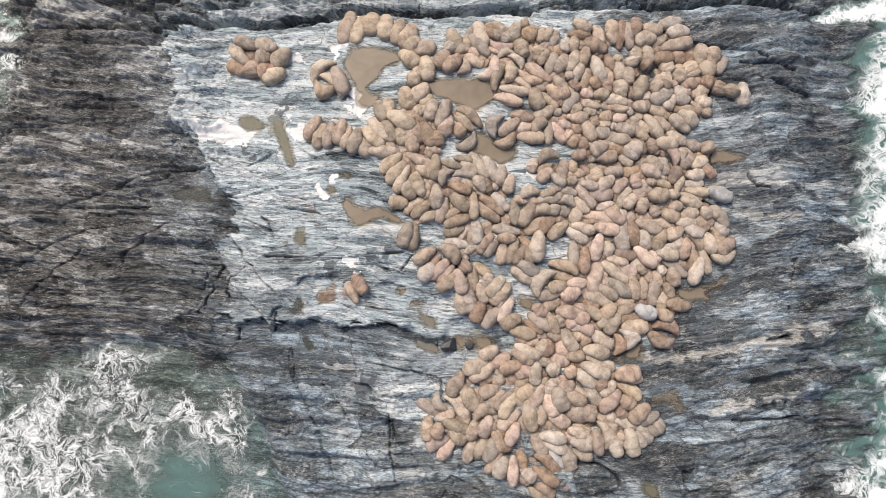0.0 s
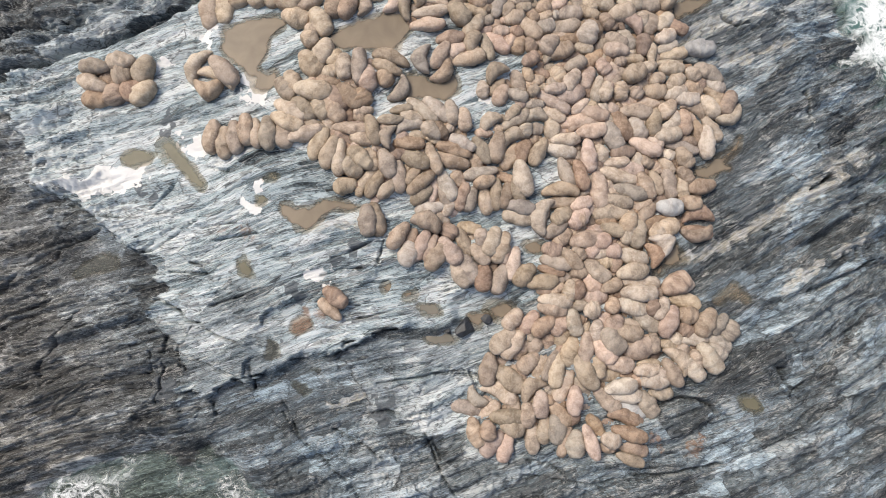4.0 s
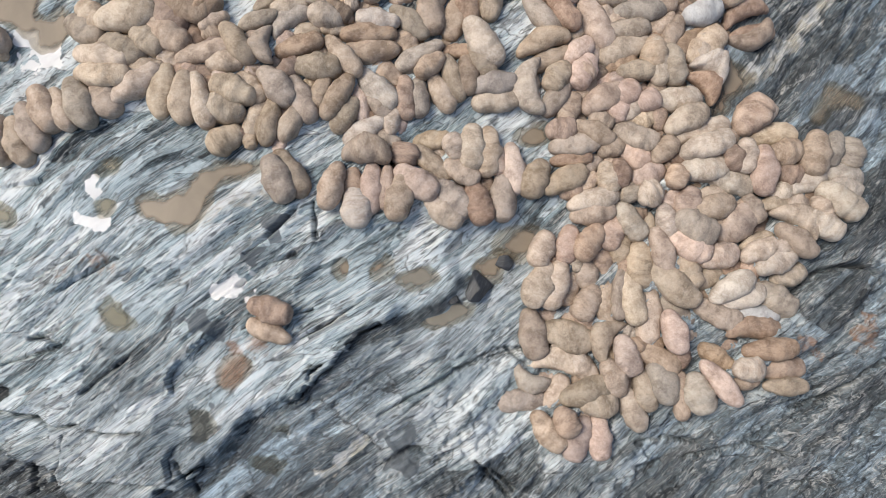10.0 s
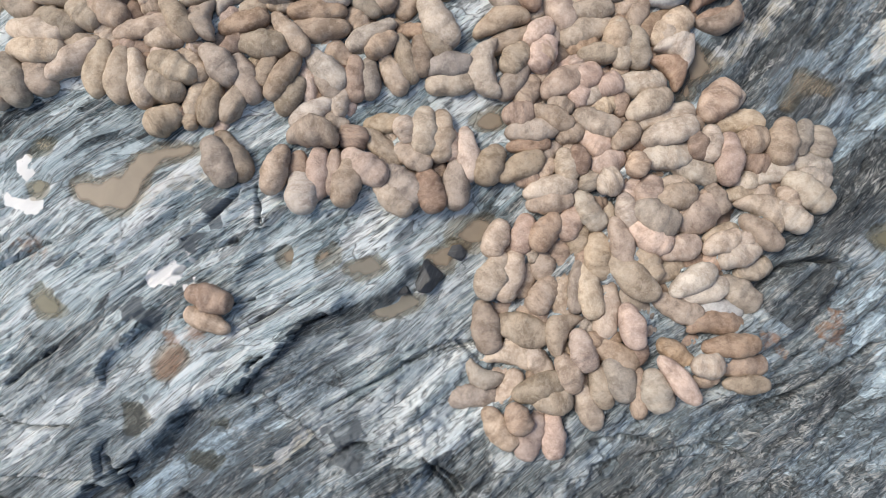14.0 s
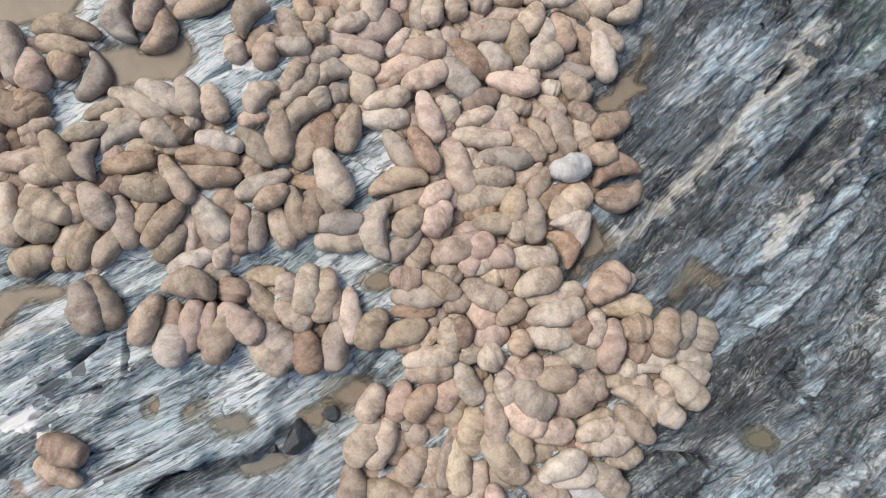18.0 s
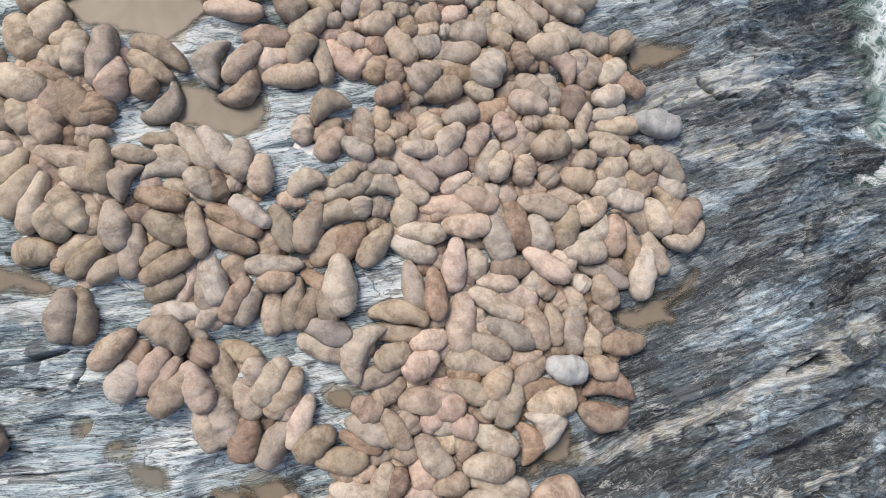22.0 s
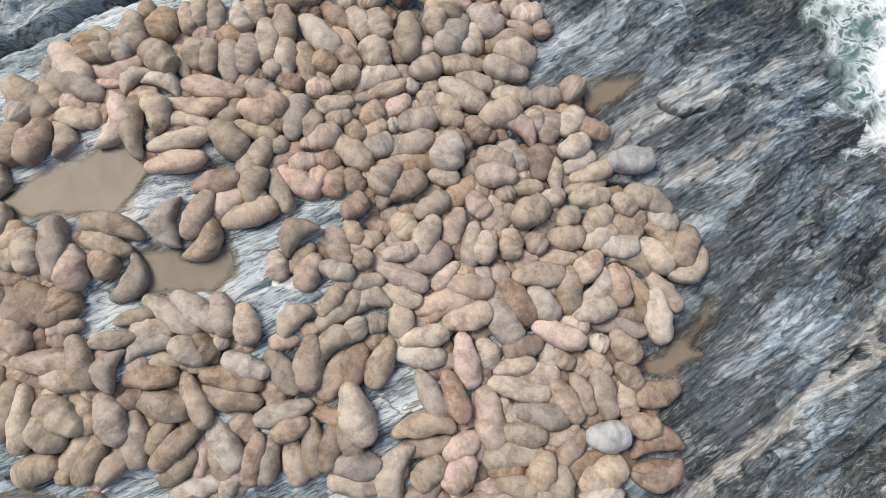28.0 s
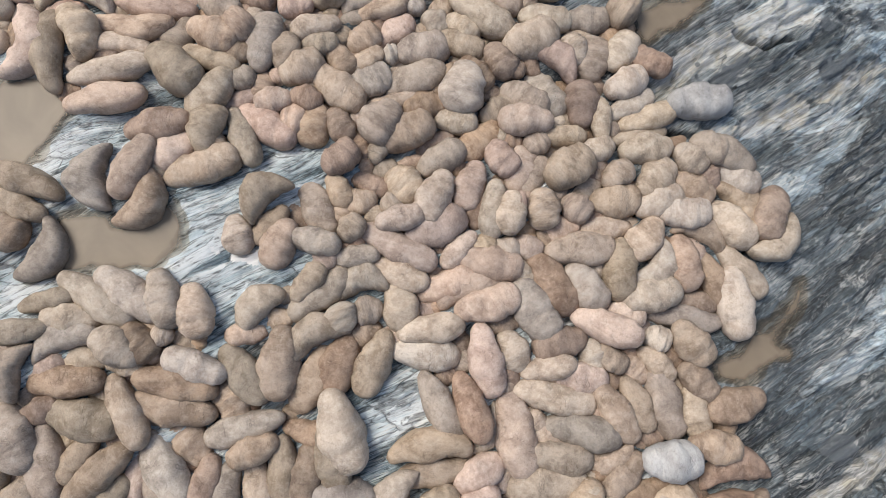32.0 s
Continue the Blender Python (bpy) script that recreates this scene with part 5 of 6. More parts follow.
olive(24.72, 4.44, -128, 2.55, 1.23)
pale(25.91, 3.85, 12, 2.22, 1.20, -0.52)
rusty(26.95, 3.37, -113, 2.31, 1.22)
tan(28.18, 3.93, -55, 2.25, 1.00, 0.46)
brown(27.67, 2.20, -99, 2.38, 0.98)
tan(28.76, 1.89, -83, 2.63, 1.04)
pale(27.78, 1.04, -116, 2.93, 1.26)
grey(25.15, 2.94, -17, 2.39, 1.24)
brown(26.69, 1.78, -36, 1.83, 0.95)
pale(23.22, 4.56, -85, 2.26, 1.31)
brown(22.13, 5.38, -88, 2.86, 1.42)
tan(21.36, 6.35, 109, 1.22, 0.82)
grey(21.02, 4.91, -90, 2.79, 1.51)
pink(22.05, 7.08, -38, 1.43, 0.95)
pink(23.02, 2.90, -52, 2.92, 1.20)
pink(23.97, 2.88, -48, 1.58, 0.88)
grey(25.86, 1.57, -40, 3.02, 1.00)
tan(2.95, 14.96, 142, 1.28, 0.89)
brown(2.54, 14.37, 148, 1.45, 0.77)
olive(3.37, 13.53, -100, 2.68, 1.21)
olive(4.32, 12.52, -136, 2.07, 1.06, -0.72)
grey(6.16, 12.56, -10, 2.54, 1.09, 0.47)
brown(5.54, 11.31, -28, 2.67, 1.05)
tan(7.60, 11.43, 118, 1.96, 1.20)
tan(7.51, 10.83, 131, 1.41, 0.74)
brown(8.38, 11.15, 94, 1.70, 0.87)
tan(9.07, 11.05, 137, 0.79, 0.75)
pale(9.48, 9.54, 128, 2.40, 1.05)
rusty(8.60, 9.36, 136, 3.06, 1.04)
olive(8.07, 8.70, 138, 3.15, 1.28)
tan(6.77, 9.39, -96, 2.86, 1.05)
tan(2.28, 13.24, 141, 2.12, 1.11)
pink(1.56, 12.99, 176, 0.88, 0.60)
olive(1.52, 11.88, 113, 2.52, 1.38)
tan(2.26, 11.48, -93, 2.08, 0.99)
grey(3.22, 10.61, -93, 2.70, 1.39)
brown(4.35, 10.92, -11, 1.52, 0.93)
olive(5.42, 9.92, -47, 2.70, 1.35)
tan(3.65, 9.32, -109, 2.89, 1.22)
olive(4.66, 8.86, -154, 1.98, 0.94)
olive(5.04, 8.04, -167, 2.86, 1.16)
pink(5.74, 7.13, -128, 2.64, 0.87)
grey(6.79, 7.03, -92, 3.03, 1.30)
tan(1.36, 10.22, -160, 2.38, 1.04)
olive(1.67, 9.58, -145, 2.70, 1.10)
olive(2.45, 8.76, -161, 2.39, 1.00)
grey(0.66, 11.23, -104, 1.20, 0.97)
brown(0.12, 10.19, -100, 0.95, 0.87)
olive(4.65, 7.13, -168, 2.23, 1.16)
olive(6.28, 6.25, -85, 1.86, 1.00)
brown(7.57, 5.67, -132, 2.51, 1.07)
grey(8.07, 5.22, -134, 2.29, 1.08)
grey(9.76, 6.78, 165, 2.96, 1.09)
olive(10.71, 8.44, -83, 2.64, 1.18)
olive(11.97, 8.13, -126, 2.78, 1.33)
tan(13.48, 8.21, 1, 2.58, 1.13, 0.55)
olive(12.65, 7.03, -145, 2.70, 1.28)
brown(13.78, 7.01, -138, 2.38, 1.29)
tan(14.87, 6.33, -143, 2.66, 1.15)
tan(12.64, 4.88, -103, 3.18, 1.49)
pale(16.65, 5.64, -38, 2.68, 1.23)
tan(16.11, 3.71, -93, 2.93, 1.10)
brown(17.07, 3.10, -101, 2.79, 1.15)
tan(17.18, 2.11, -148, 2.23, 0.78, 0.66)
pink(18.43, 4.26, -111, 2.86, 1.22)
olive(15.02, 2.67, -24, 3.17, 1.16, 0.48)
tan(14.73, 1.80, 158, 2.89, 1.00)
grey(12.65, 1.65, -149, 1.97, 1.50)
olive(14.15, 0.76, -171, 1.95, 1.28)
pink(16.07, 0.94, 0, 2.08, 1.15)
brown(11.61, 5.39, -47, 2.11, 0.87)
olive(9.71, 5.94, 173, 1.92, 0.99)
olive(10.13, 4.67, -118, 2.77, 1.10)
brown(10.80, 4.24, -131, 2.31, 1.10)
olive(11.85, 4.23, -104, 2.41, 1.07)
grey(11.40, 2.92, -36, 2.75, 1.28)
olive(9.12, 4.60, -108, 2.47, 1.10)
pink(15.31, -0.04, -19, 1.36, 1.31)
pink(17.96, 1.39, -110, 3.37, 1.50)
tan(19.50, 4.01, -95, 1.71, 1.17)
tan(20.29, 2.75, -21, 2.21, 0.93)
pink(21.12, 1.81, -36, 2.22, 1.09)
tan(19.91, 1.73, -44, 3.30, 1.19)
pale(22.08, 2.27, -109, 1.30, 1.01)
tan(21.57, 0.08, -88, 2.69, 1.15)
tan(22.46, -0.13, -98, 2.31, 1.05)
tan(23.38, -0.63, -107, 2.88, 1.20)
olive(23.92, 0.71, -74, 1.75, 0.91)
olive(22.51, 1.80, -64, 1.43, 0.91)
pale(24.52, 1.47, -50, 1.07, 0.98)
olive(25.47, 0.67, -87, 2.03, 1.23)
brown(24.86, -0.65, -81, 1.77, 1.05)
tan(24.16, -1.53, -112, 2.03, 1.04)
brown(25.58, -2.08, 166, 2.41, 1.28)
rusty(23.97, -2.86, -36, 1.96, 1.14)
white(22.32, -2.44, -32, 2.22, 1.40)
grey(20.16, 0.13, -42, 3.04, 1.29)
tan(18.85, 1.43, -67, 1.27, 0.74)
olive(18.84, -0.13, -38, 2.71, 1.18)
tan(20.44, -1.10, -28, 2.09, 0.97, -0.51)
olive(17.96, -0.72, 155, 3.12, 1.28)
olive(20.54, -2.00, -164, 2.21, 1.01)
olive(18.76, -2.09, -140, 2.08, 1.28)
brown(17.31, -1.18, -32, 1.90, 1.06)
brown(20.79, -3.03, 174, 2.74, 1.18)
tan(21.27, -3.79, -173, 2.17, 1.17)
brown(24.18, -4.08, -21, 2.81, 1.25, 0.76)
brown(23.43, -5.22, -21, 2.75, 1.08, -0.58)
olive(-0.97, 14.47, -140, 3.01, 1.36)
olive(-0.49, 13.36, -135, 2.90, 1.36)
tan(-0.01, 12.66, -120, 3.16, 1.19)
tan(1.88, 14.43, -32, 3.11, 1.06)
tan(0.47, 11.53, 119, 2.27, 1.47)
olive(-0.54, 10.41, 167, 2.05, 1.33)
olive(0.30, 9.61, -124, 1.07, 0.73)
grey(-0.15, 7.15, -112, 2.67, 1.45)
olive(0.50, 7.00, -105, 2.94, 1.32)
tan(6.16, 5.84, -108, 2.54, 1.05, 0.49)
pale(4.82, 5.92, 164, 2.62, 1.08)
olive(4.03, 4.99, -46, 2.59, 1.41, 0.35)
tan(1.53, 5.01, -154, 2.63, 1.22)
rusty(2.19, 4.30, -137, 2.32, 1.11)
pale(1.63, 3.42, -125, 2.29, 1.53)
pink(2.86, 3.58, -140, 2.81, 1.23)
pink(3.44, 3.04, -141, 2.43, 0.87)
tan(3.54, 2.18, -148, 2.62, 1.36)
tan(11.03, 2.16, 141, 2.91, 1.20)
grey(12.78, 1.43, -135, 3.18, 1.51, -0.66)
olive(13.39, 0.05, -171, 2.62, 1.12)
rusty(13.47, -0.84, -159, 2.02, 1.19)
pink(15.37, -0.00, -161, 2.12, 1.34)
tan(14.80, -0.79, -172, 1.99, 0.80)
pink(16.15, -1.38, -30, 1.50, 0.85)
pink(15.00, -1.81, -16, 2.66, 1.44)
pink(15.31, -2.83, -171, 1.85, 1.13)
brown(12.20, -1.35, -38, 1.71, 1.29)
tan(13.28, -2.70, -70, 2.45, 1.09)
olive(14.04, -2.56, -71, 1.43, 0.96)
tan(12.15, -2.42, -37, 2.90, 1.22)
brown(11.44, -2.83, -40, 2.33, 0.83)
olive(9.29, -2.13, -164, 2.30, 1.47)
olive(10.33, -3.34, -18, 2.69, 1.28)
rusty(10.99, -4.29, -8, 1.73, 0.83)
tan(12.00, -4.89, -124, 1.85, 1.16)
tan(13.38, -3.92, -24, 1.59, 1.10)
brown(12.61, -5.19, -129, 1.66, 1.10)
olive(8.12, 1.35, -138, 2.64, 1.47)
tan(8.55, 0.65, -140, 2.79, 1.41)
pink(8.63, -0.02, -134, 1.77, 1.02)
pink(8.90, -0.96, -128, 2.87, 1.15)
tan(7.40, -1.59, -138, 2.74, 1.33)
olive(7.02, 3.17, -40, 2.13, 0.98)
tan(7.51, 2.01, 60, 1.52, 1.14)
rusty(5.37, 3.61, 37, 1.31, 1.57)
tan(6.07, 2.38, -87, 2.84, 1.10)
tan(6.78, 0.85, -77, 2.18, 1.17)
pink(4.70, 2.13, -82, 2.71, 1.40)
grey(5.35, 0.27, -89, 2.70, 1.67)
brown(6.20, -0.93, -117, 2.39, 1.44)
olive(4.62, 0.10, -87, 2.47, 1.23)
brown(23.46, -5.22, -33, 2.72, 1.20)
tan(21.12, -3.79, -5, 2.68, 1.50)
tan(18.58, -2.47, -129, 2.86, 1.15)
tan(19.04, -3.24, -128, 2.44, 1.35)
olive(17.44, -2.15, -42, 2.43, 1.05)
pink(16.36, -1.58, -109, 0.96, 0.99)
brown(17.71, -3.41, -13, 1.14, 0.86)
pale(20.30, -4.81, -80, 2.05, 1.49, 0.97)
rusty(19.29, -5.24, -94, 2.19, 1.17, 0.56)
pink(15.94, -2.51, 8, 2.17, 1.46)
pink(16.55, -3.63, -11, 1.43, 1.19)
pale(17.75, -4.68, -42, 2.78, 1.30)
tan(15.61, -3.34, -7, 1.77, 0.86)
tan(15.65, -4.10, -24, 1.60, 1.11)
brown(16.32, -4.66, 44, 1.47, 0.86)
olive(17.13, -5.78, -16, 2.63, 1.38)
pale(17.32, -6.79, -30, 3.31, 1.23)
tan(16.78, -7.50, -28, 3.04, 1.35)
tan(14.66, -4.47, -68, 2.65, 1.35)
pink(13.89, -5.13, -79, 1.95, 1.22)
tan(15.11, -6.04, -4, 1.92, 1.11)
brown(15.35, -6.79, -18, 0.97, 1.10)
pink(13.62, -6.29, -23, 1.96, 1.28)
rusty(14.47, -7.45, -136, 1.37, 1.16)
pale(15.83, -8.20, -41, 2.62, 1.40)
pale(16.31, -9.50, -68, 3.06, 1.32)
brown(17.25, -8.91, -111, 1.65, 1.15)
tan(17.76, -9.31, -142, 1.99, 1.11)
rusty(19.84, -8.16, 3, 2.56, 1.67)
tan(20.06, -8.60, -10, 2.45, 0.99)
tan(19.85, -9.86, -45, 2.98, 1.33, 0.59)
olive(19.36, -10.71, -39, 1.72, 1.40)
pink(17.82, -10.50, -137, 2.78, 1.30)
olive(20.35, -11.81, -146, 2.58, 1.45)
grey(21.21, -12.36, -158, 2.13, 1.13)
grey(21.84, -13.21, -145, 1.81, 1.52)
grey(20.61, -13.72, -63, 2.31, 1.29)
tan(10.63, -5.15, -31, 2.95, 1.27)
brown(10.23, -3.95, -28, 1.38, 1.08)
tan(10.11, -5.63, -37, 2.52, 1.21)
pink(10.13, -7.05, -162, 2.01, 1.27)
olive(9.83, -8.04, -159, 1.73, 1.01)
pale(11.18, -7.29, -102, 2.48, 1.26)
pink(8.03, -5.76, -149, 2.15, 1.20)
rusty(8.88, -6.50, -167, 2.27, 1.27)
tan(6.90, -4.94, -157, 2.09, 1.26)
olive(5.46, -6.17, -161, 2.69, 1.55)
tan(6.05, -6.76, -152, 2.80, 1.31)
tan(6.65, -7.35, -147, 2.39, 1.12)
tan(7.74, -7.54, -125, 1.97, 1.25)
tan(6.56, -8.63, -170, 2.15, 1.37)
tan(7.47, -9.23, -143, 2.81, 1.18)
olive(7.96, -9.53, -141, 2.74, 0.93)
tan(8.24, -10.10, -126, 2.98, 1.24)
olive(9.83, -9.23, -136, 2.61, 1.50)
pink(11.07, -9.57, -122, 2.74, 1.19)
grey(12.48, -8.69, -121, 1.98, 1.08)
tan(11.76, -8.27, -138, 1.69, 0.76)
grey(13.11, -9.93, -76, 2.48, 1.68)
pink(12.20, -10.42, -76, 2.39, 1.37)
tan(11.15, -11.24, -105, 2.02, 1.24)
tan(10.18, -11.15, -85, 3.31, 1.48)
pink(12.93, -11.84, -27, 2.20, 1.31)
olive(11.83, -12.22, -7, 1.96, 1.07)
pink(14.79, -11.41, -8, 2.67, 1.65)
olive(14.57, -9.89, -29, 2.51, 1.33)
rusty(15.06, -10.78, -11, 2.37, 0.83)
tan(15.24, -9.45, -39, 1.71, 0.82)
pink(13.99, -8.80, -154, 1.79, 1.35)
pink(13.50, -8.10, -154, 1.72, 1.09)
tan(12.85, -7.05, -18, 1.38, 1.41)
tan(12.25, -6.25, -114, 1.12, 1.15)
pale(12.11, -13.38, -15, 2.69, 1.25)
pale(12.24, -14.19, -28, 2.76, 1.23)
olive(10.72, -13.84, -70, 2.69, 1.27)
grey(9.32, -12.14, -99, 2.57, 1.59)
tan(8.24, -11.36, -142, 3.11, 1.29)
pink(8.38, -12.76, -120, 2.40, 1.21)
brown(5.77, -9.01, -62, 2.28, 1.12)
olive(3.38, -7.69, -124, 2.86, 1.47)
tan(4.61, -9.10, -60, 3.15, 1.61)
pale(18.96, -12.58, -24, 2.37, 1.09)
brown(18.75, -11.64, -62, 1.39, 1.24)
tan(17.76, -11.98, -27, 1.67, 0.95)
tan(16.94, -12.07, -34, 1.72, 0.82)
pale(19.24, -14.37, -85, 2.73, 1.46)
grey(20.07, -14.20, -70, 1.70, 1.10)
tan(17.77, -13.00, -55, 1.16, 1.05)
olive(18.34, -13.88, -98, 1.37, 0.92)
tan(16.97, -13.45, -79, 2.70, 1.22, 0.65)
pale(17.75, -14.59, -79, 2.19, 1.27)
olive(16.18, -14.11, -86, 2.56, 1.09)
olive(16.05, -11.47, -108, 1.76, 0.94)
tan(14.95, -12.87, -25, 1.97, 0.94)
tan(14.55, -13.16, -22, 2.19, 1.06)
pale(14.75, -14.15, -23, 2.33, 1.31)
olive(14.78, -15.26, -25, 1.99, 1.11)
grey(13.39, -15.52, -83, 2.46, 1.37)
white(12.17, -15.41, -46, 2.34, 1.09)
tan(5.93, -10.67, -170, 2.61, 1.23, -0.82)
tan(4.04, -10.64, -98, 2.23, 1.09)
tan(3.20, -9.81, -57, 3.12, 1.41, 0.69)
pale(1.61, -9.21, -75, 2.29, 1.10, -0.78)
tan(1.95, -10.71, 14, 2.22, 1.07)
olive(3.06, -11.73, -29, 2.90, 1.34)
tan(3.07, -12.59, -45, 2.08, 1.34)
grey(0.48, -9.70, 138, 2.74, 1.21)
olive(0.24, -11.67, -99, 2.53, 1.30)
brown(1.22, -11.93, -110, 1.70, 1.29)
pink(1.07, -13.05, -158, 2.54, 1.33)
pink(1.87, -13.77, -135, 2.48, 1.21)
pink(5.89, -11.92, -118, 2.26, 1.27)
tan(4.59, -12.23, -116, 2.12, 1.31)
olive(4.14, -14.01, -114, 2.66, 1.17)
tan(5.26, -13.83, -121, 2.32, 1.18)
grey(6.15, -14.15, -112, 2.50, 1.42)
olive(6.92, -13.22, -74, 2.63, 1.27)
brown(6.30, -15.32, -136, 2.59, 0.89)
pale(6.93, -15.75, -123, 2.23, 1.47)
grey(3.91, -9.22, -39, 1.04, 0.62)
grey(6.96, -11.26, -71, 1.18, 0.80)
rusty(8.95, -15.23, -84, 2.07, 1.07)
pink(8.03, -16.09, -97, 2.92, 1.05)
pale(9.43, -16.54, -38, 1.61, 1.21)
olive(8.94, -16.99, -38, 1.49, 0.78)
brown(11.41, -15.76, -45, 3.02, 1.21, 0.27)
brown(10.97, -16.75, -42, 2.98, 1.08)
rusty(10.70, -17.88, -44, 2.66, 1.25)
olive(10.11, -18.50, -48, 2.41, 0.89)
rusty(-5.12, 2.80, -65, 2.35, 1.25, 0.20)
tan(-5.90, 2.10, 110, 2.45, 1.02, 0.00)
olive(11.09, 27.46, -94, 2.03, 1.25)
tan(11.78, 26.95, -92, 1.84, 1.17)
tan(12.82, 27.17, -107, 2.26, 1.25)
tan(13.88, 28.06, 12, 1.02, 0.97)
rusty(14.28, 26.77, -135, 1.82, 1.55)
tan(13.06, 26.37, -140, 0.95, 0.89)
tan(15.45, 26.57, -111, 1.84, 1.03)
tan(16.09, 26.57, -123, 1.85, 1.10)
pale(16.73, 26.11, -117, 2.00, 1.03)
grey(17.84, 25.29, -112, 1.70, 1.18)
tan(18.62, 25.23, -100, 1.76, 1.10)
tan(6.61, 26.76, -73, 3.16, 1.64)
grey(5.98, 26.17, -69, 1.43, 1.41)
brown(5.09, 24.80, -127, 2.28, 1.60)
brown(6.07, 24.27, -142, 2.51, 1.42)
tan(18.57, 25.44, -127, 1.40, 1.32)
tan(19.36, 25.09, -109, 1.12, 0.88)
tan(19.52, 23.87, -114, 2.20, 1.17)
tan(18.31, 23.45, -115, 2.53, 1.22)
pale(20.82, 22.50, -78, 3.09, 1.37)
brown(22.12, 23.16, -71, 2.12, 1.09)
pink(21.82, 21.75, -88, 2.27, 1.04)
tan(22.97, 22.12, -89, 2.10, 1.20)
tan(23.78, 21.47, -99, 2.01, 1.35)
brown(20.86, 24.34, -59, 0.90, 0.74)
tan(22.97, 23.43, -17, 1.03, 0.87)
olive(24.76, 20.07, -118, 2.73, 1.37)
olive(26.49, 20.19, -111, 2.06, 1.23)
grey(26.84, 19.05, -147, 2.71, 1.66)
pale(27.55, 18.35, -139, 1.92, 1.16)
grey(28.76, 18.86, -75, 2.35, 1.51)
tan(27.40, 20.23, -146, 1.16, 1.46)
olive(29.16, 17.11, -14, 2.65, 1.16)
pale(30.89, 17.97, -31, 1.76, 1.22)
tan(31.05, 16.83, -113, 1.11, 0.93)
olive(30.23, 17.51, -51, 1.70, 0.74)
tan(30.66, 18.87, -16, 1.71, 1.38)
pink(29.39, 19.15, -70, 1.02, 0.82)
tan(-13.16, 28.76, 159, 2.50, 1.49)
tan(-11.67, 27.29, -132, 2.62, 1.62)
olive(-13.50, 27.64, 175, 1.81, 1.72)
brown(-13.23, 25.98, -170, 2.02, 1.70)
tan(-12.49, 25.37, -156, 2.63, 1.54)
brown(-14.79, 26.41, -99, 1.90, 1.88)
tan(-7.36, 25.40, -146, 3.29, 1.32, -0.68)
tan(-5.54, 23.84, -71, 3.34, 1.56)
tan(-6.30, 23.69, -50, 3.53, 1.22, 0.61)
olive(-7.31, 23.25, -29, 2.52, 1.52, -0.70)
tan(-8.65, 19.07, -121, 2.96, 1.32)
olive(-7.96, 18.19, -114, 2.84, 1.24)
tan(-6.98, 18.14, -109, 2.89, 1.26)
tan(-5.86, 18.29, -111, 2.69, 1.35)
olive(-5.26, 17.65, -109, 2.64, 1.08)
tan(-4.37, 17.17, -112, 2.90, 1.42)
olive(-3.24, 16.52, -107, 2.35, 1.60)
olive(-1.59, 20.09, -74, 2.40, 1.41)
tan(-0.84, 20.43, -92, 2.17, 1.42)
tan(-1.93, 18.01, -56, 3.16, 1.34)
tan(-2.56, 17.22, -51, 3.09, 1.32)
tan(-1.70, 15.69, -11, 3.17, 1.17)
tan(-0.78, 16.05, -40, 2.06, 0.94)
tan(0.45, 18.70, -34, 3.35, 1.64)
olive(-0.93, 17.70, -67, 2.69, 1.53)
tan(0.30, 17.05, -77, 1.99, 1.34)
tan(1.24, 16.46, -81, 2.69, 1.33)
brown(1.89, 17.27, -82, 2.60, 1.35)
brown(2.91, 16.96, -68, 2.92, 1.49)
tan(1.17, 21.05, -78, 2.65, 1.70)
tan(2.28, 19.67, -14, 1.58, 1.19)
tan(3.16, 20.45, 96, 1.81, 1.50)
tan(2.33, 21.34, -57, 1.67, 1.09)
olive(3.54, 19.45, -116, 2.33, 1.39)
tan(-4.50, 29.81, -112, 3.73, 1.68)
tan(-3.31, 29.39, -114, 3.25, 1.68)
olive(-1.96, 29.91, -110, 2.70, 1.97)
tan(-0.42, 29.30, -96, 2.99, 1.74)
tan(0.81, 28.63, -109, 2.91, 1.58)
tan(1.83, 28.02, -120, 3.03, 1.81)
tan(2.23, 26.97, -147, 2.04, 1.59)
tan(3.32, 26.35, 17, 2.67, 1.55)
tan(1.74, 25.45, -41, 2.61, 1.49)
tan(3.40, 24.06, -86, 2.70, 1.69)
tan(2.72, 23.80, -16, 1.70, 1.18)
tan(1.99, 22.98, -62, 1.63, 1.39)
olive(2.58, 21.48, -136, 2.46, 1.57)
tan(24.43, 22.89, 99, 1.06, 1.50)
brown(25.70, 22.44, -34, 1.23, 1.31)
tan(27.78, 21.92, -63, 1.60, 1.46)
tan(29.08, 21.14, 73, 1.62, 1.54)
tan(27.45, 20.82, 5, 1.27, 1.35)
tan(30.16, 21.46, -72, 1.90, 1.72)
tan(31.79, 21.33, -15, 1.88, 1.79)
brown(31.49, 19.92, -15, 1.47, 1.31)
olive(32.68, 19.32, -108, 1.61, 1.53)
olive(33.84, 18.86, -118, 1.37, 1.67)
grey(35.03, 18.41, -102, 2.77, 1.39)
tan(31.02, 19.31, 0, 1.49, 1.21)
tan(28.95, 21.18, -98, 2.22, 1.53)
olive(-15.24, 29.18, 155, 2.61, 1.23)
tan(-15.99, 27.98, 134, 2.81, 1.32)
brown(-16.32, 26.66, 149, 2.49, 1.43)
tan(19.74, 27.24, -35, 2.15, 1.23)
brown(19.40, 26.33, -13, 2.40, 1.10)
tan(21.34, 26.17, -83, 2.42, 1.23)
tan(22.80, 26.39, 88, 2.70, 1.35)
brown(23.62, 25.98, 77, 3.35, 0.98)
tan(24.46, 25.78, -93, 3.08, 0.98)
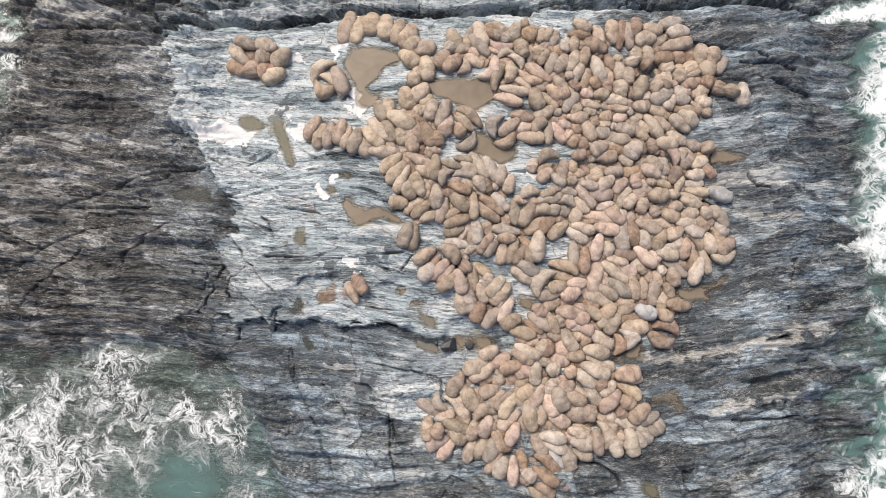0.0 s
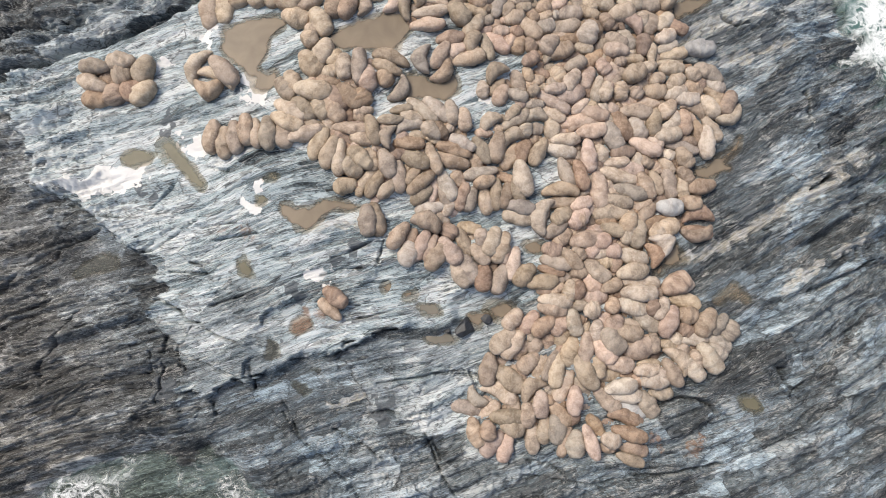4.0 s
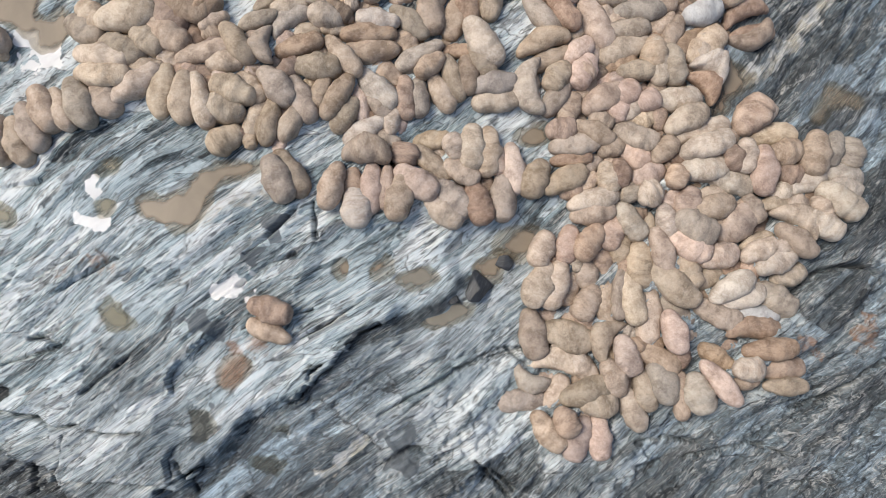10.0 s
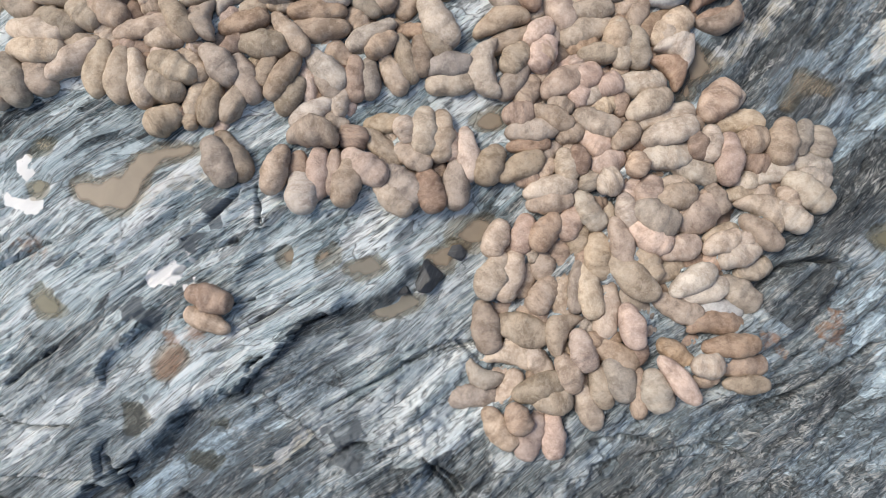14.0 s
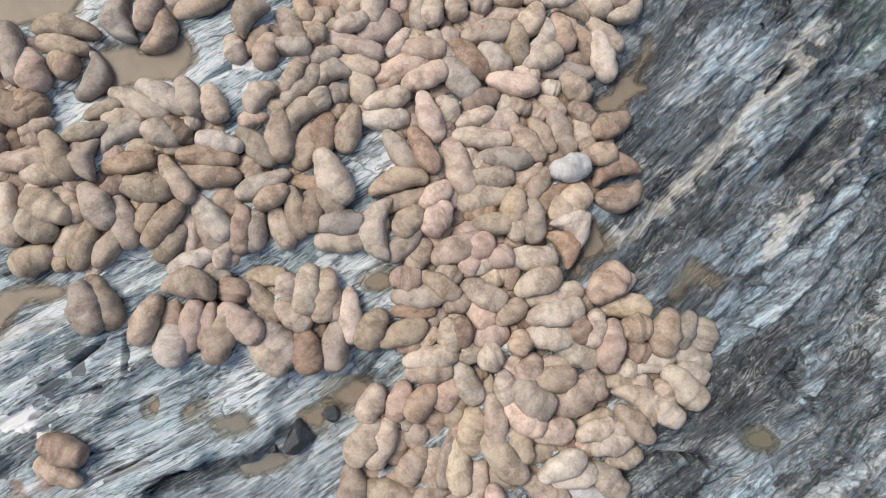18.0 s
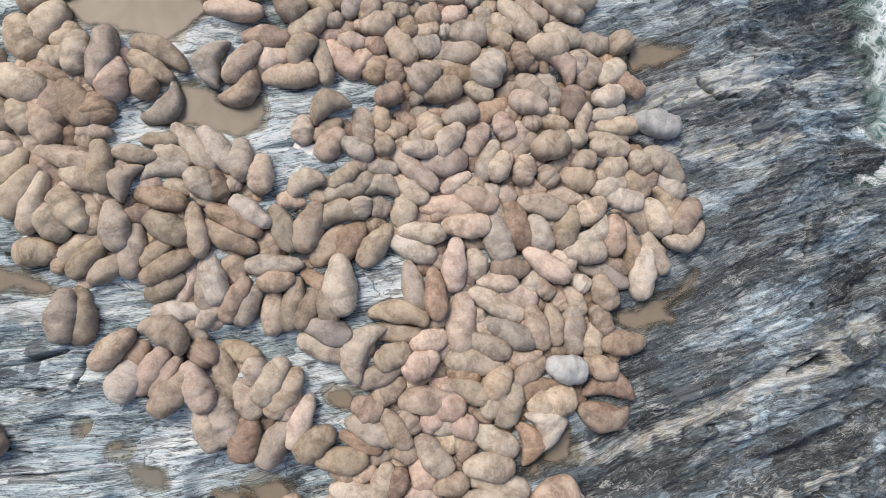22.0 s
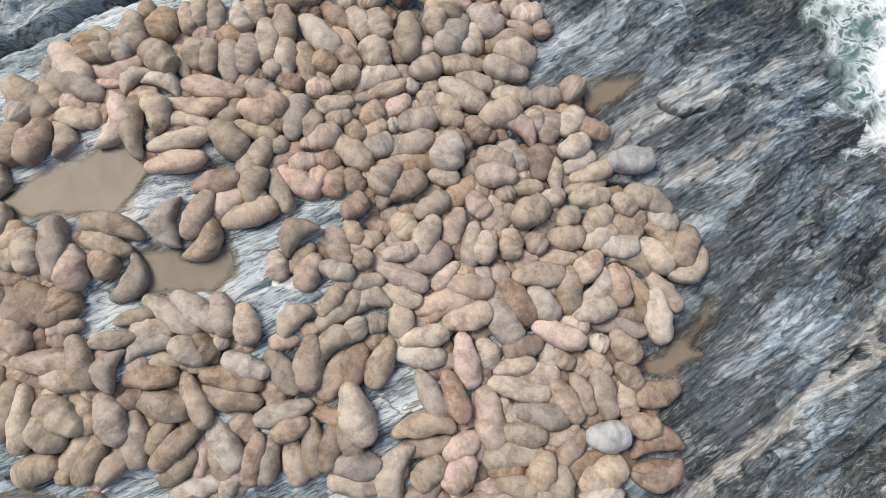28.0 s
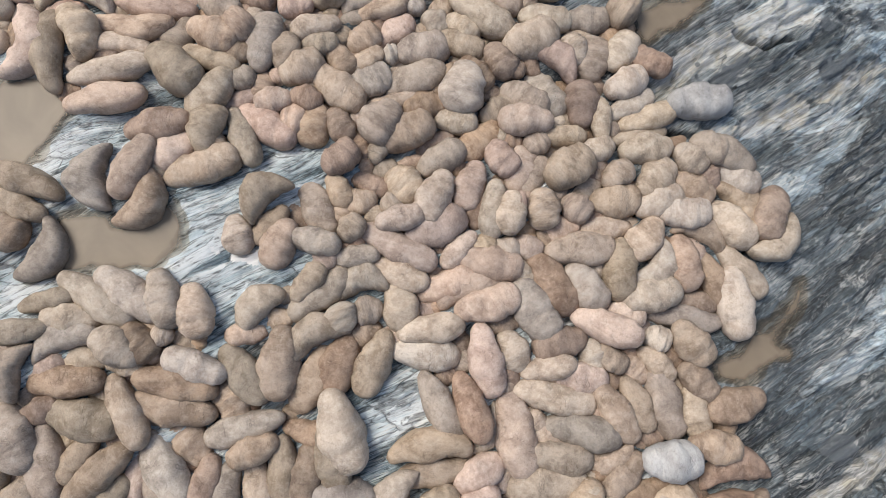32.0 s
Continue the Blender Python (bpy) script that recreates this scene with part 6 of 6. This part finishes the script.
brown(25.23, 26.65, 73, 2.20, 1.35)
tan(26.92, 26.25, -23, 2.25, 1.23)
pale(28.85, 26.77, -170, 2.54, 1.23)
pale(29.56, 25.76, 174, 2.53, 1.47)
tan(26.13, 25.28, -177, 2.32, 1.47)
tan(27.59, 25.02, -145, 2.10, 1.10)
tan(29.14, 24.29, 8, 3.35, 1.35)
brown(20.89, 24.97, 152, 2.66, 1.47)
tan(24.88, 23.62, -98, 1.84, 1.35)
tan(26.08, 23.52, -90, 2.09, 1.23)
tan(31.56, 23.13, 80, 2.50, 1.49)
tan(32.71, 22.78, 70, 2.01, 1.47)
brown(27.51, 22.93, -5, 2.27, 1.47)
brown(29.15, 23.01, -55, 1.84, 1.35)
grey(33.39, 21.68, -124, 2.17, 0.98)
brown(16.04, 30.08, -15, 2.19, 1.10)
brown(17.89, 29.91, 125, 1.84, 0.98)
# small added fillers, set deep in the gaps between them
rusty(13.45, -14.05, 112, 1.00, 0.75, 0, -0.27)
rusty(13.55, -13.65, 124, 1.00, 0.75, 0, -0.25)
pink(13.58, -13.42, 95, 1.00, 0.75, 0, -0.24)
brown(13.14, -12.87, 156, 1.45, 0.83, 0, -0.25)
brown(7.55, -12.65, 162, 1.00, 0.75, 0, -0.27)
brown(15.89, -12.55, 169, 1.52, 0.88, 0, -0.27)
brown(15.05, -8.65, 18, 1.00, 0.75, 0, -0.30)
brown(8.75, -7.80, 68, 1.88, 1.20, 0, -0.27)
brown(18.32, -8.23, 77, 1.18, 0.78, 0, -0.23)
pink(4.82, -7.68, 138, 1.80, 0.93, 0, -0.29)
brown(11.95, -7.40, 143, 1.00, 0.75, 0, -0.25)
brown(15.68, -5.32, 80, 1.00, 0.75, 0, -0.30)
brown(22.55, -4.15, 157, 1.00, 0.75, 0, -0.24)
brown(22.65, -3.80, 100, 1.54, 0.76, 0, -0.23)
tan(12.13, -3.82, -173, 1.81, 0.87, 0, -0.27)
rusty(19.55, -3.95, 36, 1.00, 0.75, 0, -0.25)
rusty(19.65, -3.85, 33, 1.00, 0.75, 0, -0.28)
pink(17.15, -2.90, -148, 1.07, 0.75, 0, -0.28)
brown(24.85, -2.65, 65, 1.00, 0.75, 0, -0.23)
tan(13.55, -1.65, 47, 1.00, 0.75, 0, -0.28)
brown(19.85, -1.55, 109, 1.00, 0.75, 0, -0.25)
rusty(22.38, -1.47, 162, 1.10, 0.76, 0, -0.27)
tan(19.75, -1.45, 56, 1.00, 0.75, 0, -0.26)
pink(21.95, -1.35, 57, 1.00, 0.75, 0, -0.26)
brown(16.21, -0.61, -162, 1.26, 0.91, 0, -0.30)
brown(7.31, -0.47, 73, 1.12, 0.88, 0, -0.22)
pink(16.60, 0.25, 64, 1.00, 0.75, 0, -0.30)
tan(16.85, 0.35, 142, 1.00, 0.75, 0, -0.27)
brown(24.62, 0.63, 103, 1.18, 0.78, 0, -0.26)
rusty(23.15, 0.93, 106, 1.31, 0.94, 0, -0.29)
brown(22.15, 1.05, 172, 1.00, 0.75, 0, -0.29)
brown(23.27, 1.43, 79, 1.23, 0.75, 0, -0.23)
tan(6.85, 2.40, 170, 1.00, 0.75, 0, -0.26)
tan(6.75, 2.55, 161, 1.00, 0.75, 0, -0.24)
brown(21.21, 3.29, 165, 2.20, 1.20, 0, -0.25)
tan(18.65, 3.05, 141, 1.00, 0.75, 0, -0.23)
brown(18.85, 3.21, 90, 1.06, 0.88, 0, -0.27)
brown(16.88, 4.52, 176, 1.00, 0.75, 0, -0.27)
olive(5.32, 4.78, 118, 1.50, 0.88, 0, -0.27)
tan(17.72, 4.58, 27, 1.00, 0.75, 0, -0.23)
olive(19.78, 5.05, 164, 1.56, 0.87, 0, -0.29)
tan(24.05, 4.90, 123, 1.00, 0.75, 0, -0.29)
brown(17.98, 5.23, 77, 1.18, 0.78, 0, -0.25)
tan(5.05, 5.15, 130, 1.00, 0.75, 0, -0.22)
brown(29.75, 5.65, 90, 1.13, 0.90, 0, -0.24)
olive(11.35, 6.35, 15, 1.00, 0.75, 0, -0.26)
brown(7.55, 6.65, 73, 1.00, 0.75, 0, -0.24)
tan(7.88, 7.35, 99, 2.05, 1.20, 0, -0.23)
pink(23.70, 6.95, 170, 1.49, 1.05, 0, -0.25)
rusty(17.75, 6.85, 26, 1.00, 0.75, 0, -0.30)
pink(17.53, 6.98, 162, 1.10, 0.76, 0, -0.27)
rusty(23.00, 7.05, 37, 1.00, 0.75, 0, -0.25)
pink(22.85, 7.15, 24, 1.00, 0.75, 0, -0.29)
brown(14.95, 7.25, 78, 1.00, 0.75, 0, -0.30)
brown(10.25, 7.35, 76, 1.00, 0.75, 0, -0.26)
olive(15.16, 7.48, 167, 1.29, 0.94, 0, -0.23)
olive(9.81, 7.80, 93, 1.65, 1.20, 0, -0.26)
rusty(22.45, 7.60, 88, 1.00, 0.75, 0, -0.27)
tan(25.48, 7.82, -166, 1.71, 0.89, 0, -0.28)
brown(25.95, 8.05, 73, 1.00, 0.75, 0, -0.29)
olive(26.10, 8.15, 148, 1.00, 0.75, 0, -0.22)
pink(26.35, 8.25, 113, 1.00, 0.75, 0, -0.23)
pink(1.15, 8.45, 32, 1.00, 0.75, 0, -0.28)
olive(27.65, 9.25, 141, 1.00, 0.75, 0, -0.27)
tan(12.73, 9.52, 167, 1.18, 0.78, 0, -0.24)
tan(4.58, 9.58, 120, 1.00, 0.75, 0, -0.27)
tan(25.05, 9.65, 127, 1.00, 0.75, 0, -0.23)
rusty(9.75, 10.25, 48, 1.00, 0.75, 0, -0.24)
tan(6.20, 10.35, 172, 1.00, 0.75, 0, -0.25)
olive(9.55, 10.55, 112, 1.26, 0.83, 0, -0.23)
tan(26.00, 10.55, 85, 1.00, 0.75, 0, -0.27)
tan(25.75, 10.65, 49, 1.00, 0.75, 0, -0.23)
rusty(23.82, 10.92, 135, 1.10, 0.83, 0, -0.25)
tan(17.65, 11.05, 64, 1.00, 0.75, 0, -0.25)
rusty(22.77, 11.58, -169, 2.20, 1.20, 0, -0.22)
brown(28.05, 11.05, 74, 1.00, 0.75, 0, -0.23)
tan(23.65, 11.20, 124, 1.00, 0.75, 0, -0.22)
olive(6.45, 11.66, 151, 1.78, 0.91, 0, -0.29)
brown(26.85, 11.75, 176, 1.00, 0.75, 0, -0.23)
pink(2.95, 12.05, 169, 1.00, 0.75, 0, -0.28)
rusty(2.85, 12.15, 14, 1.00, 0.75, 0, -0.24)
brown(15.23, 12.54, 89, 1.69, 0.76, 0, -0.25)
olive(21.85, 12.25, 169, 1.00, 0.75, 0, -0.25)
pink(21.30, 12.40, -175, 1.99, 0.86, 0, -0.28)
olive(18.90, 12.48, 0, 1.25, 0.81, 0, -0.24)
rusty(29.65, 12.60, 0, 1.06, 0.82, 0, -0.28)
brown(18.45, 12.85, 179, 1.00, 0.75, 0, -0.29)
rusty(18.35, 12.95, 79, 1.00, 0.75, 0, -0.29)
brown(24.25, 12.95, 137, 1.00, 0.75, 0, -0.25)
pink(4.18, 13.38, 8, 1.00, 0.75, 0, -0.22)
brown(1.07, 13.94, 112, 1.71, 0.95, 0, -0.30)
brown(18.65, 13.70, 90, 1.22, 0.75, 0, -0.29)
brown(21.63, 13.80, 159, 1.86, 1.13, 0, -0.26)
pink(0.75, 14.35, 99, 1.00, 0.75, 0, -0.26)
olive(0.65, 14.45, 68, 1.00, 0.75, 0, -0.29)
rusty(0.55, 14.55, 37, 1.00, 0.75, 0, -0.23)
brown(0.40, 14.70, 90, 1.00, 0.83, 0, -0.27)
pink(19.10, 14.65, 171, 1.00, 0.75, 0, -0.23)
olive(25.15, 14.95, 124, 1.00, 0.75, 0, -0.27)
brown(2.20, 15.54, 66, 1.68, 0.97, 0, -0.26)
tan(0.42, 15.64, 100, 1.34, 1.02, 0, -0.29)
tan(27.55, 15.45, 98, 1.00, 0.75, 0, -0.22)
tan(11.85, 16.55, 53, 1.00, 0.75, 0, -0.23)
pink(12.64, 16.93, -167, 2.01, 1.20, 0, -0.27)
olive(23.10, 16.70, 0, 1.00, 0.83, 0, -0.25)
brown(27.65, 17.20, 66, 1.00, 0.75, 0, -0.29)
pink(15.73, 17.56, 176, 1.87, 0.81, 0, -0.25)
brown(16.63, 17.65, -145, 1.22, 0.92, 0, -0.22)
tan(3.55, 17.80, 110, 1.00, 0.75, 0, -0.23)
rusty(3.45, 18.08, 180, 1.03, 0.90, 0, -0.30)
olive(20.25, 17.95, 19, 1.00, 0.75, 0, -0.23)
olive(1.88, 18.98, 146, 2.20, 1.00, 0, -0.29)
olive(29.75, 18.45, 113, 1.00, 0.75, 0, -0.27)
pink(23.62, 18.71, 84, 1.15, 0.88, 0, -0.22)
pink(5.55, 18.90, 89, 1.00, 0.75, 0, -0.22)
brown(20.55, 18.95, 68, 1.00, 0.75, 0, -0.25)
tan(20.35, 19.05, 47, 1.00, 0.75, 0, -0.26)
tan(19.95, 19.25, 75, 1.00, 0.75, 0, -0.22)
tan(18.80, 19.45, 55, 1.00, 0.75, 0, -0.29)
brown(30.01, 20.05, -162, 2.20, 1.20, 0, -0.29)
pink(0.80, 19.65, 112, 1.00, 0.75, 0, -0.28)
brown(21.95, 19.75, 7, 1.00, 0.75, 0, -0.23)
olive(25.65, 20.05, 2, 1.00, 0.75, 0, -0.26)
pink(28.25, 20.15, 44, 1.00, 0.75, 0, -0.24)
tan(17.75, 20.35, 44, 1.00, 0.75, 0, -0.23)
tan(19.75, 20.50, 130, 1.00, 0.75, 0, -0.28)
pink(17.65, 20.55, 109, 1.00, 0.75, 0, -0.26)
olive(14.84, 20.94, -151, 1.91, 1.18, 0, -0.23)
brown(10.35, 20.85, 161, 1.00, 0.75, 0, -0.24)
olive(14.10, 21.05, 54, 1.00, 0.75, 0, -0.24)
rusty(15.95, 21.30, 110, 1.00, 0.75, 0, -0.26)
tan(10.98, 21.68, 84, 1.00, 0.75, 0, -0.25)
brown(17.05, 22.10, 146, 1.00, 0.75, 0, -0.30)
pink(16.05, 22.15, 45, 1.00, 0.75, 0, -0.25)
rusty(16.20, 22.25, 19, 1.00, 0.75, 0, -0.26)
pink(30.65, 22.45, 3, 1.00, 0.75, 0, -0.25)
rusty(30.39, 23.28, 79, 2.20, 1.20, 0, -0.24)
pink(19.82, 22.88, 114, 1.00, 0.75, 0, -0.23)
pink(23.55, 23.05, 151, 1.00, 0.75, 0, -0.27)
brown(14.35, 23.75, 153, 1.00, 0.75, 0, -0.23)
brown(21.25, 23.80, 84, 1.00, 0.75, 0, -0.28)
brown(27.10, 23.95, 0, 1.40, 0.94, 0, -0.24)
pink(11.55, 24.11, 165, 1.62, 0.99, 0, -0.25)
rusty(16.78, 24.86, 151, 1.95, 1.20, 0, -0.24)
tan(10.31, 24.73, -168, 1.31, 1.01, 0, -0.29)
olive(9.25, 24.65, 86, 1.00, 0.75, 0, -0.23)
olive(8.85, 24.95, 175, 1.00, 0.75, 0, -0.29)
brown(8.75, 25.05, 105, 1.00, 0.75, 0, -0.29)
brown(28.65, 25.05, 41, 1.00, 0.75, 0, -0.24)
brown(7.15, 25.15, 119, 1.00, 0.75, 0, -0.27)
pink(8.42, 25.39, 135, 1.42, 0.90, 0, -0.22)
pink(15.78, 25.38, 136, 1.43, 0.93, 0, -0.24)
brown(22.12, 25.22, 9, 1.00, 0.75, 0, -0.28)
rusty(14.65, 25.77, -180, 1.03, 0.80, 0, -0.23)
brown(-14.75, 27.95, 125, 1.68, 1.08, 0, -0.24)
brown(29.35, 7.45, 179, 1.45, 0.79, 0, -0.33)
brown(32.35, 20.15, 75, 1.18, 0.82, 0, -0.34)
brown(17.65, 24.35, 119, 1.47, 0.76, 0, -0.29)
brown(10.15, -15.65, 134, 1.54, 0.73, 0, -0.31)
tan(8.85, -13.45, 123, 1.34, 0.77, 0, -0.29)
brown(7.75, -14.05, 25, 1.25, 0.81, 0, -0.29)
tan(15.55, -13.85, 164, 1.38, 0.82, 0, -0.32)
olive(4.95, -13.25, 42, 1.52, 0.76, 0, -0.26)
brown(18.65, -13.25, 155, 1.33, 0.78, 0, -0.33)
brown(6.05, -13.05, 118, 1.14, 0.83, 0, -0.33)
brown(10.85, -12.75, 91, 1.33, 0.78, 0, -0.30)
tan(2.15, -12.45, 19, 1.37, 0.81, 0, -0.31)
brown(6.65, -11.95, 170, 1.31, 0.86, 0, -0.28)
brown(11.85, -11.35, 175, 1.43, 0.86, 0, -0.33)
olive(5.35, -11.55, 68, 1.52, 0.76, 0, -0.27)
rusty(16.65, -11.25, 63, 1.29, 0.73, 0, -0.27)
rusty(17.95, -11.55, 53, 1.42, 0.89, 0, -0.31)
brown(13.15, -11.25, 107, 1.39, 0.85, 0, -0.31)
brown(3.35, -11.15, 7, 1.19, 0.74, 0, -0.30)
pink(2.25, -10.05, 119, 1.27, 0.79, 0, -0.32)
olive(3.45, -8.95, 166, 1.26, 0.79, 0, -0.32)
rusty(9.15, -8.85, 29, 1.29, 0.78, 0, -0.27)
brown(13.45, -7.45, 99, 1.16, 0.86, 0, -0.28)
rusty(14.85, -6.85, 42, 1.34, 0.71, 0, -0.27)
tan(7.65, -6.75, 57, 1.13, 0.70, 0, -0.30)
brown(6.95, -5.85, 21, 1.43, 0.76, 0, -0.29)
rusty(13.05, -5.55, 179, 1.12, 0.84, 0, -0.29)
rusty(18.45, -4.35, 14, 1.30, 0.89, 0, -0.31)
tan(12.95, -4.35, 33, 1.28, 0.71, 0, -0.26)
pink(6.35, 4.95, 29, 1.22, 0.83, 0, -0.26)
rusty(20.75, -2.45, 110, 1.46, 0.75, 0, -0.30)
pink(17.95, -1.85, 140, 1.31, 0.71, 0, -0.30)
olive(24.05, -0.65, 102, 1.57, 0.84, 0, -0.32)
pink(20.95, 0.25, 17, 1.34, 0.84, 0, -0.29)
pink(24.25, 2.05, 72, 1.13, 0.75, 0, -0.31)
tan(18.95, 0.55, 115, 1.54, 0.89, 0, -0.32)
rusty(16.05, 1.55, 92, 1.30, 0.81, 0, -0.33)
tan(5.45, 1.65, 142, 1.14, 0.90, 0, -0.33)
brown(27.15, 2.05, 154, 1.21, 0.70, 0, -0.30)
pink(27.65, 3.35, 76, 1.48, 0.80, 0, -0.33)
brown(4.45, 3.45, 164, 1.25, 0.79, 0, -0.27)
brown(26.85, 4.35, 100, 1.17, 0.80, 0, -0.28)
tan(26.15, 5.65, 147, 1.26, 0.73, 0, -0.33)
brown(5.55, 6.25, 125, 1.50, 0.89, 0, -0.29)
tan(24.15, 8.25, 11, 1.45, 0.71, 0, -0.32)
tan(28.85, 6.45, 159, 1.54, 0.71, 0, -0.28)
pink(15.95, 6.65, 135, 1.38, 0.88, 0, -0.29)
brown(25.05, 6.65, 103, 1.32, 0.86, 0, -0.29)
brown(26.95, 6.85, 131, 1.45, 0.75, 0, -0.28)
pink(18.55, 7.95, 101, 1.26, 0.76, 0, -0.33)
pink(19.35, 8.65, 122, 1.24, 0.71, 0, -0.28)
olive(20.65, 7.95, 5, 1.16, 0.89, 0, -0.27)
pink(11.45, 9.65, 155, 1.57, 0.82, 0, -0.32)
pink(13.45, 8.85, 23, 1.20, 0.77, 0, -0.33)
olive(13.45, 10.15, 149, 1.46, 0.72, 0, -0.30)
brown(14.75, 8.95, 114, 1.17, 0.85, 0, -0.31)
pink(15.25, 10.55, 21, 1.26, 0.88, 0, -0.30)
pink(22.95, 8.45, 31, 1.12, 0.83, 0, -0.33)
pink(6.15, 8.65, 175, 1.40, 0.72, 0, -0.27)
pink(2.55, 9.45, 123, 1.20, 0.70, 0, -0.27)
brown(26.55, 9.65, 87, 1.54, 0.78, 0, -0.32)
tan(16.25, 9.55, 148, 1.25, 0.80, 0, -0.28)
brown(22.65, 9.65, 66, 1.50, 0.86, 0, -0.29)
brown(21.45, 11.05, 111, 1.30, 0.73, 0, -0.27)
pink(7.35, 10.45, 69, 1.15, 0.78, 0, -0.28)
tan(20.55, 9.85, 162, 1.20, 0.86, 0, -0.31)
rusty(8.55, 10.15, 85, 1.37, 0.72, 0, -0.32)
rusty(16.25, 10.55, 2, 1.36, 0.82, 0, -0.33)
pink(5.15, 12.05, 4, 1.44, 0.82, 0, -0.30)
olive(4.05, 11.55, 86, 1.45, 0.78, 0, -0.26)
olive(8.85, 11.45, 166, 1.45, 0.83, 0, -0.30)
pink(7.45, 12.35, 65, 1.40, 0.84, 0, -0.30)
tan(24.55, 14.15, 52, 1.11, 0.85, 0, -0.29)
rusty(0.85, 12.95, 74, 1.58, 0.70, 0, -0.27)
brown(27.45, 12.95, 13, 1.48, 0.83, 0, -0.26)
tan(28.55, 13.05, 124, 1.52, 0.85, 0, -0.29)
brown(26.15, 13.15, 87, 1.15, 0.72, 0, -0.31)
olive(23.75, 14.75, 76, 1.58, 0.83, 0, -0.31)
rusty(26.45, 14.75, 95, 1.20, 0.84, 0, -0.31)
tan(18.35, 15.55, 20, 1.44, 0.81, 0, -0.28)
tan(21.45, 15.65, 45, 1.15, 0.76, 0, -0.28)
olive(18.15, 16.85, 14, 1.58, 0.72, 0, -0.31)
brown(25.65, 16.85, 40, 1.13, 0.81, 0, -0.27)
olive(24.75, 17.45, 131, 1.31, 0.79, 0, -0.30)
brown(20.25, 16.95, 54, 1.24, 0.82, 0, -0.26)
brown(21.75, 17.65, 76, 1.17, 0.76, 0, -0.30)
olive(28.35, 17.95, 33, 1.20, 0.82, 0, -0.29)
rusty(18.45, 18.05, 59, 1.14, 0.89, 0, -0.33)
olive(25.65, 18.15, 172, 1.26, 0.87, 0, -0.29)
brown(30.95, 20.45, 161, 1.41, 0.86, 0, -0.27)
brown(25.65, 21.15, 35, 1.18, 0.72, 0, -0.33)
olive(27.05, 21.55, 137, 1.39, 0.79, 0, -0.31)
brown(24.55, 22.05, 128, 1.56, 0.89, 0, -0.29)
brown(23.55, 20.25, 66, 1.51, 0.74, 0, -0.31)
brown(20.85, 20.25, 83, 1.44, 0.85, 0, -0.33)
pink(22.25, 20.85, 169, 1.33, 0.70, 0, -0.26)
tan(18.65, 21.05, 24, 1.10, 0.78, 0, -0.31)
rusty(12.05, 21.45, 13, 1.48, 0.84, 0, -0.32)
brown(28.45, 22.15, 146, 1.60, 0.85, 0, -0.32)
tan(13.35, 23.05, 69, 1.25, 0.80, 0, -0.28)
brown(21.45, 22.75, 104, 1.25, 0.77, 0, -0.27)
olive(25.75, 24.55, 78, 1.21, 0.90, 0, -0.32)
rusty(20.25, 24.25, 13, 1.24, 0.72, 0, -0.30)
brown(19.05, 24.45, 97, 1.29, 0.89, 0, -0.33)
tan(19.35, 25.65, 23, 1.14, 0.86, 0, -0.33)
brown(12.55, 25.85, 4, 1.38, 0.89, 0, -0.27)
brown(20.65, 25.85, 10, 1.21, 0.89, 0, -0.30)
pink(10.05, 26.45, 93, 1.58, 0.82, 0, -0.27)
pink(13.45, 26.95, 91, 1.13, 0.78, 0, -0.28)

me = bpy.data.meshes.new("boulder_heap")
me.from_pydata(np.concatenate(heap["verts"]).tolist(), [], heap["faces"])
me.attributes.new("lie", "FLOAT_VECTOR", "POINT").data.foreach_set("vector", np.concatenate(heap["lie"]).astype(np.float32).ravel())
me.polygons.foreach_set("material_index", heap["tints"])
me.polygons.foreach_set("use_smooth", [True] * len(me.polygons))
for key in TINT_NAMES:
    me.materials.append(HEAP_SKINS[key])
tagged(new("boulder_heap", me), "dense heap of smooth rounded tan and brown walrus stand-ins", "boulders", kind="stuff")
